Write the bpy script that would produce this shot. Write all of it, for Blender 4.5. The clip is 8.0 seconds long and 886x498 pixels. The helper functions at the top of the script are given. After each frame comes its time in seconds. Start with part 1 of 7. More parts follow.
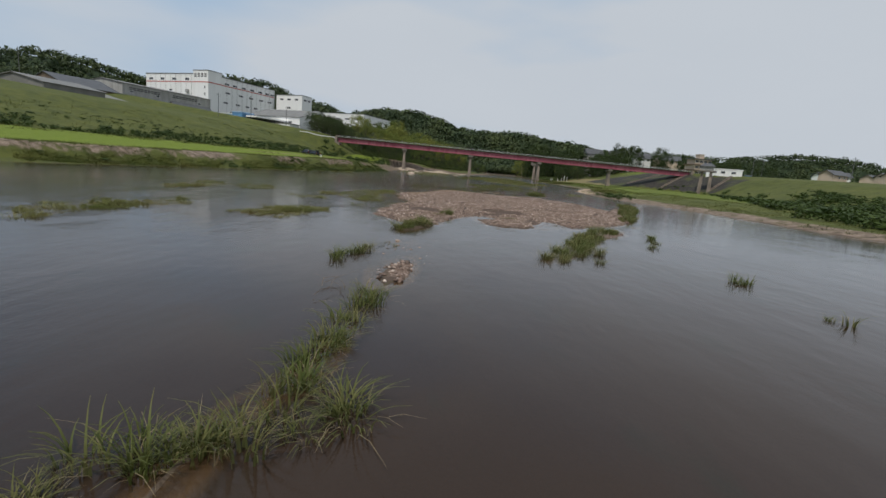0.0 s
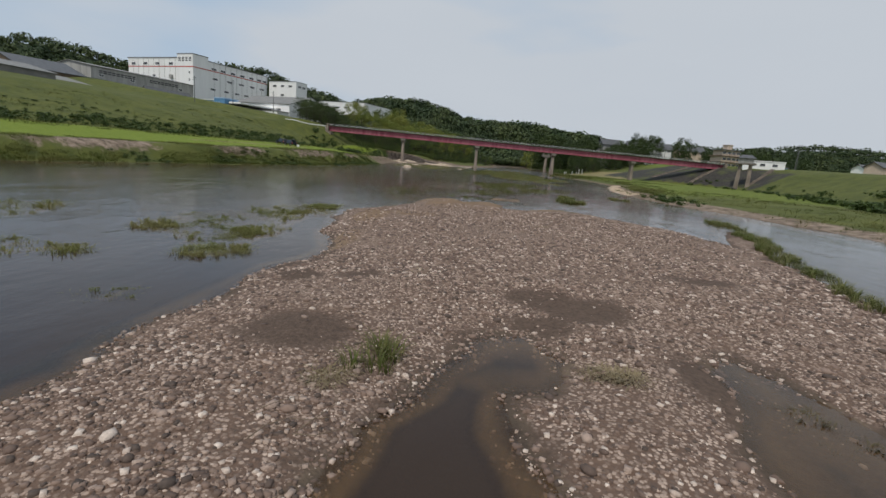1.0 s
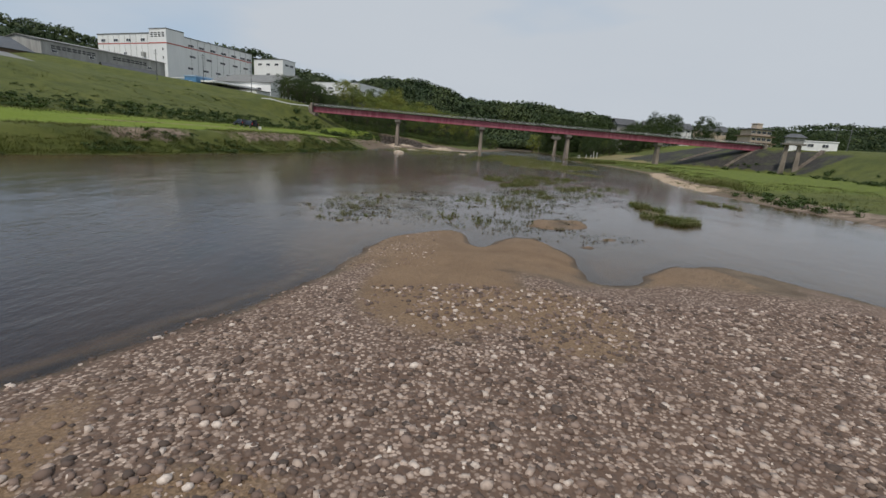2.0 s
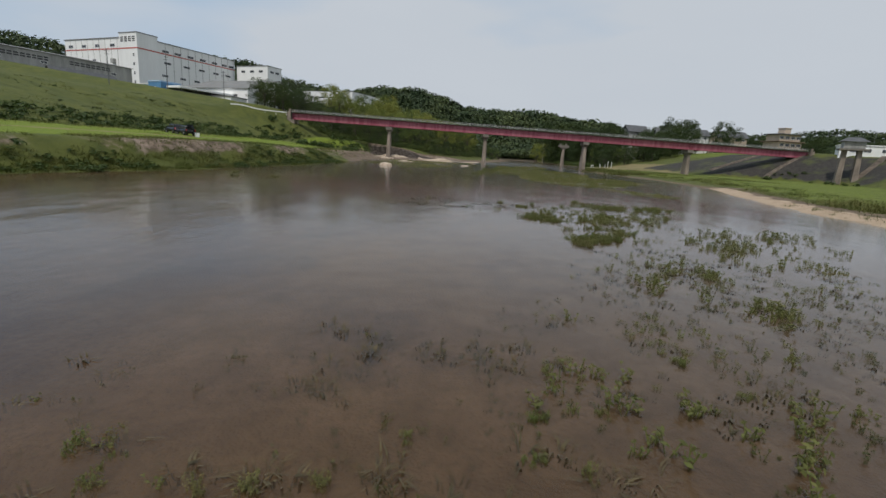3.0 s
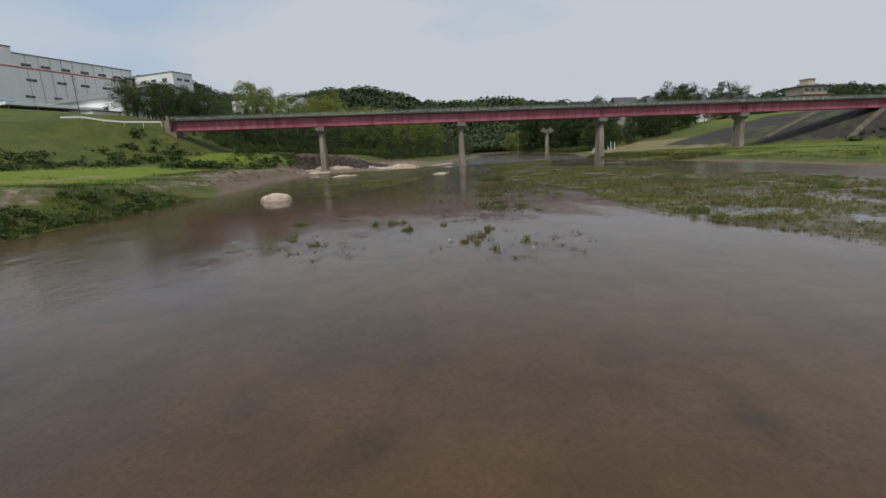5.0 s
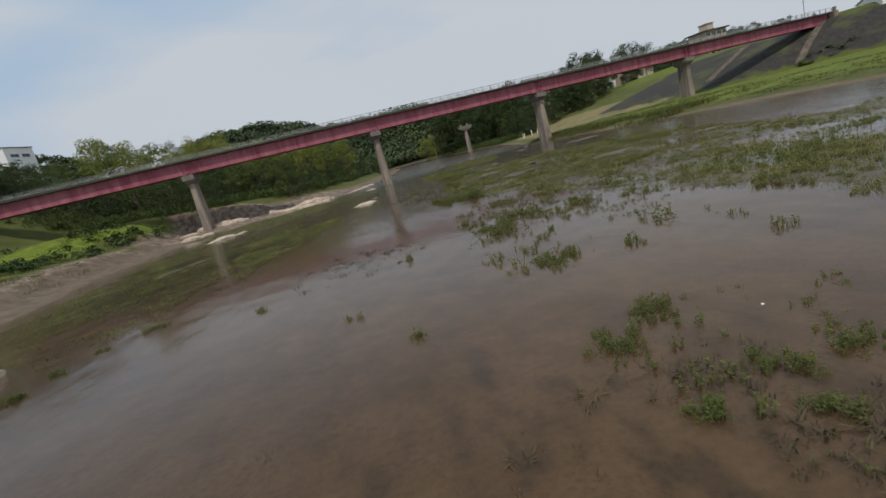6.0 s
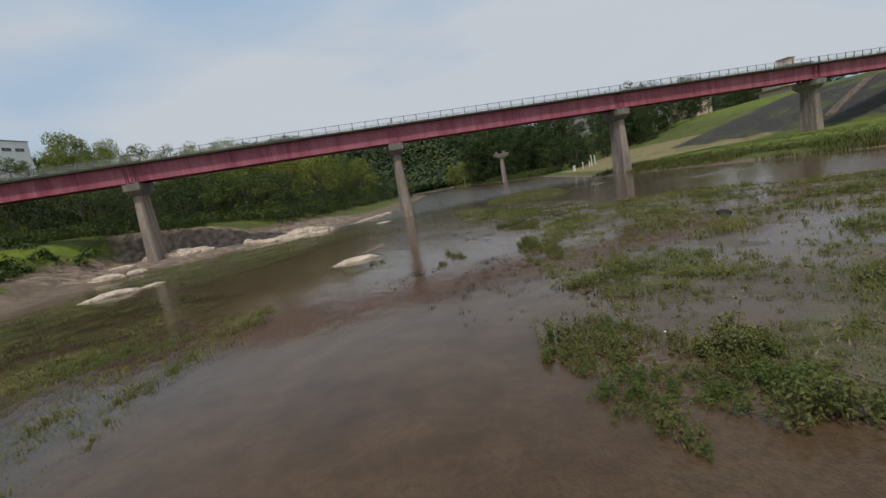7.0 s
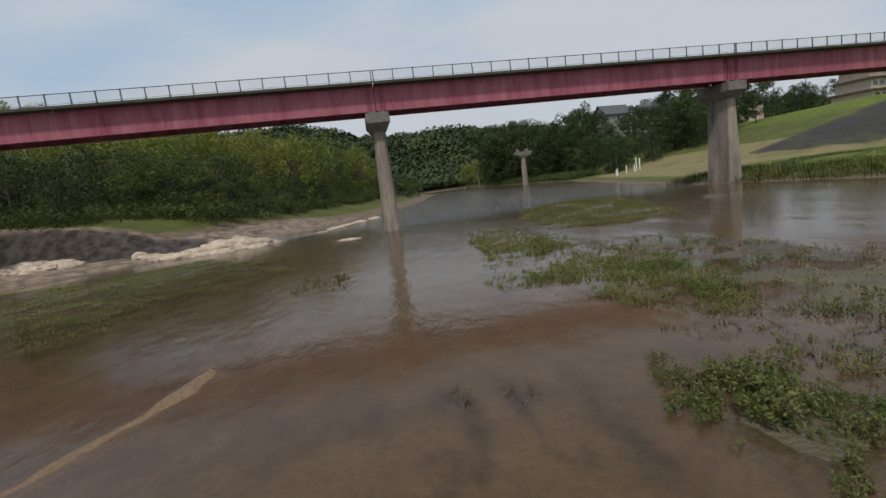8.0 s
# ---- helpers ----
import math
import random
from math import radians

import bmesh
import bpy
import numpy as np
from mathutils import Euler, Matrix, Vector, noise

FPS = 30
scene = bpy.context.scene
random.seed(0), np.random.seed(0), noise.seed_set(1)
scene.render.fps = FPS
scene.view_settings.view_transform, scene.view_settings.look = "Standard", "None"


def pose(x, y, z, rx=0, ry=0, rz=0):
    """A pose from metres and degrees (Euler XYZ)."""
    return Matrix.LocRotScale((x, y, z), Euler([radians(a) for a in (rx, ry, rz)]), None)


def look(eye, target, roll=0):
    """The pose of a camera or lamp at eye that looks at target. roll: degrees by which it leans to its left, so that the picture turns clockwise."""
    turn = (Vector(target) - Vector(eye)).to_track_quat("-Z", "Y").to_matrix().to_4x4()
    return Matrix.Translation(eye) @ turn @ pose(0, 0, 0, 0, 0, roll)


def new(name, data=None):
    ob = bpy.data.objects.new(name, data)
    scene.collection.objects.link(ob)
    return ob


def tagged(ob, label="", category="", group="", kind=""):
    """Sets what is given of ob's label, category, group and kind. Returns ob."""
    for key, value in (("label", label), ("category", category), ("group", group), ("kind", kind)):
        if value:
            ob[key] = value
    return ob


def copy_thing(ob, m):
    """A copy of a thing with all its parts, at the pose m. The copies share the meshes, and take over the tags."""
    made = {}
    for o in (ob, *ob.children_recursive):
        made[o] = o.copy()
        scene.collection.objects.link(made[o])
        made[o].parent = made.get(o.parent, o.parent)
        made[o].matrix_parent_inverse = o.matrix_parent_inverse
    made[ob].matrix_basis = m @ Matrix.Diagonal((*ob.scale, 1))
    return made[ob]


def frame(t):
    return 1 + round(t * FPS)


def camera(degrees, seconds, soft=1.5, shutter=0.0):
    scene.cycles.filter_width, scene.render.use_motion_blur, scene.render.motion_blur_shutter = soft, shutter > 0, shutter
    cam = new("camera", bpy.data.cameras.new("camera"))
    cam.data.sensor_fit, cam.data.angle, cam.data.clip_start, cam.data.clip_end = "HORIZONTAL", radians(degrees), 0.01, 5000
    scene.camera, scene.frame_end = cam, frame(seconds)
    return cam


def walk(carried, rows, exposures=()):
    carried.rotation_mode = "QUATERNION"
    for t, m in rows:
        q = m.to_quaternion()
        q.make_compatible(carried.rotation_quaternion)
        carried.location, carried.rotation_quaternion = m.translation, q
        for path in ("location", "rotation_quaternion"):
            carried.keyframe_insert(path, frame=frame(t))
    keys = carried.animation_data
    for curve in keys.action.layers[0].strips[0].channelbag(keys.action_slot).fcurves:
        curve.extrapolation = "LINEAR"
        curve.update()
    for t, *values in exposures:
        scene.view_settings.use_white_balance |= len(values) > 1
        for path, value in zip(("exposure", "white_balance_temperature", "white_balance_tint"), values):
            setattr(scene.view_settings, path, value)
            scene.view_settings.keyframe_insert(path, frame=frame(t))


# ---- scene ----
cam = camera(88.0, 8.0)
PATH = [
    (0, (0.651, -1.779, 3.657), (0.686, 0.938, 3.174), 5),
    (0.5, (1.615, 12.012, 4.106), (1.627, 14.723, 3.591), 4.9),
    (1, (2.281, 25.022, 4.163), (2.283, 27.73, 3.627), 5),
    (1.2, (2.459, 30.175, 4.279), (2.462, 32.88, 3.73), 4.8),
    (2.3, (2.622, 60.706, 4.008), (2.614, 63.39, 3.367), 4.3),
    (2.5, (2.484, 66.257, 3.894), (2.476, 68.946, 3.273), 4.2),
    (3, (2.06, 80.516, 3.73), (2.051, 83.217, 3.162), 3.7),
    (3.5, (1.53, 95.056, 3.965), (1.517, 97.755, 3.387), 3.1),
    (4, (1.107, 109.357, 4.103), (1.085, 112.053, 3.509), 2.9),
    (4.2, (0.988, 115.038, 4.147), (0.965, 117.732, 3.547), 2.8),
    (5.3, (2.097, 145.47, 3.973), (2.293, 147.418, 3.563), -6.7),
    (5.5, (2.204, 151.009, 3.965), (2.467, 152.948, 3.551), -9.5),
    (6, (2.882, 164.858, 3.914), (3.267, 166.779, 3.51), -14.9),
    (6.5, (4.54, 178.888, 3.889), (4.973, 180.815, 3.579), -15.7),
    (7, (7.187, 192.896, 3.896), (7.523, 194.849, 3.625), -10.5),
    (7.5, (10.077, 206.428, 3.826), (10.362, 208.389, 3.56), -7.6),
    (8, (13.143, 219.972, 3.813), (13.44, 221.931, 3.543), -7.3),
]
walk(cam, [(t, look(eye, target, roll)) for t, eye, target, roll in PATH])

# ---------------------------------------------------------------- world, sun
SUN_AZ, SUN_EL = 207.0, 60.0          # compass degrees clockwise from +y, height
world = bpy.data.worlds.new("sky")
world.use_nodes = True
scene.world = world
wn, wl = world.node_tree.nodes, world.node_tree.links
wn.clear()
w_out = wn.new("ShaderNodeOutputWorld")
w_bg = wn.new("ShaderNodeBackground")
w_sky = wn.new("ShaderNodeTexSky")
w_sky.sky_type = "NISHITA"
w_sky.sun_disc = False
w_sky.sun_elevation = radians(SUN_EL)
w_sky.sun_rotation = radians(SUN_AZ)
w_sky.dust_density = 2.5
w_tc = wn.new("ShaderNodeTexCoord")
w_map = wn.new("ShaderNodeMapping")
w_map.inputs["Scale"].default_value = (1.0, 1.0, 3.2)
w_noise = wn.new("ShaderNodeTexNoise")
w_noise.inputs["Scale"].default_value = 1.7
w_noise.inputs["Detail"].default_value = 5.0
w_noise.inputs["Roughness"].default_value = 0.42
w_ramp = wn.new("ShaderNodeMapRange")
w_dot = wn.new("ShaderNodeVectorMath")
w_dot.operation = "DOT_PRODUCT"
w_dot.inputs[1].default_value = (-0.62, 0.45, 0.64)
w_thin = wn.new("ShaderNodeMath")
w_thin.operation = "MULTIPLY_ADD"
w_thin.inputs[1].default_value = -0.27
w_ramp.inputs["From Min"].default_value = 0.20
w_ramp.inputs["From Max"].default_value = 0.44
w_ramp.inputs["To Min"].default_value = 0.22
w_ramp.inputs["To Max"].default_value = 1.0
w_blue = wn.new("ShaderNodeMix")
w_blue.data_type = "RGBA"
w_blue.inputs["Factor"].default_value = 0.8
w_blue.inputs["B"].default_value = (3.6, 5.9, 8.6, 1)
w_mix = wn.new("ShaderNodeMix")
w_mix.data_type = "RGBA"
w_cloud = wn.new("ShaderNodeMix")
w_cloud.data_type = "RGBA"
w_cloud.inputs["A"].default_value = (6.12, 6.68, 7.4, 1)
w_cloud.inputs["B"].default_value = (6.58, 7.08, 7.70, 1)
w_n2 = wn.new("ShaderNodeTexNoise")
w_n2.inputs["Scale"].default_value = 3.1
w_n2.inputs["Detail"].default_value = 6.0
wl.new(w_tc.outputs["Generated"], w_map.inputs["Vector"])
wl.new(w_map.outputs["Vector"], w_noise.inputs["Vector"])
wl.new(w_map.outputs["Vector"], w_n2.inputs["Vector"])
wl.new(w_n2.outputs["Fac"], w_cloud.inputs["Factor"])
wl.new(w_tc.outputs["Generated"], w_dot.inputs[0])
wl.new(w_dot.outputs["Value"], w_thin.inputs[0])
wl.new(w_noise.outputs["Fac"], w_thin.inputs[2])
wl.new(w_thin.outputs[0], w_ramp.inputs["Value"])
wl.new(w_ramp.outputs["Result"], w_mix.inputs["Factor"])
wl.new(w_sky.outputs["Color"], w_blue.inputs["A"])
wl.new(w_blue.outputs["Result"], w_mix.inputs["A"])
wl.new(w_cloud.outputs["Result"], w_mix.inputs["B"])
wl.new(w_mix.outputs["Result"], w_bg.inputs["Color"])
w_bg.inputs["Strength"].default_value = 0.083
wl.new(w_bg.outputs["Background"], w_out.inputs["Surface"])

sun = new("sun", bpy.data.lights.new("sun", "SUN"))
sun.data.energy = 2.5
sun.data.angle = radians(4.0)
sun.data.color = (1.0, 0.95, 0.87)
_a, _e = radians(SUN_AZ), radians(SUN_EL)
sun.matrix_world = look((100 * math.sin(_a), 100 * math.cos(_a), 130), (100 * math.sin(_a) - math.sin(_a) * math.cos(_e), 100 * math.cos(_a) - math.cos(_a) * math.cos(_e), 130 - math.sin(_e)))


# ---------------------------------------------------------------- materials
def material(name, rough=0.8, metallic=0.0, spec=0.5):
    m = bpy.data.materials.new(name)
    m.use_nodes = True
    b = m.node_tree.nodes["Principled BSDF"]
    b.inputs["Roughness"].default_value = rough
    b.inputs["Metallic"].default_value = metallic
    b.inputs["Specular IOR Level"].default_value = spec
    return m, m.node_tree.nodes, m.node_tree.links, b


def noise_node(n, l, scale, detail=4.0, rough=0.55, vec=None):
    t = n.new("ShaderNodeTexNoise")
    t.inputs["Scale"].default_value = scale
    t.inputs["Detail"].default_value = detail
    t.inputs["Roughness"].default_value = rough
    if vec is not None:
        l.new(vec, t.inputs["Vector"])
    return t.outputs["Fac"]


def ramp(n, l, fac, lo, hi, a=0.0, b=1.0):
    r = n.new("ShaderNodeMapRange")
    r.inputs["From Min"].default_value = lo
    r.inputs["From Max"].default_value = hi
    r.inputs["To Min"].default_value = a
    r.inputs["To Max"].default_value = b
    l.new(fac, r.inputs["Value"])
    return r.outputs["Result"]


def mixc(n, l, fac, a, b):
    m = n.new("ShaderNodeMix")
    m.data_type = "RGBA"
    for key, v in (("Factor", fac), ("A", a), ("B", b)):
        if isinstance(v, (int, float)):
            m.inputs[key].default_value = v
        elif isinstance(v, tuple):
            m.inputs[key].default_value = (*v, 1)
        else:
            l.new(v, m.inputs[key])
    return m.outputs["Result"]


def math_node(n, l, op, a, b=0.0):
    m = n.new("ShaderNodeMath")
    m.operation = op
    for i, v in enumerate((a, b)):
        if isinstance(v, (int, float)):
            m.inputs[i].default_value = v
        else:
            l.new(v, m.inputs[i])
    return m.outputs[0]


def bump(n, l, b, height, strength, distance):
    k = n.new("ShaderNodeBump")
    k.inputs["Strength"].default_value = strength
    k.inputs["Distance"].default_value = distance
    l.new(height, k.inputs["Height"])
    l.new(k.outputs["Normal"], b.inputs["Normal"])


def world_pos(n):
    return n.new("ShaderNodeNewGeometry").outputs["Position"]


def simple(name, c1, c2, scale=2.0, rough=0.8, fine=20.0, relief=0.02, metallic=0.0, spec=0.4, streak=False):
    """A surface of two tones, blotched at one scale and grained at a finer one; streak draws it out downwards."""
    m, n, l, b = material(name, rough, metallic, spec)
    p = world_pos(n)
    if streak:
        mp = n.new("ShaderNodeMapping")
        mp.inputs["Scale"].default_value = (1, 1, 0.15)
        l.new(p, mp.inputs["Vector"])
        p = mp.outputs["Vector"]
    big = noise_node(n, l, scale, 5, 0.6, p)
    small = noise_node(n, l, fine, 3, 0.6, p)
    f = math_node(n, l, "ADD", ramp(n, l, big, 0.33, 0.67, 0, 0.7), ramp(n, l, small, 0.3, 0.7, 0, 0.3))
    l.new(mixc(n, l, f, c1, c2), b.inputs["Base Color"])
    if relief:
        bump(n, l, b, small, 0.5, relief)
    return m


def leafy(name, c1, c2, c3, spread=0.35, through_light=0.25):
    """Foliage: every blade or leaf its own tone, with a slow drift over the ground."""
    m, n, l, b = material(name, 0.6, 0.0, 0.25)
    g = n.new("ShaderNodeNewGeometry")
    big = noise_node(n, l, spread, 3, 0.5, g.outputs["Position"])
    base = mixc(n, l, ramp(n, l, big, 0.35, 0.65), c1, c2)
    isl = ramp(n, l, g.outputs["Random Per Island"], 0.0, 1.0)
    col = mixc(n, l, math_node(n, l, "MULTIPLY", isl, 0.75), base, c3)
    l.new(col, b.inputs["Base Color"])
    tr = n.new("ShaderNodeBsdfTranslucent")
    l.new(col, tr.inputs["Color"])
    mx = n.new("ShaderNodeMixShader")
    mx.inputs[0].default_value = through_light
    l.new(b.outputs[0], mx.inputs[1])
    l.new(tr.outputs[0], mx.inputs[2])
    l.new(mx.outputs[0], n["Material Output"].inputs["Surface"])
    return m


def ground_material():
    m, n, l, b = material("river_ground", 0.9, 0.0, 0.25)
    p = world_pos(n)

    def att(name):
        a = n.new("ShaderNodeAttribute")
        a.attribute_name = name
        return a.outputs["Fac"]
    big = noise_node(n, l, 0.12, 5, 0.6, p)
    mid = noise_node(n, l, 0.9, 5, 0.6, p)
    fine = noise_node(n, l, 9.0, 4, 0.65, p)
    grit = noise_node(n, l, 34.0, 2, 0.5, p)
    vor = n.new("ShaderNodeTexVoronoi")
    vor.inputs["Scale"].default_value = 14.0
    l.new(p, vor.inputs["Vector"])
    # mud of the bed
    mud = mixc(n, l, ramp(n, l, mid, 0.35, 0.65), (0.112, 0.082, 0.056), (0.185, 0.138, 0.098))
    mud = mixc(n, l, ramp(n, l, fine, 0.45, 0.75, 0, 0.6), mud, (0.045, 0.036, 0.028))
    mud = mixc(n, l, ramp(n, l, att("wet"), 0.3, 0.9), mud, mixc(n, l, ramp(n, l, fine, 0.35, 0.65), (0.040, 0.029, 0.022), (0.080, 0.058, 0.043)))
    # sand
    vor2 = n.new("ShaderNodeTexVoronoi")
    vor2.inputs["Scale"].default_value = 30.0
    l.new(p, vor2.inputs["Vector"])
    sand = mixc(n, l, ramp(n, l, mid, 0.3, 0.7), (0.150, 0.094, 0.054), (0.225, 0.146, 0.086))
    pick = n.new("ShaderNodeSeparateColor")
    l.new(vor2.outputs["Color"], pick.inputs[0])
    grain = mixc(n, l, ramp(n, l, pick.outputs[0], 0.1, 0.9), (0.085, 0.056, 0.036), (0.32, 0.222, 0.148))
    sand = mixc(n, l, ramp(n, l, big, 0.40, 0.56, 0.75, 0.25), sand, grain)
    sand = mixc(n, l, ramp(n, l, grit, 0.45, 0.7, 0, 0.55), sand, (0.10, 0.072, 0.05))
    # dry pale sand
    pale = mixc(n, l, ramp(n, l, mid, 0.3, 0.7), (0.30, 0.222, 0.150), (0.46, 0.355, 0.255))
    pale = mixc(n, l, ramp(n, l, fine, 0.48, 0.75, 0, 0.6), pale, (0.21, 0.155, 0.105))
    # gravel between the loose stones
    tone = n.new("ShaderNodeSeparateColor")
    l.new(vor.outputs["Color"], tone.inputs[0])
    peb = mixc(n, l, ramp(n, l, tone.outputs[1], 0.2, 0.9), (0.105, 0.073, 0.058), (0.46, 0.355, 0.29))
    peb = mixc(n, l, ramp(n, l, vor.outputs["Distance"], 0.42, 0.60), peb, (0.120, 0.078, 0.058))
    peb = mixc(n, l, ramp(n, l, mid, 0.42, 0.66, 0, 0.6), peb, (0.135, 0.088, 0.064))
    peb = mixc(n, l, ramp(n, l, att("wet"), 0.2, 0.6), peb, mixc(n, l, ramp(n, l, fine, 0.35, 0.65), (0.062, 0.042, 0.032), (0.110, 0.076, 0.057)))
    # turf
    turf = mixc(n, l, ramp(n, l, big, 0.35, 0.65), (0.066, 0.080, 0.013), (0.100, 0.110, 0.021))
    patchy = noise_node(n, l, 0.3, 6, 0.65, p)
    turf = mixc(n, l, ramp(n, l, patchy, 0.45, 0.62, 0, 0.75), turf, (0.040, 0.055, 0.011))
    turf = mixc(n, l, ramp(n, l, patchy, 0.40, 0.30, 0, 0.6), turf, (0.125, 0.118, 0.034))
    turf = mixc(n, l, ramp(n, l, fine, 0.4, 0.75, 0, 0.7), turf, (0.085, 0.088, 0.032))
    # mown terrace, brighter
    mown = mixc(n, l, ramp(n, l, mid, 0.3, 0.7), (0.105, 0.150, 0.010), (0.155, 0.195, 0.020))
    mown = mixc(n, l, ramp(n, l, fine, 0.45, 0.8, 0, 0.5), mown, (0.07, 0.11, 0.02))
    # bare earth
    dirt = mixc(n, l, ramp(n, l, mid, 0.38, 0.62), (0.105, 0.076, 0.054), (0.285, 0.220, 0.170))
    dirt = mixc(n, l, ramp(n, l, fine, 0.5, 0.72, 0, 0.8), dirt, (0.06, 0.05, 0.035))
    # dry yellow grass
    dry = mixc(n, l, ramp(n, l, mid, 0.35, 0.65), (0.165, 0.140, 0.062), (0.245, 0.195, 0.098))
    dry = mixc(n, l, ramp(n, l, big, 0.50, 0.62, 0, 0.7), dry, (0.105, 0.115, 0.038))
    dry = mixc(n, l, ramp(n, l, fine, 0.45, 0.75, 0, 0.6), dry, (0.11, 0.092, 0.045))
    # flooded meadow
    marsh = mixc(n, l, ramp(n, l, mid, 0.35, 0.65), (0.062, 0.050, 0.037), (0.118, 0.096, 0.072))
    marsh = mixc(n, l, ramp(n, l, fine, 0.5, 0.75, 0, 0.7), marsh, (0.052, 0.042, 0.028))
    marsh = mixc(n, l, ramp(n, l, big, 0.48, 0.62, 0, 0.6), marsh, (0.095, 0.088, 0.040))
    l.new(ramp(n, l, att("marsh"), 0.1, 0.6, 0.9, 0.42), b.inputs["Roughness"])
    # dark revetment
    pave = mixc(n, l, ramp(n, l, mid, 0.35, 0.7), (0.028, 0.026, 0.024), (0.055, 0.050, 0.044))
    pave = mixc(n, l, ramp(n, l, big, 0.52, 0.66, 0, 0.8), pave, (0.075, 0.085, 0.030))
    jit = math_node(n, l, "MULTIPLY", math_node(n, l, "SUBTRACT", math_node(n, l, "ADD", math_node(n, l, "MULTIPLY", mid, 0.6), math_node(n, l, "MULTIPLY", fine, 0.4)), 0.5), 1.3)
    col = mud
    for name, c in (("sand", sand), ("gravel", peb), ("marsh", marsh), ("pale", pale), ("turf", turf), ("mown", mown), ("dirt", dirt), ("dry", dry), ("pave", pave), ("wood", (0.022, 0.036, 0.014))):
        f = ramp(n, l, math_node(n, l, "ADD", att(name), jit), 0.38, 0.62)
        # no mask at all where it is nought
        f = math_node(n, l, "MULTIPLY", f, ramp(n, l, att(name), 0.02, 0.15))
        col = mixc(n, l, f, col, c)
    l.new(col, b.inputs["Base Color"])
    h = math_node(n, l, "ADD", math_node(n, l, "MULTIPLY", fine, 1.0), math_node(n, l, "MULTIPLY", vor.outputs["Distance"], -0.6))
    bump(n, l, b, h, 0.7, 0.06)
    return m


def water_material():
    m, n, l, b = material("river_water", 0.06, 0.0, 0.5)
    p = world_pos(n)
    dep = n.new("ShaderNodeAttribute")
    dep.attribute_name = "depth"
    cur = n.new("ShaderNodeAttribute")
    cur.attribute_name = "riffle"
    mp = n.new("ShaderNodeMapping")
    mp.inputs["Scale"].default_value = (1.0, 0.5, 1.0)
    mp.inputs["Rotation"].default_value = (0, 0, radians(12))
    l.new(p, mp.inputs["Vector"])
    swell = noise_node(n, l, 0.35, 3, 0.5, mp.outputs["Vector"])
    rip = noise_node(n, l, 2.6, 3, 0.55, mp.outputs["Vector"])
    fine = noise_node(n, l, 9.0, 2, 0.5, mp.outputs["Vector"])
    calm = noise_node(n, l, 0.06, 3, 0.55, p)
    amp = math_node(n, l, "ADD", ramp(n, l, calm, 0.40, 0.62, 0.12, 0.5), cur.outputs["Fac"])
    h = math_node(n, l, "ADD", math_node(n, l, "MULTIPLY", swell, 0.55), math_node(n, l, "MULTIPLY", math_node(n, l, "ADD", math_node(n, l, "MULTIPLY", rip, 0.30), math_node(n, l, "MULTIPLY", fine, 0.07)), amp))
    k = n.new("ShaderNodeBump")
    k.inputs["Strength"].default_value = 0.30
    k.inputs["Distance"].default_value = 0.30
    l.new(h, k.inputs["Height"])
    gloss = n.new("ShaderNodeBsdfGlossy")
    gloss.inputs["Roughness"].default_value = 0.11
    gloss.inputs["Color"].default_value = (0.94, 0.97, 1.0, 1)
    l.new(k.outputs["Normal"], gloss.inputs["Normal"])
    silt = n.new("ShaderNodeBsdfDiffuse")
    blot = noise_node(n, l, 0.16, 4, 0.55, p)
    shallow = mixc(n, l, ramp(n, l, blot, 0.35, 0.68), (0.132, 0.078, 0.037), (0.195, 0.118, 0.058))
    murk = mixc(n, l, ramp(n, l, dep.outputs["Fac"], 0.26, 0.56), shallow, (0.037, 0.0235, 0.016))
    mire = n.new("ShaderNodeAttribute")
    mire.attribute_name = "mire"
    # brown silt, and the red bridge's reflection painted into the water colour
    bridge_mirror_silt = n.new("ShaderNodeAttribute")
    bridge_mirror_silt.attribute_name = "bridge_mirror_silt"
    drift = noise_node(n, l, 0.45, 5, 0.6, mp.outputs["Vector"])
    murk = mixc(n, l, math_node(n, l, "MULTIPLY", bridge_mirror_silt.outputs["Fac"], ramp(n, l, drift, 0.42, 0.60)), murk, (0.105, 0.068, 0.036))
    murk = mixc(n, l, math_node(n, l, "MULTIPLY", mire.outputs["Fac"], ramp(n, l, drift, 0.35, 0.62, 0.3, 1)), murk, (0.046, 0.043, 0.021))
    flow = n.new("ShaderNodeMapping")
    flow.inputs["Scale"].default_value = (1.0, 0.4, 1.0)
    l.new(p, flow.inputs["Vector"])
    sunk = n.new("ShaderNodeAttribute")
    sunk.attribute_name = "weedy"
    trail = noise_node(n, l, 1.5, 4, 0.62, flow.outputs["Vector"])
    murk = mixc(n, l, math_node(n, l, "MULTIPLY", sunk.outputs["Fac"], ramp(n, l, trail, 0.50, 0.62, 0, 0.8)), murk, (0.022, 0.019, 0.012))
    weed = noise_node(n, l, 0.55, 5, 0.62, mp.outputs["Vector"])
    murk = mixc(n, l, ramp(n, l, weed, 0.56, 0.70, 0, 0.6), murk, (0.028, 0.025, 0.016))
    l.new(murk, silt.inputs["Color"])
    clear = n.new("ShaderNodeBsdfTransparent")
    clear.inputs["Color"].default_value = (0.78, 0.72, 0.64, 1)
    body = n.new("ShaderNodeMixShader")
    l.new(ramp(n, l, dep.outputs["Fac"], 0.04, 0.70, 0.05, 0.93), body.inputs[0])
    l.new(clear.outputs[0], body.inputs[1])
    l.new(silt.outputs[0], body.inputs[2])
    fr = n.new("ShaderNodeFresnel")
    fr.inputs["IOR"].default_value = 1.33
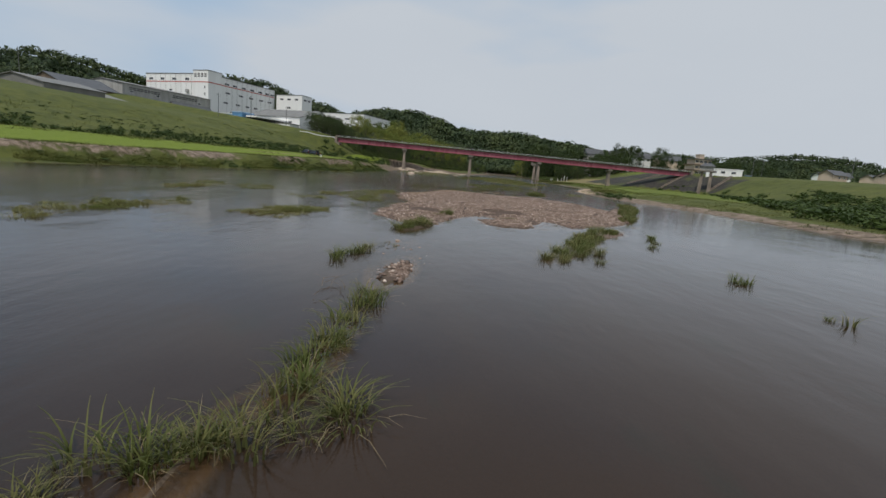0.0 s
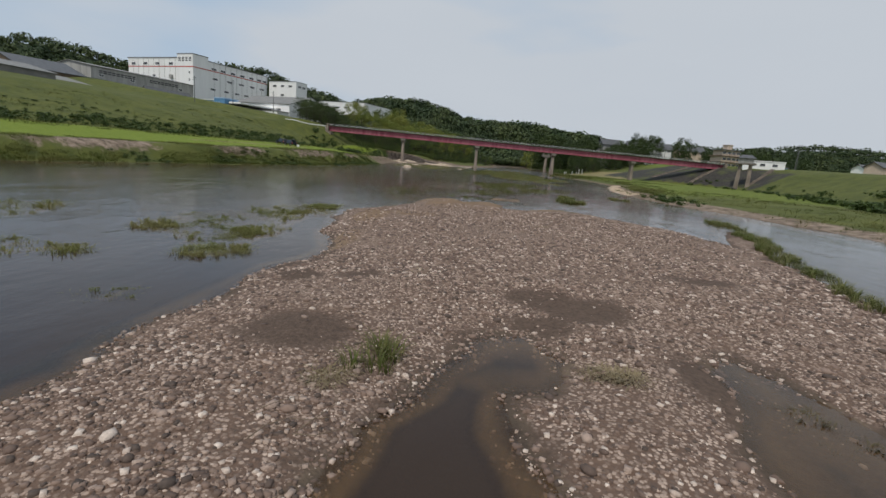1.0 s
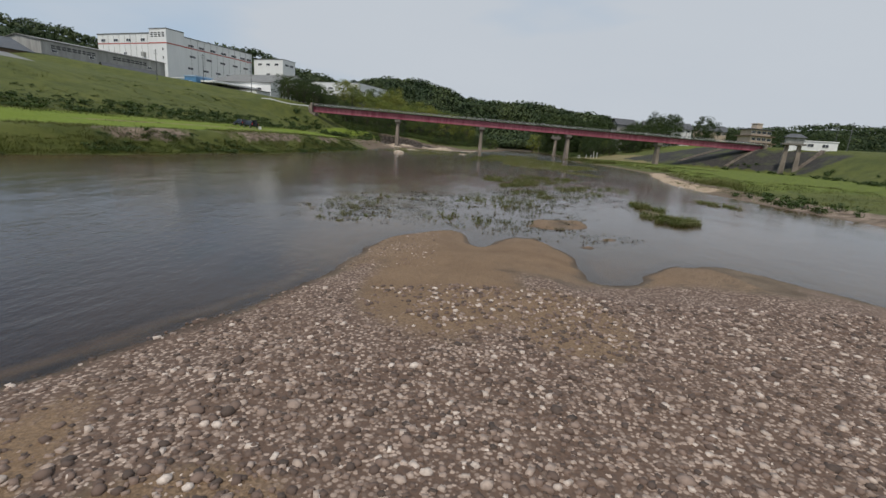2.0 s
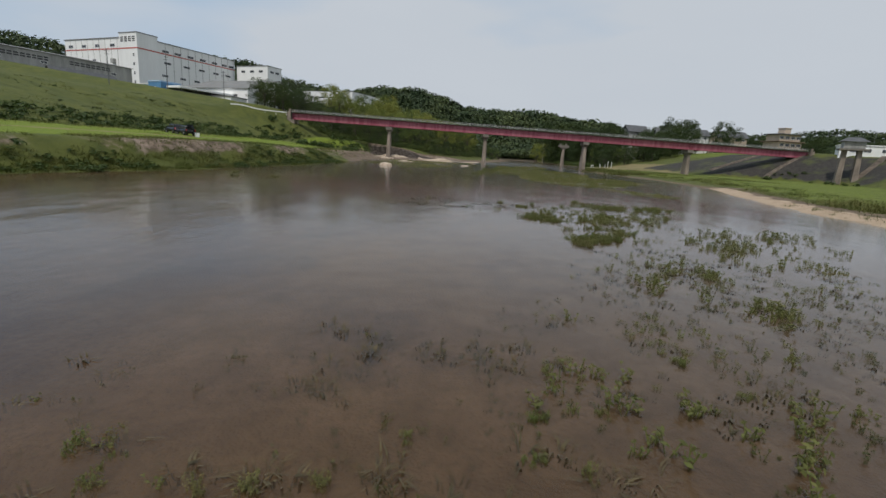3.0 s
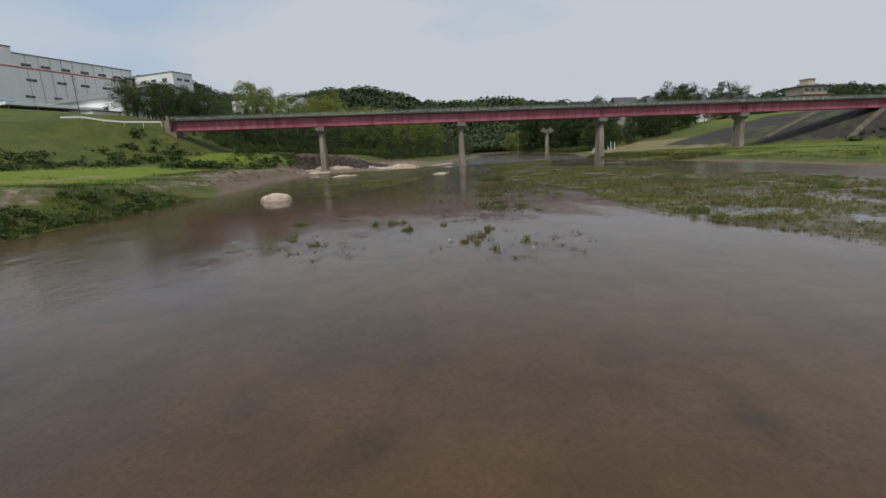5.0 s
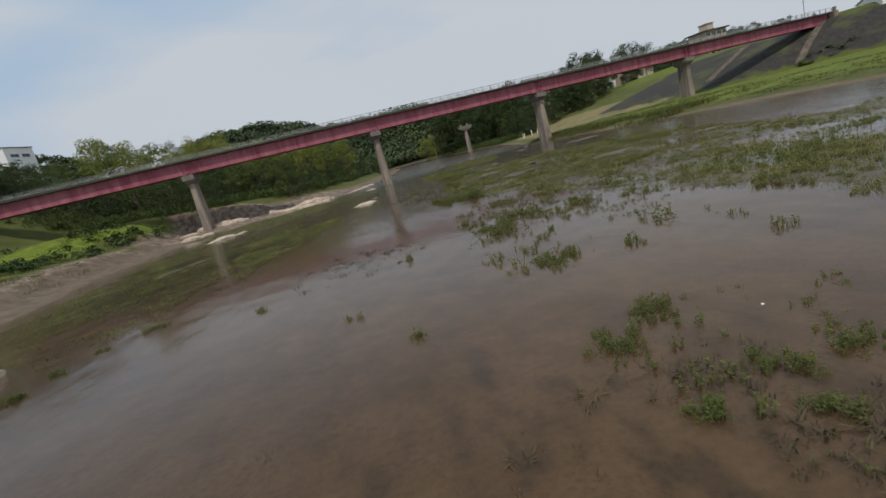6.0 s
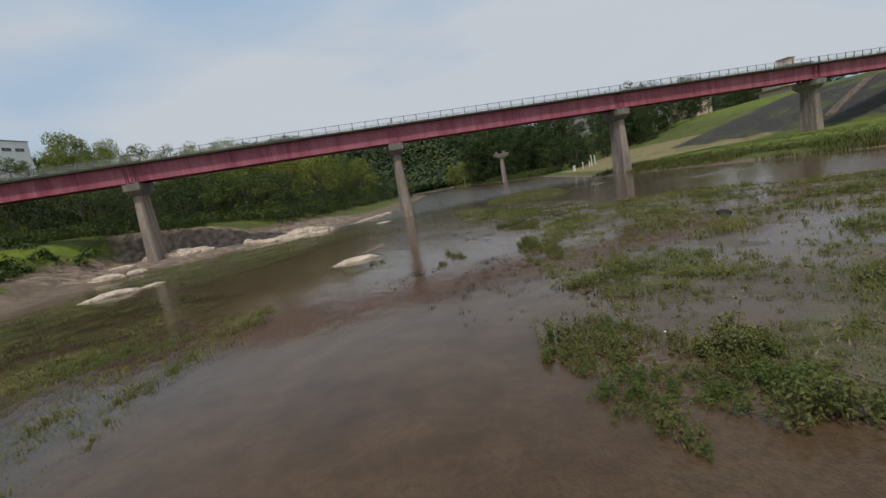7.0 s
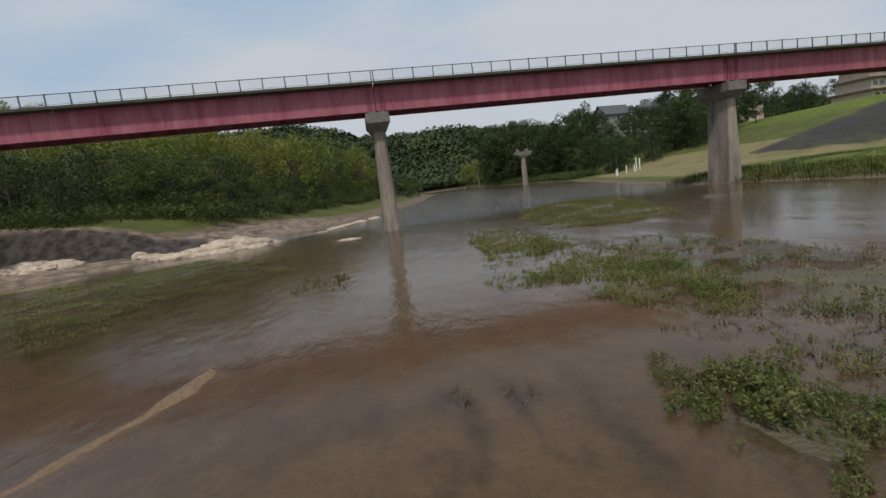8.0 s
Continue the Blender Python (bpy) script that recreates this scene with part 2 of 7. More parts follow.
    l.new(k.outputs["Normal"], fr.inputs["Normal"])
    top = n.new("ShaderNodeMixShader")
    l.new(math_node(n, l, "POWER", fr.outputs[0], 1.08), top.inputs[0])
    l.new(body.outputs[0], top.inputs[1])
    l.new(gloss.outputs[0], top.inputs[2])
    l.new(top.outputs[0], n["Material Output"].inputs["Surface"])
    return m


M_GROUND = ground_material()
M_WATER = water_material()
M_RED = simple("red_girder_paint", (0.205, 0.029, 0.058), (0.40, 0.145, 0.182), 0.85, 0.55, 4.0, 0.004, streak=True)
M_CONC = simple("weathered_concrete", (0.080, 0.068, 0.058), (0.37, 0.305, 0.25), 0.8, 0.9, 9.0, 0.02, streak=True)
M_CONC_DARK = simple("stained_concrete", (0.10, 0.092, 0.080), (0.24, 0.215, 0.185), 1.5, 0.9, 11.0, 0.02)
M_DECK = simple("dark_slab_concrete", (0.035, 0.040, 0.026), (0.085, 0.080, 0.062), 1.2, 0.9, 8.0, 0.01)
M_RAIL = simple("grey_painted_steel", (0.06, 0.065, 0.065), (0.13, 0.135, 0.135), 3.0, 0.5, 20.0, 0.0)
M_RAIL_LIGHT = simple("galvanised_mesh_bar", (0.45, 0.46, 0.46), (0.60, 0.61, 0.61), 3.0, 0.5, 20.0, 0.0)
M_ROCK = simple("pale_bedrock", (0.27, 0.205, 0.150), (0.62, 0.515, 0.41), 1.7, 0.85, 7.0, 0.16)
M_WHITE = simple("white_cladding", (0.74, 0.74, 0.73), (0.84, 0.84, 0.83), 0.15, 0.6, 1.2, 0.0, streak=True)
M_GREY_WALL = simple("grey_slate_wall", (0.22, 0.22, 0.21), (0.46, 0.45, 0.43), 0.3, 0.85, 1.5, 0.0, streak=True)
M_ROOF = simple("grey_roof_sheet", (0.13, 0.13, 0.125), (0.22, 0.215, 0.205), 0.3, 0.7, 2.0, 0.0)
M_ROOF_DARK = simple("dark_roof_tile", (0.055, 0.057, 0.062), (0.11, 0.112, 0.118), 0.6, 0.6, 3.0, 0.0)
M_BAND = simple("red_band_paint", (0.42, 0.09, 0.075), (0.50, 0.14, 0.11), 0.5, 0.6, 3.0, 0.0)
M_GLASS = simple("dark_window_glass", (0.03, 0.034, 0.04), (0.07, 0.075, 0.085), 0.3, 0.15, 2.0, 0.0, spec=0.6)
M_SIGN = simple("black_sign_paint", (0.03, 0.03, 0.033), (0.06, 0.06, 0.063), 1.0, 0.6, 3.0, 0.0)
M_BLUE = simple("pale_blue_cladding", (0.30, 0.44, 0.62), (0.40, 0.54, 0.70), 0.4, 0.6, 3.0, 0.0)
M_BLUE_DEEP = simple("deep_blue_sheet", (0.075, 0.20, 0.37), (0.11, 0.26, 0.45), 0.6, 0.6, 3.0, 0.0)
M_BEIGE = simple("beige_render", (0.42, 0.33, 0.255), (0.55, 0.45, 0.36), 0.3, 0.8, 2.0, 0.0)
M_BROWN = simple("brown_timber", (0.085, 0.06, 0.042), (0.16, 0.12, 0.085), 0.8, 0.8, 5.0, 0.0)


# ---------------------------------------------------------------- helpers
def mesh_from(name, verts, faces, mat):
    """faces: array (n, k) of one size, or a list of such arrays"""
    if not isinstance(faces, list):
        faces = [faces]
    me = bpy.data.meshes.new(name)
    verts = np.asarray(verts, dtype=np.float32)
    me.vertices.add(len(verts))
    me.vertices.foreach_set("co", verts.ravel())
    loops = np.concatenate([np.asarray(f).ravel() for f in faces]).astype(np.int32)
    sizes = np.concatenate([np.full(len(f), np.asarray(f).shape[1]) for f in faces]).astype(np.int32)
    starts = np.concatenate(([0], np.cumsum(sizes)[:-1])).astype(np.int32)
    me.loops.add(len(loops))
    me.loops.foreach_set("vertex_index", loops)
    me.polygons.add(len(sizes))
    me.polygons.foreach_set("loop_start", starts)
    me.update(calc_edges=True)
    me.validate()
    if mat:
        me.materials.append(mat)
    return me


def smooth(me, on=True):
    me.polygons.foreach_set("use_smooth", [on] * len(me.polygons))
    return me


def bm_mesh(name, bm, mat, soft=False):
    me = bpy.data.meshes.new(name)
    bmesh.ops.recalc_face_normals(bm, faces=bm.faces)
    bm.to_mesh(me)
    bm.free()
    me.materials.append(mat)
    if soft:
        smooth(me)
    return me


def part(name, bm, mat, parent, label="", soft=False, at=None):
    ob = new(name, bm_mesh(name, bm, mat, soft))
    ob.parent = parent
    if at is not None:
        ob.matrix_basis = at
    if label:
        tagged(ob, label=label)
    return ob


def share(name, me, parent, at):
    ob = new(name, me)
    ob.parent = parent
    ob.matrix_basis = at
    return ob


def box(bm, x0, x1, y0, y1, z0, z1, bevel=0.0):
    m = Matrix.LocRotScale(((x0 + x1) / 2, (y0 + y1) / 2, (z0 + z1) / 2), None, (x1 - x0, y1 - y0, z1 - z0))
    r = bmesh.ops.create_cube(bm, size=1.0, matrix=m)
    if bevel:
        es = list({e for v in r["verts"] for e in v.link_edges})
        bmesh.ops.bevel(bm, geom=es, offset=bevel, segments=1, affect="EDGES")
    return bm


def prism(bm, pts, z0, z1, top=None):
    """An upright body on an outline; top: the outline at its upper end."""
    top = top or pts
    lo = [bm.verts.new((x, y, z0)) for x, y in pts]
    hi = [bm.verts.new((x, y, z1)) for x, y in top]
    k = len(pts)
    bm.faces.new(lo[::-1])
    bm.faces.new(hi)
    for i in range(k):
        bm.faces.new((lo[i], lo[(i + 1) % k], hi[(i + 1) % k], hi[i]))
    return bm


def tube(bm, a, b, r0, r1=None, seg=6):
    a, b = Vector(a), Vector(b)
    r1 = r0 if r1 is None else r1
    d = b - a
    m = Matrix.Translation((a + b) / 2) @ d.to_track_quat("Z", "Y").to_matrix().to_4x4()
    bmesh.ops.create_cone(bm, cap_ends=True, segments=seg, radius1=r0, radius2=r1, depth=d.length, matrix=m)
    return bm


def thing(name, label, category, group="", kind="", at=None):
    ob = new(name)
    ob.empty_display_size = 0.5
    if at is not None:
        ob.matrix_basis = at
    return tagged(ob, label, category, group, kind)


def fbm(x, y, scale, seed=0, octaves=3):
    """Cheap smooth value noise on arrays, -1 to 1."""
    out = np.zeros_like(np.asarray(x, dtype=float))
    amp, tot = 1.0, 0.0
    for o in range(octaves):
        u, v = np.asarray(x) / scale + 17.3 * o + seed * 3.1, np.asarray(y) / scale - 9.7 * o + seed * 5.7
        iu, iv = np.floor(u), np.floor(v)
        fu, fv = u - iu, v - iv
        fu, fv = fu * fu * (3 - 2 * fu), fv * fv * (3 - 2 * fv)

        def rnd(a, b):
            s = np.sin(a * 127.1 + b * 311.7 + seed * 74.7) * 43758.5453
            return s - np.floor(s)
        val = (rnd(iu, iv) * (1 - fu) + rnd(iu + 1, iv) * fu) * (1 - fv) + (rnd(iu, iv + 1) * (1 - fu) + rnd(iu + 1, iv + 1) * fu) * fv
        out += amp * (2 * val - 1)
        tot += amp
        amp *= 0.5
        scale /= 2.03
    return out / tot


def step(a, b, v):
    t = np.clip((v - a) / (b - a), 0, 1)
    return t * t * (3 - 2 * t)


# ---------------------------------------------------------------- the lie of the land
def shore_left(y):
    return np.interp(y, [-300, 52, 67, 96, 130, 150, 170, 184, 204, 220, 240, 254, 261, 268, 275, 282, 300, 326, 375, 450, 700],
                     [-95, -50, -45, -37, -28, -25, -23, -22, -23, -24.5, -23, -20, -16, -9, -1, 6, 14, 21, 33, 48, 60])


def shore_right(y):
    return np.interp(y, [-300, 40, 60, 80, 100, 117, 132, 153, 170, 190, 210, 230, 250, 275, 310, 371, 410, 450, 530, 700],
                     [80, 46, 43, 41, 37, 38, 40, 46, 52, 55, 57, 54, 55, 54, 64, 82, 85, 86, 86, 100])


def crest_left(y):
    return np.interp(y, [-300, 60, 124, 165, 200, 235, 262, 290, 330, 400, 600], [-230, -140, -117, -99, -93, -86, -70, -68, -60, -40, -10])


def crest_right(y):
    return np.interp(y, [-300, 60, 120, 200, 243, 271, 330, 450, 700], [130, 102, 128, 150, 156, 143, 142, 165, 210])


def foot_right(y):
    return np.interp(y, [-300, 60, 120, 200, 240, 258, 273, 310, 371, 450, 700], [92, 66, 98, 126, 136, 128, 106, 92, 96, 112, 140])


def crest_right_z(y):
    return np.interp(y, [-300, 60, 120, 200, 271, 700], [5.5, 6.4, 8.2, 11.0, 12.6, 12.6])


BUMPS = [  # forested ridges: x, y, reach along x, reach along y, height
    (-60, 690, 110, 80, 46), (100, 690, 85, 80, 55), (195, 680, 60, 70, 25), (-280, 930, 150, 150, 68), (-640, 760, 150, 170, 88), (-430, 900, 120, 140, 60),
    (-120, 640, 90, 60, 8), (170, 540, 80, 70, 16), (950, 1150, 260, 140, 78), (560, 1250, 210, 130, 56), (330, 1150, 90, 110, 40)]

WET = [  # damp brown patches without stones: x, y, half width, half length
    (-0.6, 34.3, 1.4, 1.0), (6.3, 37.4, 1.5, 0.9), (5.4, 38.2, 1.3, 0.7), (8.3, 33.8, 1.2, 1.5), (-0.1, 39.2, 0.9, 0.5), (-2.3, 39.0, 0.8, 0.7), (12.2, 41.8, 1.6, 0.6), (4.9, 36.3, 0.9, 0.8), (-3.2, 41.5, 0.8, 2.0)]
BARE = [  # smooth sand on the bar
    (-2.3, 45.9, 0.9, 3.4), (0.4, 55.4, 2.0, 1.8), (-2.4, 54.0, 1.6, 6.0), (2.6, 64.0, 3.0, 5.0), (8.2, 53.8, 0.8, 0.5), (5.5, 62, 2.0, 3.0)]

ISLANDS = [  # low ground in the stream: x, y, half width, half length, turn, height over the water
    (-0.7, 13.4, 0.8, 3.0, -6, 0.06), (-1.7, 4.6, 0.5, 5.0, -14, 0.0), (-0.7, 26, 0.8, 3.4, -14, 0.08), (8.0, 22, 0.9, 6.0, -30, 0.0), (12.3, 30, 1.2, 5.0, -32, 0.02),
    (22, 54, 1.3, 17, -25, 0.08), (18.5, 88, 1.2, 7, -12, 0.03), (17.6, 83, 1.6, 2.2, 10, 0.03), (45, 236, 5, 4, 0, 0.04), (42, 256, 4, 3, 0, 0.04)]

# the gravel bar's outline in plan: front with its two lobes and the pool between them, then round the far side
BAR_FRONT = [(18.2, 40.0), (14.6, 36.0), (11.6, 32.6), (10.4, 32.2), (9.8, 33.6), (9.4, 35.2), (8.5, 34.9), (7.9, 32.8), (7.6, 31.2), (6.8, 29.8), (5.2, 29.2), (4.1, 29.7), (3.4, 31.2), (3.6, 32.8), (4.5, 33.1), (5.2, 34.4),
             (4.5, 35.7), (3.3, 34.9), (2.3, 32.8), (1.2, 31.6), (1.1, 29.8), (0.3, 27.8), (-0.6, 27.0), (-2.3, 28.4), (-4.1, 30.8)]
BAR_BACK = [(-3.9, 33.1), (-4.4, 35.9), (-3.8, 38.5), (-2.6, 42.8), (-3.9, 48.5), (-4.6, 56.5), (-2.8, 61.5), (-1.2, 64.2), (-0.6, 66.8), (-0.3, 69.0), (-0.1, 71.0), (0.4, 72.1), (1.7, 73.6), (2.7, 74.3), (3.2, 74.0), (3.5, 72.7), (4.1, 70.9),
            (4.6, 72.0), (5.7, 73.3), (7.0, 73.7), (7.3, 72.4), (7.7, 70.2), (8.0, 67.2), (9.0, 67.2), (11.5, 70.2), (14.2, 70.6), (17.6, 65.0), (20.6, 61.0), (21.8, 54.0), (20.4, 47.0), (19.0, 42.6)]
PATCHES = []                                     # kind, outline, tufts per square metre, gappiness, bounds


def patch(kind, dense, gap, *outline):
    p = np.array(outline, dtype=float).reshape(-1, 2)
    PATCHES.append((kind, p, dense, gap, (p[:, 0].min(), p[:, 0].max(), p[:, 1].min(), p[:, 1].max())))


def inset(x, y, p):
    """Distance inside an outline, negative outside it."""
    best = np.full(x.shape, 1e9)
    odd = np.zeros(x.shape, dtype=bool)
    for (ax, ay), (bx, by) in zip(p, np.roll(p, -1, axis=0)):
        ex, ey = bx - ax, by - ay
        t = np.clip(((x - ax) * ex + (y - ay) * ey) / (ex * ex + ey * ey + 1e-9), 0, 1)
        best = np.minimum(best, (x - ax - t * ex) ** 2 + (y - ay - t * ey) ** 2)
        if ey:
            odd ^= ((ay > y) != (by > y)) & (x < ex * (y - ay) / ey + ax)
    return np.sqrt(best) * np.where(odd, 1, -1)


patch("bar", 0, 0, *BAR_FRONT, *BAR_BACK)
patch("shoal", 0, 0, (5.0, 27.4), (9.0, 28.6), (13.0, 32.0), (17.5, 38.0), (14.0, 38.0), (8.4, 35.8), (7.4, 33.0), (7.0, 30.5), (5.0, 28.8))
patch("shoal", 0, 0, (-4.5, 28.0), (-1.5, 25.0), (0.3, 25.4), (0.9, 27.6), (-0.5, 27.4), (-2.5, 28.8))
patch("sill", 0, 0, (-2.6, 12.5), (0.6, 12.0), (1.2, 17.0), (0.8, 22.0), (-1.0, 24.5), (-2.6, 22.5), (-3.0, 17.0))
patch("flat", 0.5, 0.8, (7.6, 80.1), (11.3, 81.2), (11.2, 79.2), (11.3, 77.5), (10.1, 76.1), (8.4, 75.6), (7.2, 75.8), (6.5, 77.0))
patch("flat", 0.3, 0.8, (9.7, 75.0), (11.2, 75.8), (12.6, 75.6), (11.0, 73.9), (9.8, 74.0))
patch("flat", 0.3, 0.8, (8.6, 73.8), (9.5, 73.3), (10.2, 72.6), (9.2, 71.2), (8.2, 71.6), (8.0, 73.0))
# weed and grass rafts left of the bar
patch("raft", 5, 0.35, (-13.9, 41.3), (-12.9, 41.4), (-11.2, 39.6), (-11.5, 38.6))
patch("raft", 5, 0.35, (-11.7, 40.7), (-10.8, 41.3), (-9.5, 40.0), (-10.6, 39.5))
patch("raft", 4, 0.5, (-12.3, 46.3), (-9.4, 49.3), (-8.3, 46.8), (-9.4, 44.2), (-11.6, 44.6))
patch("raft", 6, 0.3, (-7.9, 42.5), (-5.7, 43.5), (-5.0, 41.5), (-6.7, 40.4))
patch("raft", 6, 0.3, (-8.6, 46.9), (-7.2, 47.5), (-5.6, 44.2), (-7.2, 43.9))
patch("raft", 5, 0.4, (-9.7, 56.2), (-5.8, 59.6), (-4.8, 53.9), (-7.6, 52.3))
patch("raft", 5, 0.35, (-12.2, 25.8), (-11.3, 27.8), (-10.4, 31.1), (-9.1, 29.1), (-9.4, 25.8), (-10.7, 24.6))
patch("raft", 3, 0.5, (-24.4, 38.5), (-25.6, 50.9), (-21.2, 46.1), (-22.3, 37.2))
patch("raft", 3, 0.5, (-21.9, 47.6), (-18.5, 50.4), (-16.1, 45.2), (-18.8, 43.2))
patch("raft", 2.2, 0.75, (-12.5, 49.4), (-7.0, 59.4), (-5.2, 46.3), (-6.4, 41.4), (-10.5, 45.2))
patch("raft", 5, 0.3, (-10.4, 24.6), (-10.0, 31.8), (-7.4, 31.8), (-8.4, 24.4))
patch("raft", 4, 0.3, (-7.0, 36.2), (-6.0, 36.9), (-5.4, 36.2), (-6.2, 35.5))
patch("weed", 6, 0.3, (-10.7, 32.0), (-8.8, 34.1), (-6.6, 29.6), (-7.8, 28.4))
patch("raft", 4, 0.45, (-18.3, 17.7), (-20.6, 22.1), (-17.0, 30.4), (-15.1, 27.1), (-17.2, 20.5), (-16.4, 16.9))
# plants in the shallows beyond the bar
patch("sprig", 4.5, 0.55, (-4.3, 74.8), (-5.8, 80.5), (-4.8, 85.1), (-1.7, 88.8), (4.7, 91.8), (4.6, 80.6), (3.7, 75.2), (1.6, 75.1), (-1.3, 75.1), (-1.8, 73.5), (-2.5, 72.4))
patch("sprig", 15, 0.35, (4.0, 78.2), (5.6, 78.8), (7.6, 78.7), (7.6, 75.7), (6.2, 74.3), (4.4, 73.8), (3.7, 74.9))
patch("sprig", 9, 0.4, (6.2, 86.5), (10.4, 87.6), (9.8, 82.7), (8.1, 80.6), (5.8, 81.0))
patch("sprig", 4.5, 0.5, (6.5, 75.7), (10.0, 76.3), (10.7, 74.0), (9.0, 72.7), (7.3, 72.8), (5.7, 73.4))
patch("sprig", 2.5, 0.6, (-25.0, 122.0), (-22.5, 138.0), (-19.5, 146.0), (-14.0, 141.0), (-15.0, 132.0), (-20.0, 124.0))
patch("sprig", 5, 0.5, (4.5, 92.5), (8.0, 97.0), (15.0, 95.0), (12.0, 87.5), (8.0, 86.5))
patch("herb", 1.6, 0.75, (-6.2, 78.7), (-3.9, 84.2), (-1.7, 86.3), (0.9, 75.7), (-1.4, 75.4), (-2.0, 73.6), (-3.5, 73.6))
patch("herb", 2.2, 0.7, (0.1, 79.4), (4.4, 78.8), (6.8, 78.4), (6.0, 75.5), (3.7, 74.9), (1.5, 75.7))
patch("herb", 1.6, 0.75, (3.7, 90.0), (7.4, 96.0), (14.8, 92.0), (10.0, 89.4), (8.8, 83.2), (6.7, 81.6))
patch("herb", 2.4, 0.72, (7.1, 112.2), (12.3, 120.8), (21.0, 121.4), (14.8, 106.5), (12.1, 102.7), (7.8, 101.1))
patch("herb", 2.8, 0.68, (6.4, 96.6), (9.7, 99.6), (17.0, 110.1), (24.8, 109.1), (20.5, 99.4), (12.7, 90.8), (11.4, 92.0), (9.7, 93.2), (6.2, 94.8))
patch("herb", 1.6, 0.75, (4.5, 93.0), (8.6, 92.8), (9.9, 89.9), (8.4, 88.0), (6.7, 88.7), (4.7, 89.4))
patch("herb", 1.8, 0.75, (3.4, 88.8), (5.2, 88.4), (6.1, 87.1), (4.2, 85.1), (3.0, 85.0))
patch("herb", 1.8, 0.75, (-3.9, 86.0), (-2.2, 86.8), (-1.6, 85.9), (0.2, 85.0), (0.3, 84.4), (-2.3, 84.2))
patch("herb", 2.6, 0.7, (8.3, 116.6), (15.2, 121.9), (22.8, 120.6), (13.9, 107.5), (12.1, 107.0), (9.1, 107.5), (7.1, 108.8))
patch("herb", 0.8, 0.75, (1.6, 114.9), (6.1, 116.8), (6.4, 112.6), (2.3, 109.1))
patch("mat", 7, 0.3, (8.6, 104.0), (9.4, 104.2), (10.0, 103.2), (9.2, 101.4), (8.0, 100.6), (7.9, 102.1), (7.6, 102.6))
patch("mat", 6, 0.4, (24.5, 147.5), (28.6, 144.5), (31.5, 138.2), (28.2, 135.7), (24.8, 139.4))
# the marsh islands on the inside of the bend
patch("mat", 5, 0.35, (12.5, 200.0), (23.7, 203.0), (36.7, 187.0), (31.0, 155.5), (25.3, 148.8), (18.2, 152.2), (14.9, 164.2), (17.0, 178.0))
patch("mat", 5, 0.35, (31.0, 160.0), (36.0, 189.0), (42.0, 188.0), (40.0, 170.0))
patch("mat", 5, 0.4, (10.8, 199.0), (16.4, 219.0), (20.5, 226.0), (26.5, 228.5), (33.0, 227.0), (40.0, 210.0), (35.0, 190.0), (20.0, 193.5), (14.6, 197.0))
patch("mat", 6, 0.35, (20.0, 254.6), (23.9, 255.0), (24.4, 245.0), (24.3, 239.2), (24.5, 234.3), (23.6, 230.9), (21.5, 229.2), (20.0, 229.8), (18.6, 233.3), (16.9, 236.6), (18.9, 242.7))
patch("mat", 7, 0.3, (29.5, 268.0), (36.3, 274.0), (41.0, 268.0), (36.0, 252.2), (34.0, 248.4), (28.9, 247.0), (25.6, 250.1), (26.6, 259.7))
patch("mud", 6.0, 0.6, (24.2, 244.7), (28.0, 241.3), (29.5, 236.0), (29.0, 231.5), (27.2, 228.5), (23.2, 226.5), (21.4, 229.2), (22.8, 235.6))
patch("herb", 3.4, 0.6, (11.2, 193.4), (15.9, 191.4), (18.6, 187.5), (17.0, 179.5), (12.4, 180.6), (10.4, 183.6), (9.2, 185.1), (9.2, 187.6), (8.9, 189.6))
patch("herb", 3.0, 0.6, (8.5, 187.7), (9.8, 184.2), (11.1, 180.4), (9.7, 176.0), (7.3, 175.3), (6.7, 176.2), (7.1, 180.9))
patch("herb", 2.2, 0.7, (10.7, 187.7), (15.7, 183.8), (14.4, 176.2), (13.6, 172.4), (12.5, 174.5), (11.8, 178.6))
patch("herb", 2.2, 0.65, (6.8, 173.9), (12.0, 170.6), (9.9, 164.9), (5.9, 165.7))
patch("herb", 2.2, 0.6, (15.7, 163.9), (16.6, 162.1), (15.2, 160.7), (14.2, 162.3))
patch("herb", 3.5, 0.55, (12.7, 205.9), (15.1, 207.3), (16.4, 205.6), (15.3, 202.2), (13.3, 201.2), (12.4, 203.0))
patch("herb", 3.0, 0.65, (21.2, 229.0), (23.6, 227.7), (21.0, 225.6), (19.4, 226.8))
patch("herb", 2.4, 0.6, (8.1, 247.5), (11.4, 245.5), (11.8, 239.6), (9.2, 240.2))
patch("clump", 6.5, 0.35, (8.4, 103.7), (9.8, 104.1), (10.6, 103.1), (8.2, 100.4), (8.2, 101.8), (8.0, 102.9))
patch("clump", 5.5, 0.45, (6.6, 109.7), (8.2, 111.6), (9.2, 111.2), (9.6, 110.1), (8.9, 108.9), (7.1, 108.4))
patch("clump", 5.5, 0.42, (10.5, 202.8), (12.5, 203.2), (13.1, 201.0), (13.7, 199.6), (14.2, 198.7), (13.4, 197.6), (12.1, 197.0), (11.8, 197.9), (10.8, 197.1), (10.3, 197.9), (10.2, 199.2), (10.8, 200.8))
patch("clump", 4.5, 0.5, (15.9, 216.4), (16.5, 214.7), (16.4, 213.5), (16.3, 212.2), (15.4, 211.9), (15.2, 213.5), (15.2, 215.4))
patch("clump", 4.0, 0.6, (18.7, 228.9), (18.4, 227.5), (17.9, 226.2), (17.3, 225.8), (17.6, 227.1), (18.1, 228.9))
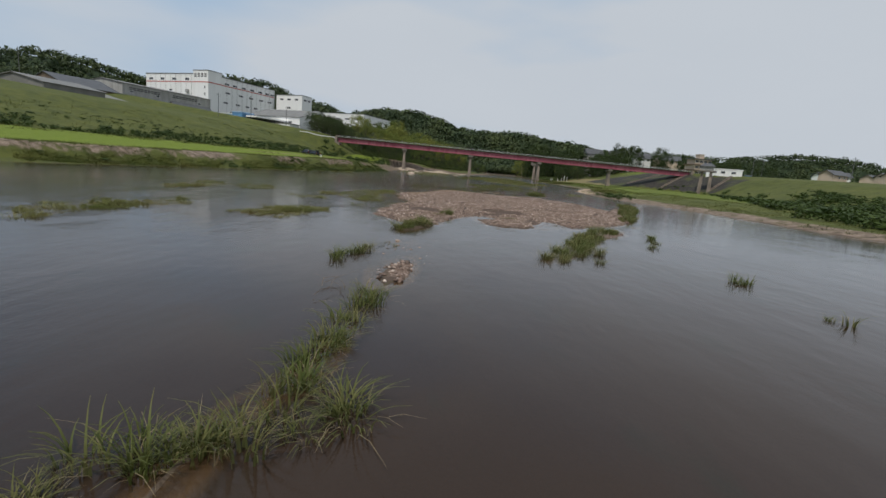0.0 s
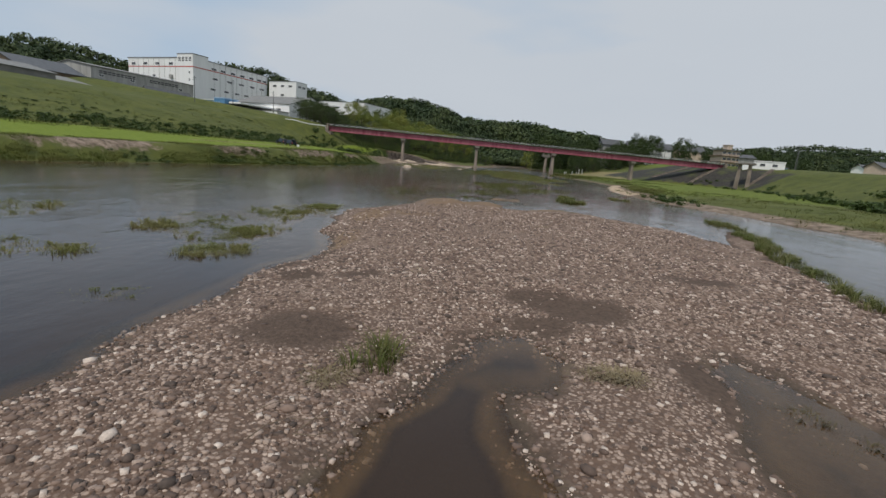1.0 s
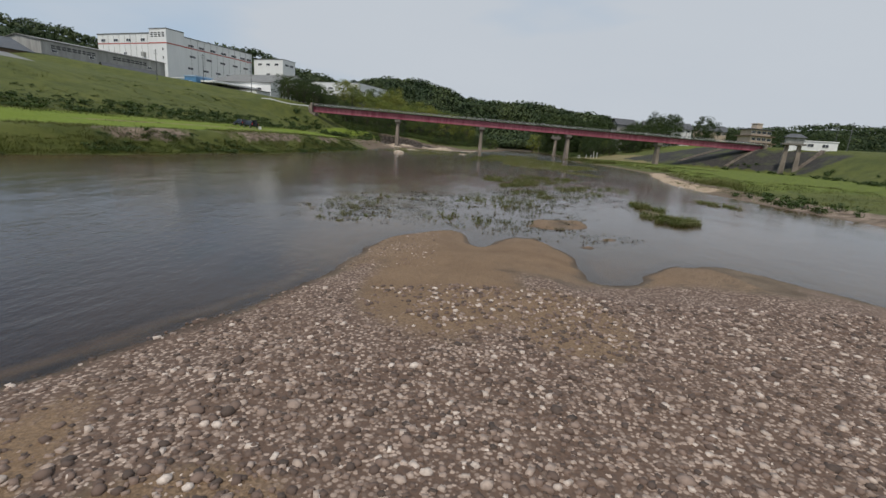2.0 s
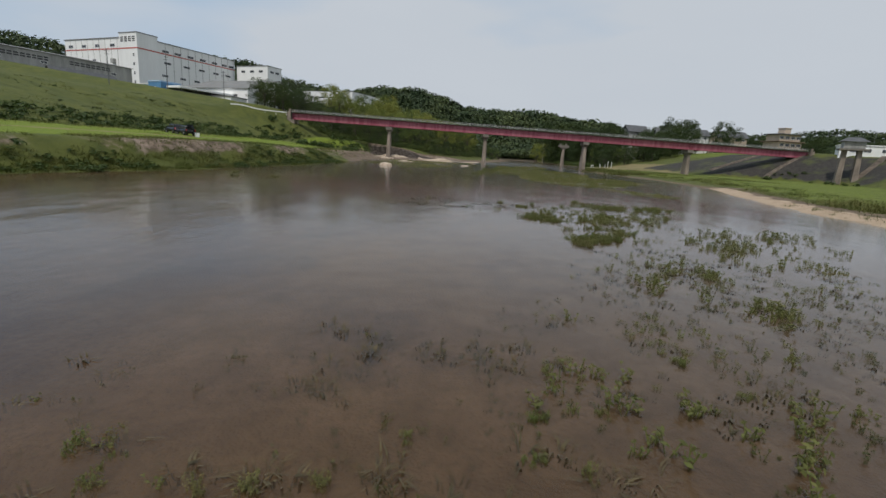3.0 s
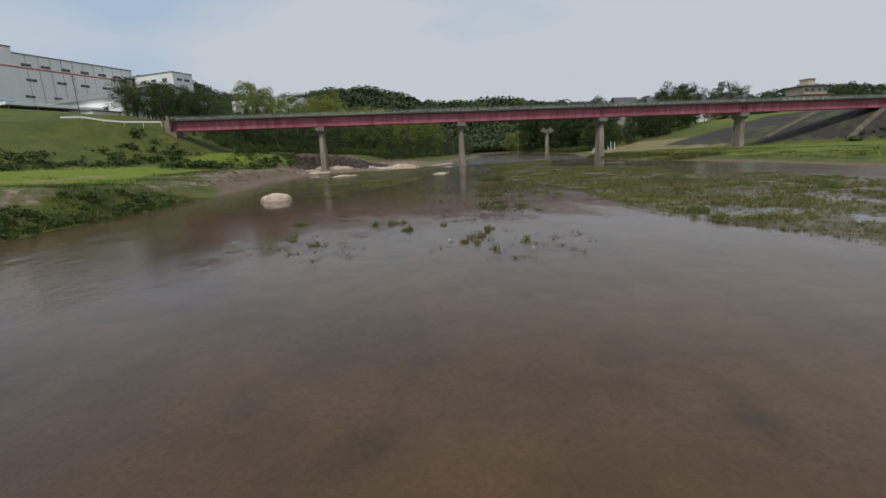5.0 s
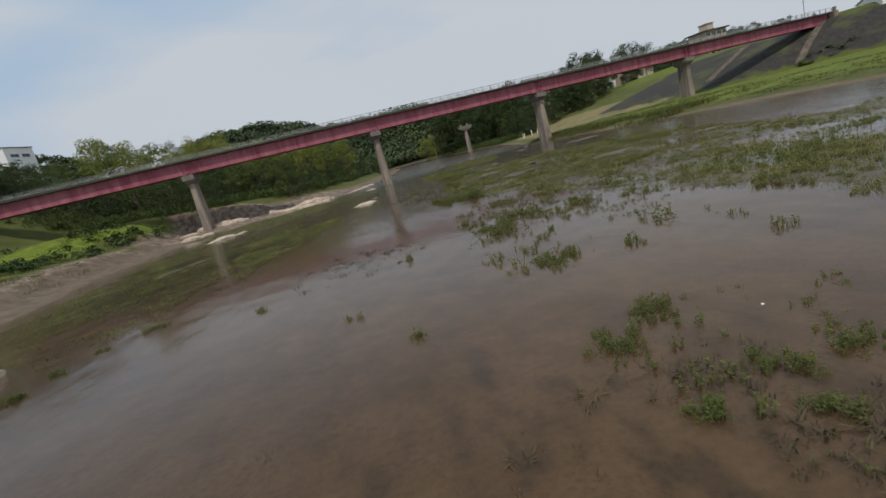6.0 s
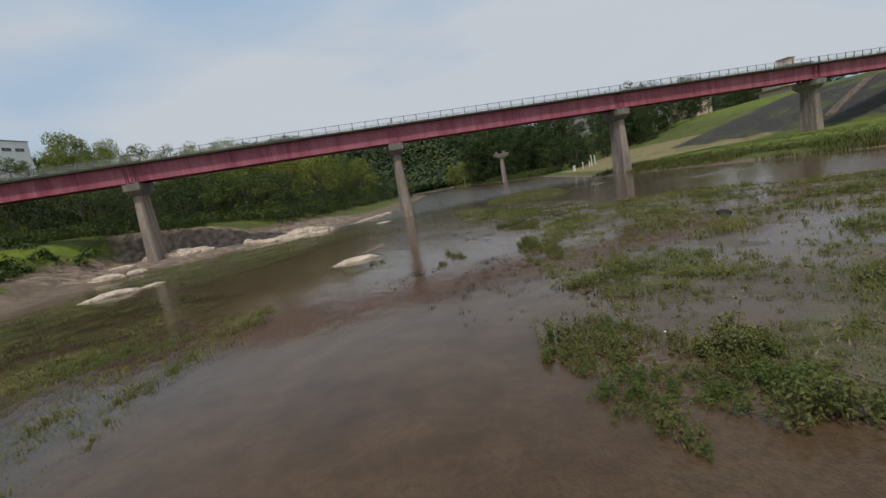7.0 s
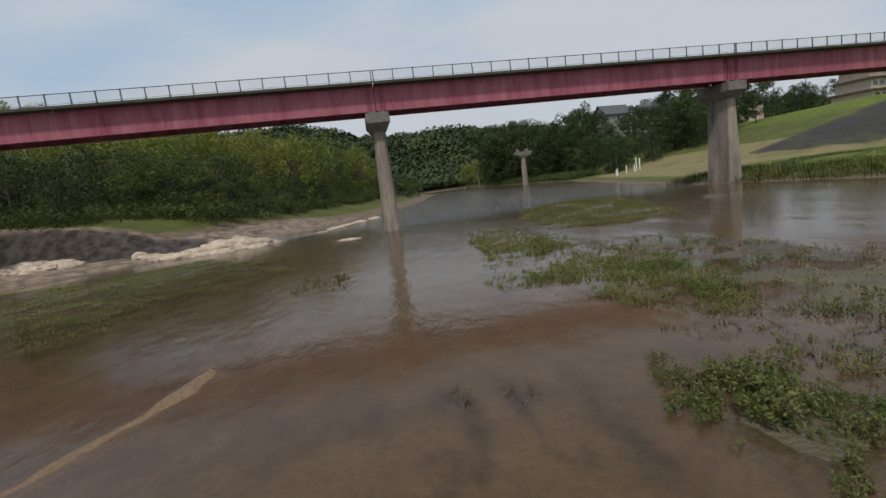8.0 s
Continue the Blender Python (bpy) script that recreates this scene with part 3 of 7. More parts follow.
patch("clump", 7.5, 0.25, (18.4, 227.0), (19.4, 227.0), (19.4, 225.8), (20.3, 224.7), (18.6, 222.6), (16.9, 223.5), (17.3, 224.6), (17.1, 224.9), (17.4, 225.9))
patch("clump", 3.0, 0.6, (9.4, 184.2), (10.6, 183.8), (10.4, 182.0), (8.0, 181.8), (8.2, 183.0))
# the drowned meadow along the other shore
patch("weed", 4.0, 0.5, (-20.0, 198.9), (-20.5, 212.0), (-19.5, 236.0), (-8.0, 229.0), (0.3, 220.0), (-0.8, 199.0), (-3.6, 190.4), (-7.2, 185.8), (-9.9, 184.0), (-12.4, 187.7))
patch("weed", 4.0, 0.5, (-19.0, 236.5), (-18.0, 256.0), (-9.0, 262.5), (-2.0, 259.5), (6.2, 258.0), (8.4, 249.2), (3.6, 240.0), (-1.5, 233.0), (-4.2, 228.0))
patch("weed", 3.2, 0.45, (5.0, 222.8), (8.5, 221.9), (9.7, 219.8), (8.2, 217.4), (6.4, 218.0), (4.9, 220.2))
patch("wrack", 5.5, 0.62, (-26.0, 257.0), (-18.4, 257.5), (-10.6, 258.5), (-5.0, 262.5), (1.5, 262.5), (3.0, 256.5), (0.5, 249.5), (-3.5, 243.5), (-8.0, 238.5), (-12.0, 236.5), (-18.0, 244.0))
patch("raft", 4.0, 0.4, (-7.6, 213.5), (-5.1, 213.9), (-1.9, 212.9), (-0.1, 212.3), (0.2, 209.8), (-1.6, 208.6), (-3.0, 207.7), (-3.8, 207.3))
patch("raft", 3.4, 0.5, (-5.6, 203.0), (-2.1, 206.4), (-0.6, 215.1), (3.1, 213.2), (0.4, 200.8), (-2.3, 197.0), (-4.1, 195.8))
patch("raft", 3.0, 0.5, (-3.0, 205.6), (-0.6, 206.2), (-0.2, 204.4), (-2.2, 203.6))
patch("sandbar", 0, 0, (9.1, 233.4), (9.4, 231.3), (9.0, 230.0), (8.3, 228.7), (7.6, 227.5), (6.9, 226.7), (6.3, 227.3), (7.0, 228.7), (7.8, 230.0), (8.2, 231.3), (8.5, 232.6))

# kind: height of the ground over the water, width of its edge, unevenness
LIFT = {"bar": (0.44, 1.7, 0.0), "mud": (-0.005, 1.0, 0.12), "raft": (-0.05, 0.6, 0.03), "mat": (-0.02, 1.2, 0.09), "herb": (-0.11, 1.2, 0.05), "clump": (-0.03, 0.8, 0.06), "weed": (-0.09, 1.8, 0.07), "sandbar": (0.07, 0.5, 0.0), "shoal": (-0.11, 2.4, 0.04), "sill": (-0.205, 2.2, 0.09), "flat": (0.045, 0.9, 0.025), "sprig": (-0.16, 2.4, 0.02), "wrack": (0.0, 1.6, 0.09)}


def patch_heights(x, y, h, only=None):
    """Raises the bed h to the ground of the patches."""
    for kind, p, _, _, (x0, x1, y0, y1) in PATCHES:
        top, edge, uneven = LIFT[kind]
        near = (x > x0 - 2.5) & (x < x1 + 2.5) & (y > y0 - 2.5) & (y < y1 + 2.5)
        if (only and kind != only) or not near.any():
            continue
        px, py = x[near], y[near]
        d = inset(px, py, p) + 0.35 * edge * fbm(px, py, 2.2, 24, 3)
        if kind == "bar":
            d = np.where(d < 0, d * (1 - 0.55 * step(64, 70, py)), d)
        lift = top - (top + 0.45) * step(edge * 0.88, -edge * 0.88, d)
        if kind == "bar":
            lift = lift * np.where(lift > 0, 0.35 + 0.65 * step(0.6, 4.5, d), 1.0)
        if uneven:
            lift = lift + uneven * fbm(px, py, 2.6, 25, 3)
        h[near] = np.maximum(h[near], lift)
    return h


def island_mask(x, y):
    h = np.full(np.shape(x), -9.0)
    wob = fbm(x, y, 7.0, 4, 3) * 0.30 + fbm(x, y, 1.7, 9, 2) * 0.10
    for cx, cy, rx, ry, turn, top in ISLANDS:
        a = radians(turn)
        u = (x - cx) * math.cos(a) + (y - cy) * math.sin(a)
        v = -(x - cx) * math.sin(a) + (y - cy) * math.cos(a)
        r = np.sqrt((u / rx) ** 2 + (v / ry) ** 2) + wob
        h = np.maximum(h, top - (top + 0.42) * step(0.45, 1.45, r))
    return patch_heights(x, y, h)


def land(x, y):
    """Height of the ground over the water, and the masks of what covers it."""
    x, y = np.asarray(x, dtype=float), np.asarray(y, dtype=float)
    xl, xr = shore_left(y), shore_right(y)
    wl_ = fbm(x, y, 13.0, 1, 3) * 2.0 + fbm(x, y, 3.0, 6, 2) * 0.7
    dl, dr = xl - x + wl_ * 0.8, x - xr + wl_ * 0.8
    # the bed, shallower towards both sides and downstream of the bar
    bed = np.interp(y, [0, 26, 70, 110, 150, 280], [-0.85, -0.72, -0.42, -0.44, -0.38, -0.46]) + 0.20 * fbm(x, y, 26.0, 2, 4)
    bed = bed - 0.35 * step(-1, -9, x) * (1 - step(120, 160, y)) - 0.25 * step(2, -5, x) * step(90, 97, y) * (1 - step(118, 130, y))
    shoal = np.exp(-((x - 8) / 16) ** 2 - ((y - 92) / 26) ** 2) * 0.40 + np.exp(-((x - 12) / 15) ** 2 - ((y - 190) / 30) ** 2) * 0.34
    shoal = shoal + np.exp(-((x - 7) / 6) ** 2 - ((y - 238) / 9) ** 2) * 0.30 + np.exp(-((x + 16) / 12) ** 2 - ((y - 214) / 22) ** 2) * 0.40
    shoal = shoal + np.exp(-((x - 3) / 16) ** 2 - ((y - 26) / 14) ** 2) * 0.02
    bed = np.minimum(bed + shoal - 0.13 * step(98, 108, y) * (1 - step(134, 150, y)) * (1 - step(4, 14, x)), -0.03)
    bed = np.maximum(bed, island_mask(x, y) + 0.05 * fbm(x, y, 1.6, 3, 2) + 0.10 * fbm(x, y, 4.0, 8, 3) * step(100, 140, y))
    bed = np.maximum(bed, -1.1)
    edge = np.maximum(dl, dr)
    h = np.where(dl > -6, np.maximum(bed, -0.06 + 0.075 * np.clip(dl, -6, 0)), bed)
    h = np.where(dr > -6, np.maximum(h, -0.06 + 0.06 * np.clip(dr, -6, 0)), h)
    # left bank: scarp, terrace, levee
    cl = crest_left(y)
    span = np.maximum(xl - cl, 20)
    scarp = np.interp(y, [-300, 60, 100, 140, 172, 195, 235, 256, 310, 400], [2.5, 2.4, 2.7, 3.2, 3.0, 1.9, 2.2, 1.5, 0.9, 0.9])
    foot = span * np.interp(y, [-300, 100, 170, 240, 270], [0.42, 0.45, 0.50, 0.60, 0.72])
    rough = fbm(x, y, 5.0, 12, 3)
    brink = np.interp(y, [-300, 232, 250, 292, 312], [2.2, 2.2, 6.4, 6.4, 2.2])
    cut = brink + np.interp(y, [-300, 170, 215, 250, 292, 312], [4.3, 4.3, 6.0, 3.0, 3.0, 8.0])
    zl = 0.22 * np.clip(dl, 0, 3) / 3 * 1.6 + (scarp - 0.35) * step(brink, cut, dl + 1.4 * rough)
    zl = zl + (4.4 - scarp) * step(6.0, foot, dl) + 2.3 * step(9, 22, dl) * step(246, 262, y)
    zl = zl + (14.5 - 4.4) * np.clip((dl - foot) / (span - foot), 0, 1)
    zl = zl + np.clip((dl - span) * 0.105, 0, 11.5)
    # the mud flat under the bridge and the cut bank behind it
    flat = step(256, 262, y) * (1 - step(273.0, 276.2, y + 0.9 * rough)) * step(-37, -29, x)
    zl = zl * (1 - flat) + np.minimum(zl, 0.30 + 0.025 * np.clip(dl, 0, 30)) * flat
    # right bank: grass flat, dark revetment, levee
    cr, fr, cz = crest_right(y), foot_right(y), crest_right_z(y)
    zr = 0.55 * step(0, 5, dr + rough) + 0.75 * step(4, 22, dr)
    zr = zr + (cz - 1.3) * np.clip((x - fr) / (cr - fr), 0, 1)
    zr = zr + np.clip((x - cr) * 0.03, 0, 5.0)
    h = np.where(dl > 0, np.maximum(zl + 0.10 * rough * step(1, 6, dl), h), h)
    h = np.where(dr > 0, np.maximum(zr + 0.10 * rough * step(1, 6, dr), h), h)
    hills = np.zeros_like(h)
    for cx, cy, rx, ry, top in BUMPS:
        hills = hills + top * np.exp(-((x - cx) / rx) ** 2 - ((y - cy) / ry) ** 2)
    hills = hills * (1 + 0.16 * fbm(x, y, 130.0, 21, 3))
    clear = step(60, 260, np.maximum(np.maximum(dl - span, x - cr), np.minimum(y - 480, 400)))
    h = h + hills * clear
    # the wooded knoll behind the grove
    h = h + 12 * np.exp(-((x + 50) / 55) ** 2 - ((y - 470) / 75) ** 2) * step(15, 40, dl)
    k = {}
    k["gravel"] = step(-0.05, 0.12, h) * (edge < 0) * (1 - step(63, 69, y + 1.5 * fbm(x, y, 2.0, 37, 2))) * (y > 11)
    wet = np.zeros_like(h)
    bare = np.zeros_like(h)
    for px, py, rx, ry in WET:
        wet = np.maximum(wet, np.exp(-((x - px) / rx) ** 2 - ((y - py) / ry) ** 2) + 0.25 * fbm(x, y, 1.1, 35, 3))
    for px, py, rx, ry in BARE:
        bare = np.maximum(bare, np.exp(-((x - px) / rx) ** 2 - ((y - py) / ry) ** 2))
    k["wet"] = np.clip(np.maximum(wet, 1 - step(-0.02, 0.10, h + 0.05 * fbm(x, y, 0.9, 36, 2))), 0, 1) * (1 - step(58, 105, y)) * step(-60, 11, y)
    k["sand"] = np.clip(step(-0.05, 0.10, h) * (edge < 0) * (y >= 60) * step(60, 72, y) * (y < 100) * (x < 13), 0, 1)
    k["gravel"] = k["gravel"] * (1 - 0.8 * step(0.35, 0.8, bare))
    crest = np.full(np.shape(x), -9.0)
    k["sand"] = np.maximum(k["sand"], step(-0.06, 0.0, patch_heights(x, y, crest, "sandbar")))
    k["pale"] = (step(-1.2, -0.2, dr) * (1 - step(2.6, 4.2, dr + rough)) * step(112, 120, y) * (1 - step(168, 178, y)))
    k["sand"] = np.maximum(k["sand"], bare * step(-0.02, 0.08, h) * (edge < 0))
    k["turf"] = np.clip(step(-0.5, 0.5, dl - 6.6 * step(192, 215, y) - 8.0 * step(244, 254, y) * (1 - step(290, 315, y)) + 1.4 * rough * step(240, 252, y)) * 1.0 + step(3, 6, dr + 2.5 - 3.4 * step(106, 114, y) * (1 - step(168, 178, y)) - 2.5 * (y < 104)), 0, 1)
    k["marsh"] = 0.78 * step(-0.09, 0.03, h) * (edge < 0) * (y > 128) * (1 - k["sand"]) * (1 - k["pale"])
    k["mown"] = 0.6 * step(17, 20, dl + 1.5 * rough) * (1 - step(30, 36, dl)) * step(236, 250, y) * (1 - step(272, 290, y)) + 0.9 * step(7.5, 11, dl + 1.5 * rough - 6 * step(192, 215, y)) * (1 - step(0.88, 1.0, dl / np.maximum(foot, 1))) * (y < 235) + 0.5 * step(5, 9, dr) * (x < fr) * step(95, 125, y) * (1 - step(285, 310, y))
    face = step(3.4, 5.0, dl + rough) * (1 - step(7.2, 8.8, dl + rough)) * (0.60 + 0.7 * fbm(x, y, 11.0, 31, 3)) * np.interp(y, [60, 92, 112, 160, 250], [1.05, 1.1, 1.15, 1.1, 0.4]) * (y < 250)
    low = step(0.0, 1.5, dl) * (1 - step(2.5, 4, dl)) * 0.12 + step(0.0, 1.5, dr) * (1 - step(3.5, 6.5, dr)) * (y < 110) * 0.9
    slip = step(5, 8, dl) * (1 - step(10, 14, dl)) * step(204, 216, y) * (1 - step(238, 250, y))
    under = step(0, 3, dl) * (1 - step(11.0, 14.5, dl + 1.4 * rough)) * step(244, 256, y) * (1 - step(292, 315, y))
    under = np.maximum(under, step(256, 262, y) * (1 - step(277, 279.5, y + 0.9 * rough)) * step(-37, -30, x + 2 * rough) * (dl > 0))
    k["turf"] = k["turf"] * (1 - under)
    k["dirt"] = np.clip(np.maximum(np.maximum(face, low), np.maximum(slip, 0.72 * under)), 0, 1)
    k["mown"] = k["mown"] + 0.5 * step(0.5, 0.8, (x - fr) / np.maximum(cr - fr, 1)) * step(285, 305, y)
    track = step(18.6, 19.2, dl) * (1 - step(20.8, 21.6, dl)) * step(110, 125, y) * (1 - step(205, 220, y)) * 0.75
    k["dry"] = track + step(4, 7, dr) * (x < fr + 14) * step(276, 292, y) * (1 - step(345, 370, y)) * 0.95
    pv = np.clip((x - fr) / np.maximum(cr - fr, 1), -1, 2)
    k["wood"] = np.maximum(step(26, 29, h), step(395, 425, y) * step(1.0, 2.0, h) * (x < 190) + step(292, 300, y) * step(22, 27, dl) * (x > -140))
    k["pave"] = step(0.04, 0.10, pv) * (1 - step(0.86, 0.95, pv)) * step(222, 236, y) * (1 - step(304, 316, y))
    return h, k


def land_z(x, y):
    return float(land(np.array([x]), np.array([y]))[0][0])


def axis(*stretches):
    out = [np.arange(a, b, s) for a, b, s in stretches]
    return np.concatenate(out + [[stretches[-1][1]]])


def build_ground():
    xs = axis((-2600, -700, 95), (-700, -260, 22), (-260, -130, 8), (-130, -56, 2.4), (-56, -22, 1.2), (-22, -8, 0.7), (-8, 25, 0.45), (25, 42, 0.8), (42, 64, 1.5), (64, 150, 3.0), (150, 300, 10), (300, 900, 30), (900, 2800, 95))
    ys = axis((-600, -60, 45), (-60, -8, 4), (-8, 84, 0.5), (84, 262, 0.62), (262, 330, 1.6), (330, 460, 5), (460, 800, 13), (800, 1500, 24), (1500, 4200, 135))
    gx, gy = np.meshgrid(xs, ys)
    h, k = land(gx, gy)
    nx, ny = len(xs), len(ys)
    idx = np.arange(nx * ny).reshape(ny, nx)
    quads = np.stack([idx[:-1, :-1], idx[:-1, 1:], idx[1:, 1:], idx[1:, :-1]], -1).reshape(-1, 4)
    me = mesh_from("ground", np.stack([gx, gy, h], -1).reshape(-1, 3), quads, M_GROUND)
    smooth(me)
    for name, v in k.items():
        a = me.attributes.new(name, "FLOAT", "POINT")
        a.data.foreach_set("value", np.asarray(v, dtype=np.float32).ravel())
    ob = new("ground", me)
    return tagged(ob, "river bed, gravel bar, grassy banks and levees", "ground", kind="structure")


def build_water():
    xs = axis((-130, -30, 2.0), (-30, 60, 0.8), (60, 200, 4.0))
    ys = axis((-300, -10, 10), (-10, 280, 0.9), (280, 700, 6.0))
    gx, gy = np.meshgrid(xs, ys)
    h, _ = land(gx, gy)
    nx, ny = len(xs), len(ys)
    idx = np.arange(nx * ny).reshape(ny, nx)
    quads = np.stack([idx[:-1, :-1], idx[:-1, 1:], idx[1:, 1:], idx[1:, :-1]], -1).reshape(-1, 4)
    low = h.ravel()[quads].min(axis=1)
    quads = quads[low < 0.3]
    keep = np.unique(quads)
    remap = np.zeros(nx * ny, dtype=int)
    remap[keep] = np.arange(len(keep))
    verts = np.stack([gx, gy, np.zeros_like(gx)], -1).reshape(-1, 3)[keep]
    me = mesh_from("water", verts, remap[quads], M_WATER)
    a = me.attributes.new("depth", "FLOAT", "POINT")
    a.data.foreach_set("value", np.clip(-(h * (1 + 1.5 * (1 - step(28, 100, gy)))).ravel()[keep], 0, 2).astype(np.float32))
    rif = np.exp(-((gx - 42) / 9) ** 2 - ((gy - 150) / 60) ** 2) * 0.8 + np.exp(-((gx - 12) / 14) ** 2 - ((gy - 262) / 26) ** 2) * 0.9 + 5.0 * step(264, 285, gy) + np.exp(-((gx + 9) / 9) ** 2 - ((gy - 60) / 22) ** 2) * 0.7
    b = me.attributes.new("riffle", "FLOAT", "POINT")
    b.data.foreach_set("value", rif.ravel()[keep].astype(np.float32))
    mire = np.exp(-((gx + 11) / 9) ** 2 - ((gy - 212) / 26) ** 2) + np.exp(-((gx + 6) / 9) ** 2 - ((gy - 246) / 12) ** 2)
    # painted reflection of the red girders, a band across the stream
    band = np.interp(gx, [-8, 0, 5, 9, 14, 19], [246, 235, 233.2, 232.4, 231.4, 229.8])
    bridge_mirror_silt = 0.4 * np.exp(-((gy - band) / 2.0) ** 2) * step(-9, -1, gx) * (1 - step(17, 21, gx))
    # a second painted girder reflection nearer by, and brown silt beside the bar
    band = np.interp(gx, [0, 2, 8, 15], [212, 211.4, 210, 209.6])
    bridge_mirror_silt = bridge_mirror_silt + 0.5 * np.exp(-((gy - band) / 1.8) ** 2) * step(0, 3, gx) * (1 - step(14, 16, gx)) + 0.8 * np.exp(-((gx + 2.5) / 1.8) ** 2 - ((gy - 67) / 3) ** 2)
    weedy = np.zeros_like(gx)
    for cx, cy, rx, ry in ((2.5, 116, 6, 4.5), (3, 158, 8, 6), (5, 168, 7, 6), (8, 212, 7, 6), (14, 225, 6, 4), (-8, 205, 9, 16), (-6, 240, 10, 14), (-1.0, 18, 3, 7), (3, 183, 4, 6)):
        weedy = np.maximum(weedy, np.exp(-((gx - cx) / rx) ** 2 - ((gy - cy) / ry) ** 2))
    for name, v in (("mire", mire), ("bridge_mirror_silt", bridge_mirror_silt), ("weedy", weedy)):
        b = me.attributes.new(name, "FLOAT", "POINT")
        b.data.foreach_set("value", np.clip(v, 0, 1).ravel()[keep].astype(np.float32))
    smooth(me)
    return tagged(new("water", me), "shallow murky brown river water reflecting the sky", "river", kind="structure")


ground = build_ground()
water = build_water()


# ---------------------------------------------------------------- the bridge
BR_A, BR_B = Vector((-61.0, 268.0, 0)), Vector((142.5, 269.0, 0))
BR_LEN = (BR_B - BR_A).length
BR_TURN = math.degrees(math.atan2(BR_B.y - BR_A.y, BR_B.x - BR_A.x))
PIERS = [38.2, 76.4, 116.0, 157.2]              # along the bridge from its left end
SOFFIT, FALL = 12.70, -0.0115                   # underside of the girders at the left end, and its fall per metre
GIRDER, SLAB, HALF = 2.38, 0.26, 2.45           # girder depth, slab edge, half the deck's width


def soffit(u):
    return SOFFIT + FALL * u


def sheared(bm):
    for v in bm.verts:
        v.co.z += soffit(v.co.x)
    return bm


def build_bridge():
    br = thing("road_bridge", "narrow red steel girder road bridge on tapered concrete piers", "bridge", at=pose(BR_A.x, BR_A.y, 0, 0, 0, BR_TURN))
    ends = [0.0] + PIERS + [BR_LEN]
    rng = random.Random(5)
    for i in range(len(ends) - 1):
        a, b = ends[i] + 0.04, ends[i + 1] - 0.04
        for side in (-1, 1):
            y = side * 1.55
            bm = bmesh.new()
            box(bm, a, b, y - 0.012, y + 0.012, 0.05, GIRDER - 0.04)
            box(bm, a, b, y - 0.20, y + 0.20, 0.0, 0.05)
            box(bm, a, b, y - 0.17, y + 0.17, GIRDER - 0.04, GIRDER)
            # bearing stiffeners at the ends, light ones between
            for u in (a + 0.45, a + 0.75, b - 0.75, b - 0.45):
                box(bm, u - 0.012, u + 0.012, y - 0.18, y + 0.18, 0.05, GIRDER - 0.04)
            n = 6
            for j in range(1, n):
                u = a + (b - a) * j / n
                box(bm, u - 0.008, u + 0.008, y - side * 0.15 if side < 0 else y - 0.15, y if side > 0 else y + 0.15, 0.06, GIRDER - 0.05)
                box(bm, u + 0.9, u + 1.35, y + side * 0.012 - 0.01, y + side * 0.012 + 0.01, 0.05, GIRDER - 0.05) if j == 3 else None
            part("girder", sheared(bm), M_RED, br, "faded crimson steel plate girder with rusty streaks")
        for j in range(9):
            bm = bmesh.new()
            u = a + 0.6 + (b - a - 1.2) * j / 8
            box(bm, u - 0.05, u + 0.05, -1.5, 1.5, GIRDER - 0.55, GIRDER - 0.15)
            box(bm, u - 0.05, u + 0.05, -1.5, 1.5, 0.25, 0.40)
            for yy in (-1.45, 1.45):
                box(bm, u - 0.05, u + 0.05, yy - 0.06, yy + 0.06, 0.40, GIRDER - 0.55)
            part("cross_brace", sheared(bm), M_RED, br)
        bm = bmesh.new()
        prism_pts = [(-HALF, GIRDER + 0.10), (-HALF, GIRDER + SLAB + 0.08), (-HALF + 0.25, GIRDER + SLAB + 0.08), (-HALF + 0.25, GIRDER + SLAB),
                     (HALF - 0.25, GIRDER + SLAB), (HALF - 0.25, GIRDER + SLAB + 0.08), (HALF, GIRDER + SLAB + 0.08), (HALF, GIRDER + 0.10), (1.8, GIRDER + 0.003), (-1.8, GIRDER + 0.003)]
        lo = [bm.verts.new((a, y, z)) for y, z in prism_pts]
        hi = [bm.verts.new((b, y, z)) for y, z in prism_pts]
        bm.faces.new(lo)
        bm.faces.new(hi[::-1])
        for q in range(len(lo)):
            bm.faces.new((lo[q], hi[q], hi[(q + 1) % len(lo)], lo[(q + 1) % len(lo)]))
        part("deck_slab", sheared(bm), M_DECK, br, "dark concrete deck slab")
        # railing: one panel between posts every two metres
        base = GIRDER + SLAB + 0.08
        count = round((b - a) / 2.0)
        pitch = (b - a) / count
        for side in (-1, 1):
            y = side * (HALF - 0.12)
            rail = part("railing", sheared(rail_bars(a, b, y, base)), M_RAIL, br, "grey steel railing with pale wire mesh")
            part("mesh_panel", sheared(rail_mesh(a, b, y, base, pitch)), M_RAIL_LIGHT, rail, "pale galvanised mesh")
            for j in range(count + 1):
                u = min(max(a + j * pitch, a + 0.06), b - 0.06)
                share("post", POST, rail, Matrix.Translation((u, y, base + soffit(u))))
        # drain pipes under the deck
        for u in (a + (b - a) * 0.27, a + (b - a) * 0.73):
            bm = tube(bmesh.new(), (u, -HALF + 0.3, GIRDER - 0.5), (u, -HALF + 0.3, GIRDER + 0.2), 0.06)
            part("drain_pipe", sheared(bm), M_RAIL, br)
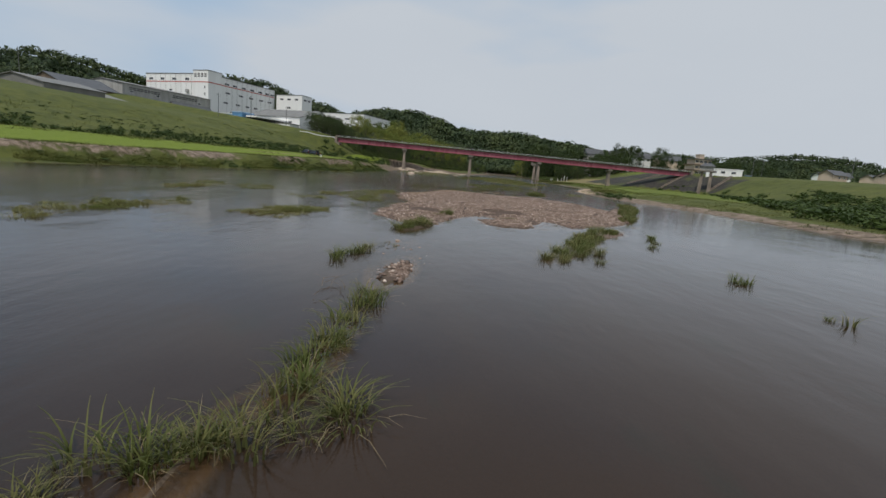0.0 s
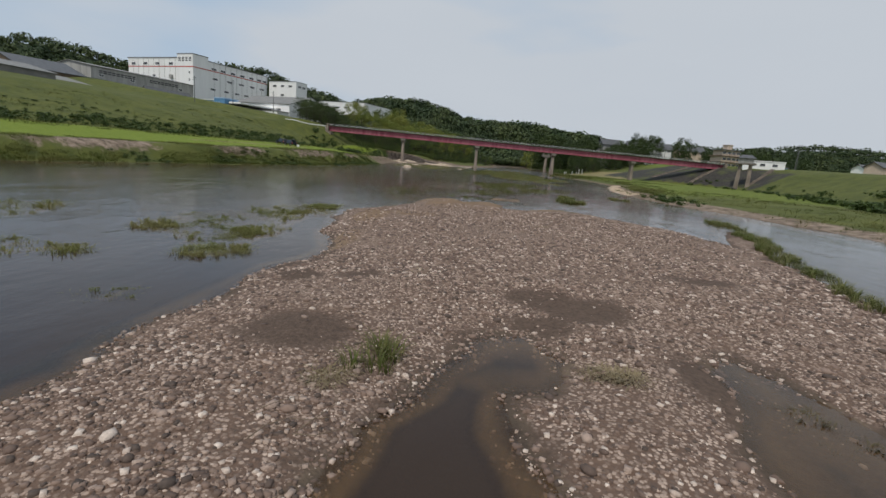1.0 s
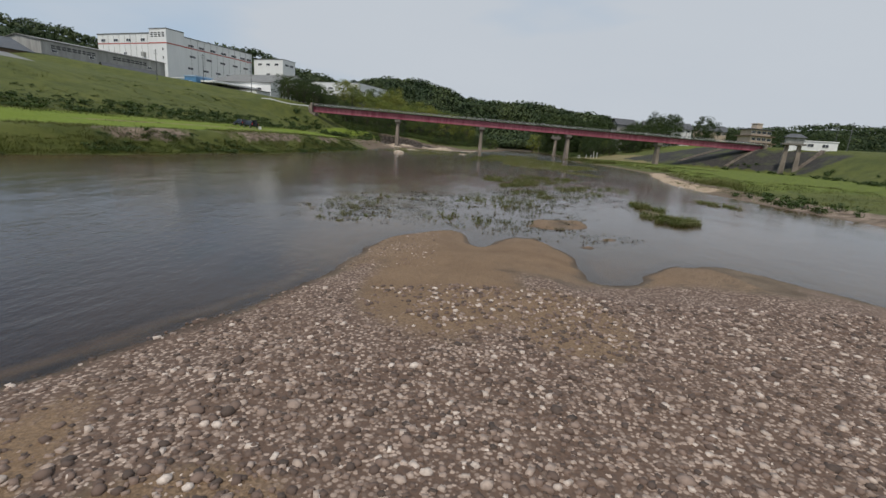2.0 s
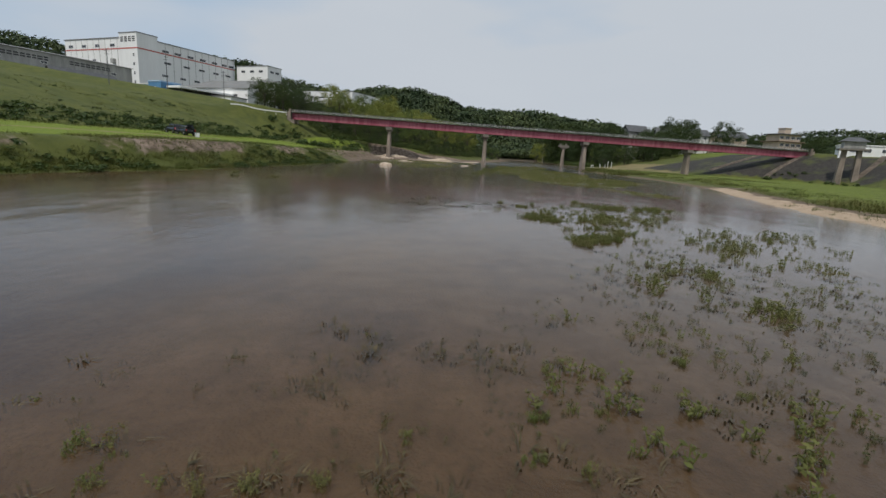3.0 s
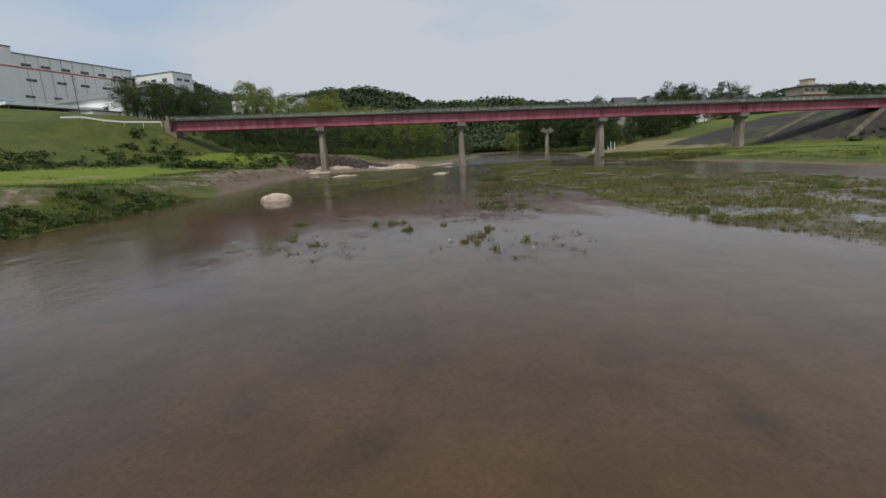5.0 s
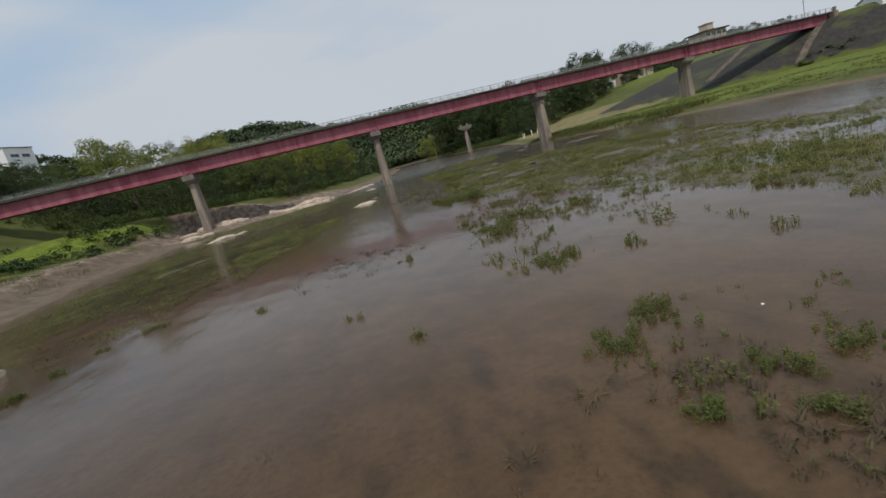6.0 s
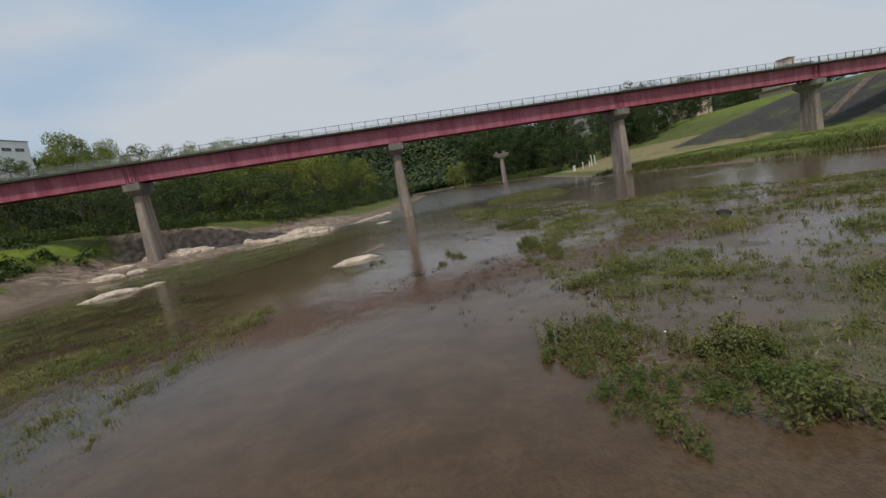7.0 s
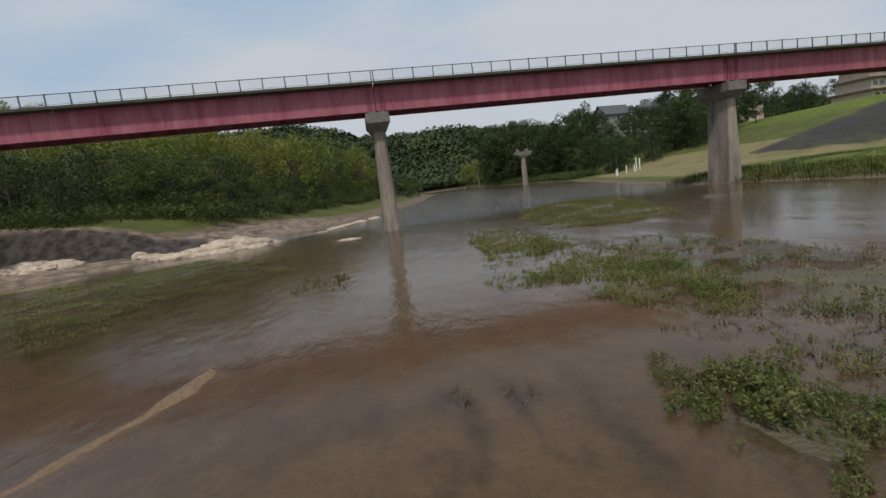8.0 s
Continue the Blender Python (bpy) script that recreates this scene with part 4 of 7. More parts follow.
    for i, u in enumerate(PIERS):
        x, y = BR_A.x + (BR_B.x - BR_A.x) * u / BR_LEN, BR_A.y + (BR_B.y - BR_A.y) * u / BR_LEN
        z0 = land_z(x, y) - 0.8
        top = soffit(u) - 0.22
        bm = bmesh.new()

        def outline(tx, ty, chamfer):
            return [(u - tx, -ty + chamfer), (u - tx + chamfer, -ty), (u + tx - chamfer, -ty), (u + tx, -ty + chamfer), (u + tx, ty - chamfer), (u + tx - chamfer, ty), (u - tx + chamfer, ty), (u - tx, ty - chamfer)]
        prism(bm, outline(0.80, 2.05, 0.26), z0, top - 1.25, outline(0.55, 1.60, 0.20))
        shaft = part("pier_shaft", bm, M_CONC, br, "brownish weathered concrete pier with water stains")
        bm = bmesh.new()
        prism(bm, outline(0.68, 1.60, 0.10), top - 1.75, top - 0.95, outline(1.15, 2.55, 0.12))
        prism(bm, outline(1.15, 2.55, 0.12), top - 0.95, top)
        part("pier_cap", bm, M_CONC_DARK, br, "stained hammerhead concrete pier cap")
        bm = bmesh.new()
        for yy in (-1.55, 1.55):
            for du in (-0.55, 0.55):
                box(bm, u + du - 0.22, u + du + 0.22, yy - 0.25, yy + 0.25, top - 0.002, top + 0.20, 0.02)
        part("bearing", bm, M_CONC_DARK, br)
    for u, s in ((0.0, -1), (BR_LEN, 1)):
        z = soffit(u)
        bm = bmesh.new()
        box(bm, min(u - s * 1.2, u + s * 1.6), max(u - s * 1.2, u + s * 1.6), -2.9, 2.9, z - 5.5, z - 0.2, 0.05)
        box(bm, min(u + s * 0.15, u + s * 1.6), max(u + s * 0.15, u + s * 1.6), -2.9, 2.9, z - 0.3, z + GIRDER + SLAB + 0.1, 0.05)
        for yy in (-2.65, 2.65):
            box(bm, min(u + s * 0.1, u + s * 0.8), max(u + s * 0.1, u + s * 0.8), yy - 0.3, yy + 0.3, z + GIRDER + SLAB, z + GIRDER + SLAB + 1.15, 0.04)
        part("abutment", bm, M_CONC, br, "pale concrete abutment with end posts")
    return br


def rail_bars(a, b, y, base):
    bm = bmesh.new()
    box(bm, a, b, y - 0.03, y + 0.03, base + 0.97, base + 1.03)
    box(bm, a, b, y - 0.02, y + 0.02, base + 0.12, base + 0.15)
    return bm


def rail_mesh(a, b, y, base, pitch):
    bm = bmesh.new()
    for z in (0.30, 0.46, 0.62, 0.78):
        box(bm, a, b, y - 0.008, y + 0.008, base + z, base + z + 0.016)
    n = int((b - a) / 0.25)
    for j in range(n):
        u = a + (j + 0.5) * (b - a) / n
        box(bm, u - 0.007, u + 0.007, y - 0.006, y + 0.006, base + 0.14, base + 0.98)
    return bm


POST = bm_mesh("post", box(box(bmesh.new(), -0.045, 0.045, -0.045, 0.045, -0.02, 1.06), -0.09, 0.09, -0.09, 0.09, -0.02, 0.03), M_RAIL)
bridge = build_bridge()


# ---------------------------------------------------------------- buildings
FU, FV = (0.924, -0.382), (0.382, 0.924)        # the works' two directions in plan
F_TURN = math.degrees(math.atan2(FU[1], FU[0]))


def window_mesh(w, h):
    bm = bmesh.new()
    box(bm, -w / 2, w / 2, -0.06, 0.03, -h / 2, h / 2)
    return bm_mesh("window", bm, M_GLASS)


def windows_on(parent, rows, w, h, face_turn):
    """rows: places (x, y, z) on a wall of a thing, in its own metres; face_turn: degrees by which the wall is turned"""
    me = window_mesh(w, h)
    fr = bmesh.new()
    t = 0.10
    box(fr, -w / 2 - t, w / 2 + t, -0.09, 0.02, h / 2, h / 2 + t)
    box(fr, -w / 2 - t, w / 2 + t, -0.12, 0.02, -h / 2 - t, -h / 2)
    for s in (-1, 1):
        box(fr, min(s * w / 2, s * (w / 2 + t)), max(s * w / 2, s * (w / 2 + t)), -0.09, 0.02, -h / 2, h / 2)
    box(fr, -0.03, 0.03, -0.08, 0.02, -h / 2, h / 2)
    fm = bm_mesh("window_frame", fr, M_WHITE)
    for x, y, z in rows:
        o = share("window", me, parent, pose(x, y, z, 0, 0, face_turn))
        share("window_frame", fm, o, Matrix.Identity(4))


def warehouse_main():
    """The tall white works: origin at its corner tower; x runs along the front to the left (negative), y along the side."""
    z0, z1 = 24.0, 57.0
    b = thing("warehouse", "tall white clad warehouse with a red band and corner tower", "building", at=pose(-181, 358.5, 0, 0, 0, F_TURN))
    bm = box(bmesh.new(), -68, 0, 0, 69, z0, z1)
    part("wall", bm, M_WHITE, b)
    bm = bmesh.new()
    box(bm, -68.3, 0.3, -0.3, 69.3, z1, z1 + 0.5)
    part("roof", bm, M_ROOF, b, "grey flat roof with a thin parapet")
    tower = part("tower", box(bmesh.new(), -15, 0.45, -0.45, 12, z0, z1 + 2.4), M_WHITE, b)
    part("parapet", box(bmesh.new(), -15.2, 0.65, -0.65, 12.2, z1 + 2.4, z1 + 2.9), M_ROOF, tower)
    bm = bmesh.new()
    box(bm, -68.05, -15, -0.06, 0.0, 50.8, 51.5)
    box(bm, 0.0, 0.06, 12, 69, 50.8, 51.5)
    box(bm, -15.05, 0.52, -0.52, -0.45, 50.8, 51.5)
    box(bm, 0.45, 0.52, -0.45, 12, 50.8, 51.5)
    part("band", bm, M_BAND, b, "narrow red painted band")
    for j in range(1, 10):
        x = -68 + j * 5.6
        part("downpipe", box(bmesh.new(), x - 0.1, x + 0.1, -0.1, 0.0, z0, z1), M_GREY_WALL, b)
    for j in range(1, 12):
        y = 12 + j * 5.1
        part("downpipe", box(bmesh.new(), 0.0, 0.1, y - 0.1, y + 0.1, z0, z1), M_GREY_WALL, b)
    windows_on(b, [(x, -0.05, 53.2) for x in (-62, -49, -36, -22)], 4.2, 1.6, 0)
    windows_on(b, [(x, -0.05, 45.0) for x in (-56, -40, -22)], 3.0, 1.2, 0)
    windows_on(b, [(x, -0.52, z) for x in (-3.0,) for z in (47.5, 42.5, 37.5, 32.5)], 1.2, 1.6, 0)
    windows_on(b, [(0.05, y, 52.6) for y in (17, 25, 34, 43, 52, 60, 66)], 4.2, 1.3, 90)
    windows_on(b, [(0.05, y, 46.0) for y in (18, 31, 42, 53, 63)], 4.4, 1.2, 90)
    windows_on(b, [(0.05, y, 38.5) for y in (16, 28, 38, 47, 57)], 4.0, 1.2, 90)
    windows_on(b, [(0.05, y, 31.5) for y in (22, 33, 45, 56)], 4.0, 1.4, 90)
    bm = box(bmesh.new(), -22.6, -20.0, -1.6, 0, 43.2, 45.6, 0.05)
    part("fan_housing", bm, M_GREY_WALL, b)
    # four painted marks on the tower
    sign = [((0.05, 0.05, 0.8, 0.22), (0.05, 0.40, 0.8, 0.22), (0.05, 0.75, 0.8, 0.22))] * 4
    for j, strokes in enumerate(sign):
        bm = bmesh.new()
        for x, z, w, h in strokes:
            x0 = -13.9 + j * 3.45
            box(bm, x0 + x * 2.8, x0 + (x + w) * 2.8, -0.52, -0.45, 54.6 + z * 3.0, 54.6 + (z + h) * 3.0)
        part("sign_mark", bm, M_SIGN, tower, "black painted sign mark")
    return b


def block(name, label, at, size, base, top, wall, roof, rows=(), win=(2.0, 1.2), turns=0):
    """A flat-roofed building with its origin at its front right corner: x to the left is negative, y goes back."""
    w, d = size
    b = thing(name, label, "building", at=at)
    part("wall", box(bmesh.new(), -w, 0, 0, d, base, top, 0.03), wall, b)
    part("roof", box(bmesh.new(), -w - 0.3, 0.3, -0.3, d + 0.3, top, top + 0.35, 0.03), roof, b)
    front = [(x, -0.02, z) for x, z, f in rows if f == 0]
    side = [(0.02, x, z) for x, z, f in rows if f == 1]
    if front:
        windows_on(b, front, *win, 0)
    if side:
        windows_on(b, side, *win, 90)
    return b


def gabled(name, label, at, size, base, eaves, ridge, wall, roof, along="x", rows=(), win=(2.0, 1.2), over=0.6):
    """A building with a pitched roof; along: which way its ridge runs."""
    w, d = size
    b = thing(name, label, "building", at=at)
    bm = bmesh.new()
    if along == "x":
        ends = [[(x, 0, base), (x, d, base), (x, d, eaves), (x, d / 2, ridge), (x, 0, eaves)] for x in (-w, 0)]
        slopes = [((0, eaves), (d / 2, ridge)), ((d, eaves), (d / 2, ridge))]
    else:
        ends = [[(-w, y, base), (0, y, base), (0, y, eaves), (-w / 2, y, ridge), (-w, y, eaves)] for y in (0, d)]
        slopes = [((0, eaves), (-w / 2, ridge)), ((-w, eaves), (-w / 2, ridge))]
    vs = [[bm.verts.new(p) for p in e] for e in ends]
    bm.faces.new(vs[0])
    bm.faces.new(vs[1][::-1])
    for i in range(5):
        bm.faces.new((vs[0][i], vs[1][i], vs[1][(i + 1) % 5], vs[0][(i + 1) % 5]))
    part("wall", bm, wall, b)
    bm = bmesh.new()
    for (p0, z0), (p1, z1) in slopes:
        k = over / math.hypot(p1 - p0, z1 - z0)
        q0, y0 = p0 - (p1 - p0) * k, z0 - (z1 - z0) * k
        lo, hi = (-w - over, over) if along == "x" else (-over, d + over)
        pts = []
        for t in (0.02, 0.27):
            for e in (lo, hi):
                for q, z in ((q0, y0), (p1, z1)):
                    pts.append(bm.verts.new((e, q, z + t) if along == "x" else (q, e, z + t)))
        a = pts
        for f in ((0, 1, 3, 2), (4, 6, 7, 5), (0, 4, 5, 1), (2, 3, 7, 6), (0, 2, 6, 4), (1, 5, 7, 3)):
            bm.faces.new([a[i] for i in f])
    part("roof", bm, roof, b)
    front = [(x, -0.02, z) for x, z, f in rows if f == 0]
    side = [(0.02, x, z) for x, z, f in rows if f == 1]
    if front:
        windows_on(b, front, *win, 0)
    if side:
        windows_on(b, side, *win, 90)
    return b


warehouse_main()
block("warehouse_annex", "white clad warehouse annex with a red band", pose(-126, 409, 0, 0, 0, F_TURN), (28, 13), 22, 53.5, M_WHITE, M_ROOF,
      [(-22, 50, 0), (-14, 50, 0), (-6, 50, 0), (-14, 43, 0), (4, 50, 1), (9, 50, 1)], (3.5, 1.4))
gabled("gabled_mill", "white walled mill hall with a grey pitched roof", pose(-95, 305, 0, 0, 0, F_TURN), (46, 40), 15, 27.3, 33.5, M_WHITE, M_ROOF, "x",
       [(-8, 24, 0), (-24, 24, 0), (-38, 24, 0), (8, 29, 1), (14, 30, 1), (20, 31, 1), (26, 30, 1), (32, 29, 1), (20, 27.5, 1)], (3.0, 1.2))
block("white_hall", "long low white hall with a flat roof", pose(-92, 522, 0, 0, 0, F_TURN), (58, 60), 22, 53.0, M_WHITE, M_ROOF,
      [(x, 47.5, 0) for x in (-46, -34, -22, -10)] + [(y, 45, 1) for y in (8, 22, 36, 50)], (6.0, 1.4))
gabled("grey_factory", "long grey slate-walled factory with black lettering", pose(-185, 270, 0, 0, 0, F_TURN), (36, 59), 18, 35.0, 37.6, M_GREY_WALL, M_ROOF, "y",
       [(y, 31.0, 1) for y in (5, 21, 50)], (2.2, 1.0))
def blue_office():
    """Origin at the front right corner, as in block()."""
    b = thing("site_office", "pale blue site office with a white ground floor", "building", at=pose(-123, 285, 0, 0, 0, F_TURN))
    part("wall", box(bmesh.new(), -28, -8, 0, 8, 15, 22.2, 0.03), M_WHITE, b)
    part("upper_wall", box(bmesh.new(), -28.1, -8, -0.1, 8.1, 22.2, 24.6, 0.03), M_BLUE, b, "pale blue clad upper wall")
    part("roof", box(bmesh.new(), -28.6, -8, -0.5, 8.5, 24.6, 24.95, 0.03), M_WHITE, b)
    part("stair_block", box(bmesh.new(), -8, 0, -0.6, 8.6, 15, 25.6, 0.03), M_BLUE_DEEP, b, "brighter blue clad end block")
    part("parapet", box(bmesh.new(), -8.2, 0.2, -0.8, 8.8, 25.6, 26.1, 0.03), M_BLUE, b)
    windows_on(b, [(-14, -0.12, 23.2), (-18, -0.12, 23.2)], 2.6, 1.5, 0)
    windows_on(b, [(-5, -0.63, 22.8), (-5, -0.63, 19.2)], 3.0, 1.4, 0)
    return b


def loading_canopy():
    b = thing("loading_canopy", "long white loading canopy on steel posts beside the office", "canopy", at=pose(-122.2, 284.6, 0, 0, 0, F_TURN))
    part("roof", box(bmesh.new(), 0.3, 8.5, 1.0, 32, 23.4, 24.3, 0.05), M_WHITE, b)
    part("back_wall", box(bmesh.new(), 0.3, 0.6, 1.0, 32, 14, 23.4), M_ROOF, b, "shaded grey wall under the canopy")
    for i in range(5):
        part("post", box(bmesh.new(), 8.0, 8.3, 1.6 + 7.4 * i, 1.9 + 7.4 * i, 13, 23.4), M_RAIL, b)
    return b


blue_office()
loading_canopy()
block("low_shed", "low white shed with a row of small windows", pose(-98, 294, 0, 0, 0, F_TURN + 4), (25, 10), 13, 22.0, M_WHITE, M_ROOF,
      [(-2.5 - 3.2 * i, 19.6, 0) for i in range(7)], (1.5, 1.2))
gabled("tiled_shed", "small shed with a dark tiled roof and beige gable", pose(-150, 262, 0, 0, 0, F_TURN), (7, 24), 14, 23.0, 26.5, M_BEIGE, M_ROOF_DARK, "y")
for px, py, w in ((-150, 176, 30), (-166, 214, 30)):
    gabled("curved_store", "grey corrugated store with a low roof", pose(px, py, 0, 0, 0, F_TURN + 8), (w, 24), 13, 22.0, 25.0, M_ROOF, M_ROOF, "y")
gabled("timber_hall", "dark weathered timber hall with lean-to roofs", pose(-190, 236, 0, 0, 0, F_TURN), (34, 26), 16, 28.0, 34.0, M_BROWN, M_ROOF_DARK, "y", [(-8, 24, 0), (-20, 24, 0)], (5, 2))

# across the river
def hotel():
    b = thing("hillside_hotel", "three-storey beige house with dark eaves and roof tower", "building", at=pose(193.5, 360, 0, 0, 0, 8))
    for i in range(3):
        z = 14.5 + i * 4.3
        s = i * 0.8
        part("storey", box(bmesh.new(), s, 17 - s, s, 13 - s, z, z + 3.5), M_BEIGE, b)
        part("eaves", box(bmesh.new(), -1.2 + s, 18.2 - s, -1.4 + s, 14.2 - s, z + 3.5, z + 4.1, 0.1), M_BROWN if i < 2 else M_ROOF_DARK, b, "dark projecting eaves")
        windows_on(b, [(x, s - 0.02, z + 1.9) for x in (3.0, 6.7, 10.4, 14.1)], 2.6, 1.6, 0)
    part("roof_tower", box(bmesh.new(), 6.5, 10.5, 4, 9, 27.0, 30.4, 0.1), M_BEIGE, b)
    part("tower_cap", box(bmesh.new(), 6.2, 10.8, 3.6, 9.4, 30.4, 30.8, 0.1), M_BEIGE, b)
    return b


hotel()
HOUSES = [(191, 431, 18, 10, 8, M_WHITE), (168, 436, 12, 9, -10, M_GREY_WALL), (219, 431, 22, 10, 4, M_BEIGE), (146, 432, 15, 9, 12, M_GREY_WALL)]
for hx, hy, w, d, turn, mat in HOUSES:
    g = land_z(hx, hy) - 1.0
    gabled("house", "two-storey house with a dark tiled hip roof", pose(hx, hy, 0, 0, 0, turn), (w, d), g, 28.0, 32.0, mat, M_ROOF_DARK, "x",
           [(-3, 26.0, 0), (-8, 26.0, 0)], (2.2, 1.3), 1.2)

block("roadside_hall", "low white roadside hall on the levee", pose(161, 249, 0, 0, 0, -30), (17, 8), 11.0, 15.6, M_WHITE, M_WHITE, [(-4, 14.0, 0), (-9, 14.0, 0), (-13, 14.0, 0)], (2.0, 1.2))
block("blue_shed", "small shed with bright blue sheet walls", pose(212, 318, 0, 0, 0, -25), (4, 4), 12.5, 16.0, M_BLUE_DEEP, M_ROOF)
for hx, hy, w, turn in ((262, 300, 14, 20), (284, 322, 13, -8), (302, 300, 15, 5), (322, 338, 13, 25), (300, 352, 14, 12), (340, 312, 15, -12), (352, 352, 13, 8), (330, 280, 13, 16), (372, 330, 15, 2), (275, 270, 12, 10)):
    g = land_z(hx, hy)
    gabled("house", "small house with a grey tiled roof in the village", pose(hx, hy, 0, 0, 0, turn), (w, 9), g - 1.0, g + 4.2, g + 7.0, M_BEIGE if hx % 4 else M_WHITE, M_ROOF_DARK, "x", [(-3, g + 2.6, 0), (-8, g + 2.6, 0)], (2.0, 1.2), 0.9)


def sign_bars():
    """Black lettering along the grey factory's side, too small to read."""
    f = next(o for o in scene.objects if o.name == "grey_factory")
    rng = random.Random(3)
    y = 4.0
    for group in ((4.0, 9), (31.0, 8)):
        y = group[0]
        for _ in range(group[1]):
            w = rng.uniform(1.4, 2.0)
            bm = bmesh.new()
            box(bm, 0.0, 0.06, y, y + w, 32.85, 33.45)
            box(bm, 0.0, 0.06, y, y + w, 31.9, 32.5)
            part("sign_bar", bm, M_SIGN, f)
            y += w + 0.5


sign_bars()


# ---------------------------------------------------------------- planting
rs = np.random.RandomState(11)
M_REED = leafy("reed_blades", (0.112, 0.135, 0.030), (0.205, 0.185, 0.072), (0.050, 0.075, 0.016), 0.8, 0.35)
M_STRAW = leafy("dead_straw", (0.24, 0.19, 0.105), (0.15, 0.115, 0.062), (0.32, 0.265, 0.165), 0.8, 0.15)
M_LEAF = leafy("water_pepper_leaves", (0.105, 0.148, 0.032), (0.205, 0.188, 0.072), (0.068, 0.082, 0.026), 0.5, 0.35)
M_HERB = leafy("pondweed_leaves", (0.120, 0.140, 0.036), (0.185, 0.180, 0.060), (0.070, 0.080, 0.026), 0.4, 0.3)
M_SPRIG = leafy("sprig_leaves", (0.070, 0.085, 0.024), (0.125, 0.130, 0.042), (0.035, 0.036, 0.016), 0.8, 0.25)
M_MAT = leafy("marsh_grass", (0.160, 0.196, 0.046), (0.275, 0.250, 0.095), (0.085, 0.090, 0.032), 0.25, 0.35)
M_DARKMAT = leafy("rotting_weed", (0.075, 0.066, 0.030), (0.135, 0.108, 0.056), (0.040, 0.036, 0.02), 0.5, 0.1)
M_BANKGRASS = leafy("bank_grass", (0.085, 0.115, 0.020), (0.165, 0.150, 0.046), (0.050, 0.066, 0.014), 0.16)
M_BUSH = leafy("bank_bushes", (0.042, 0.072, 0.016), (0.075, 0.110, 0.024), (0.028, 0.046, 0.012), 0.15)
M_THICKET = leafy("thicket_leaves", (0.055, 0.088, 0.020), (0.105, 0.135, 0.030), (0.030, 0.048, 0.013), 0.12)
M_BAMBOO = leafy("bamboo_foliage", (0.165, 0.200, 0.034), (0.270, 0.265, 0.052), (0.080, 0.105, 0.022), 0.06, 0.25)
M_TREE = leafy("broad_tree_foliage", (0.032, 0.056, 0.013), (0.062, 0.088, 0.020), (0.018, 0.030, 0.009), 0.06, 0.15)
M_FAR = leafy("far_wood_foliage", (0.030, 0.054, 0.019), (0.082, 0.106, 0.034), (0.020, 0.034, 0.014), 0.035, 0.1)
M_BARK = simple("bark", (0.035, 0.029, 0.023), (0.075, 0.063, 0.05), 2.0, 0.9, 12.0, 0.02)
M_CULM = simple("bamboo_culm", (0.20, 0.20, 0.12), (0.34, 0.32, 0.22), 1.0, 0.6, 6.0, 0.0)


def blades(n, height, spread, width, lean=0.5, seg=3):
    """A tuft of n bent, tapering blades: points and four-cornered faces."""
    a = rs.uniform(0, 2 * np.pi, n)
    r = spread * np.sqrt(rs.uniform(0, 1, n))
    hgt = height * rs.uniform(0.55, 1.1, n)
    out = lean * hgt * rs.uniform(0.3, 1.3, n)
    dirs = a + rs.normal(0, 0.5, n)
    root = np.stack([r * np.cos(a), r * np.sin(a)], -1)
    side = np.stack([-np.sin(dirs), np.cos(dirs)], -1)
    fwd = np.stack([np.cos(dirs), np.sin(dirs)], -1)
    pts = []
    for s in range(seg + 1):
        t = s / seg
        droop = hgt * (t - 0.35 * lean * t ** 3)
        c = root + fwd * (out * t ** 1.8)[:, None]
        w = width * (1 - 0.88 * t) * 0.5
        for sg in (-1, 1):
            pts.append(np.concatenate([c + side * w * sg, (droop - (0.05 if s == 0 else 0))[:, None]], 1))
    v = np.stack(pts, 1).reshape(-1, 3)
    k = 2 * (seg + 1)
    f = np.array([[2 * s, 2 * s + 1, 2 * s + 3, 2 * s + 2] for s in range(seg)])
    return v, (f[None] + (np.arange(n) * k)[:, None, None]).reshape(-1, 4)


def leaves(n, centre, radius, size, squash=0.6, droop=0.35, shell=0.5, toss=0.6):
    """A clump of n leaf blades, four-cornered, about a centre."""
    d = rs.normal(0, 1, (n, 3))
    d /= np.linalg.norm(d, axis=1)[:, None]
    rad = radius * (shell + (1 - shell) * rs.uniform(0, 1, n)) ** 1.0
    p = np.asarray(centre) + d * rad[:, None] * np.array([1, 1, squash])
    nrm = d + rs.normal(0, toss, (n, 3)) + np.array([0, 0, 0.5 if toss > 0.5 else 0.25])
    nrm /= np.linalg.norm(nrm, axis=1)[:, None]
    t = np.cross(nrm, rs.normal(0, 1, (n, 3)))
    t /= np.linalg.norm(t, axis=1)[:, None]
    b = np.cross(nrm, t)
    s = size * rs.uniform(0.6, 1.35, n)[:, None]
    tip = p + t * s
    tip[:, 2] -= droop * s[:, 0]
    v = np.stack([p - t * s, p + b * s * 0.45, tip, p - b * s * 0.45], 1).reshape(-1, 3)
    return v, np.arange(4 * n).reshape(-1, 4)


def join(*pieces):
    vs, fs, k = [], [], 0
    for v, f in pieces:
        vs.append(v)
        fs.append(f + k)
        k += len(v)
    return np.concatenate(vs), np.concatenate(fs)


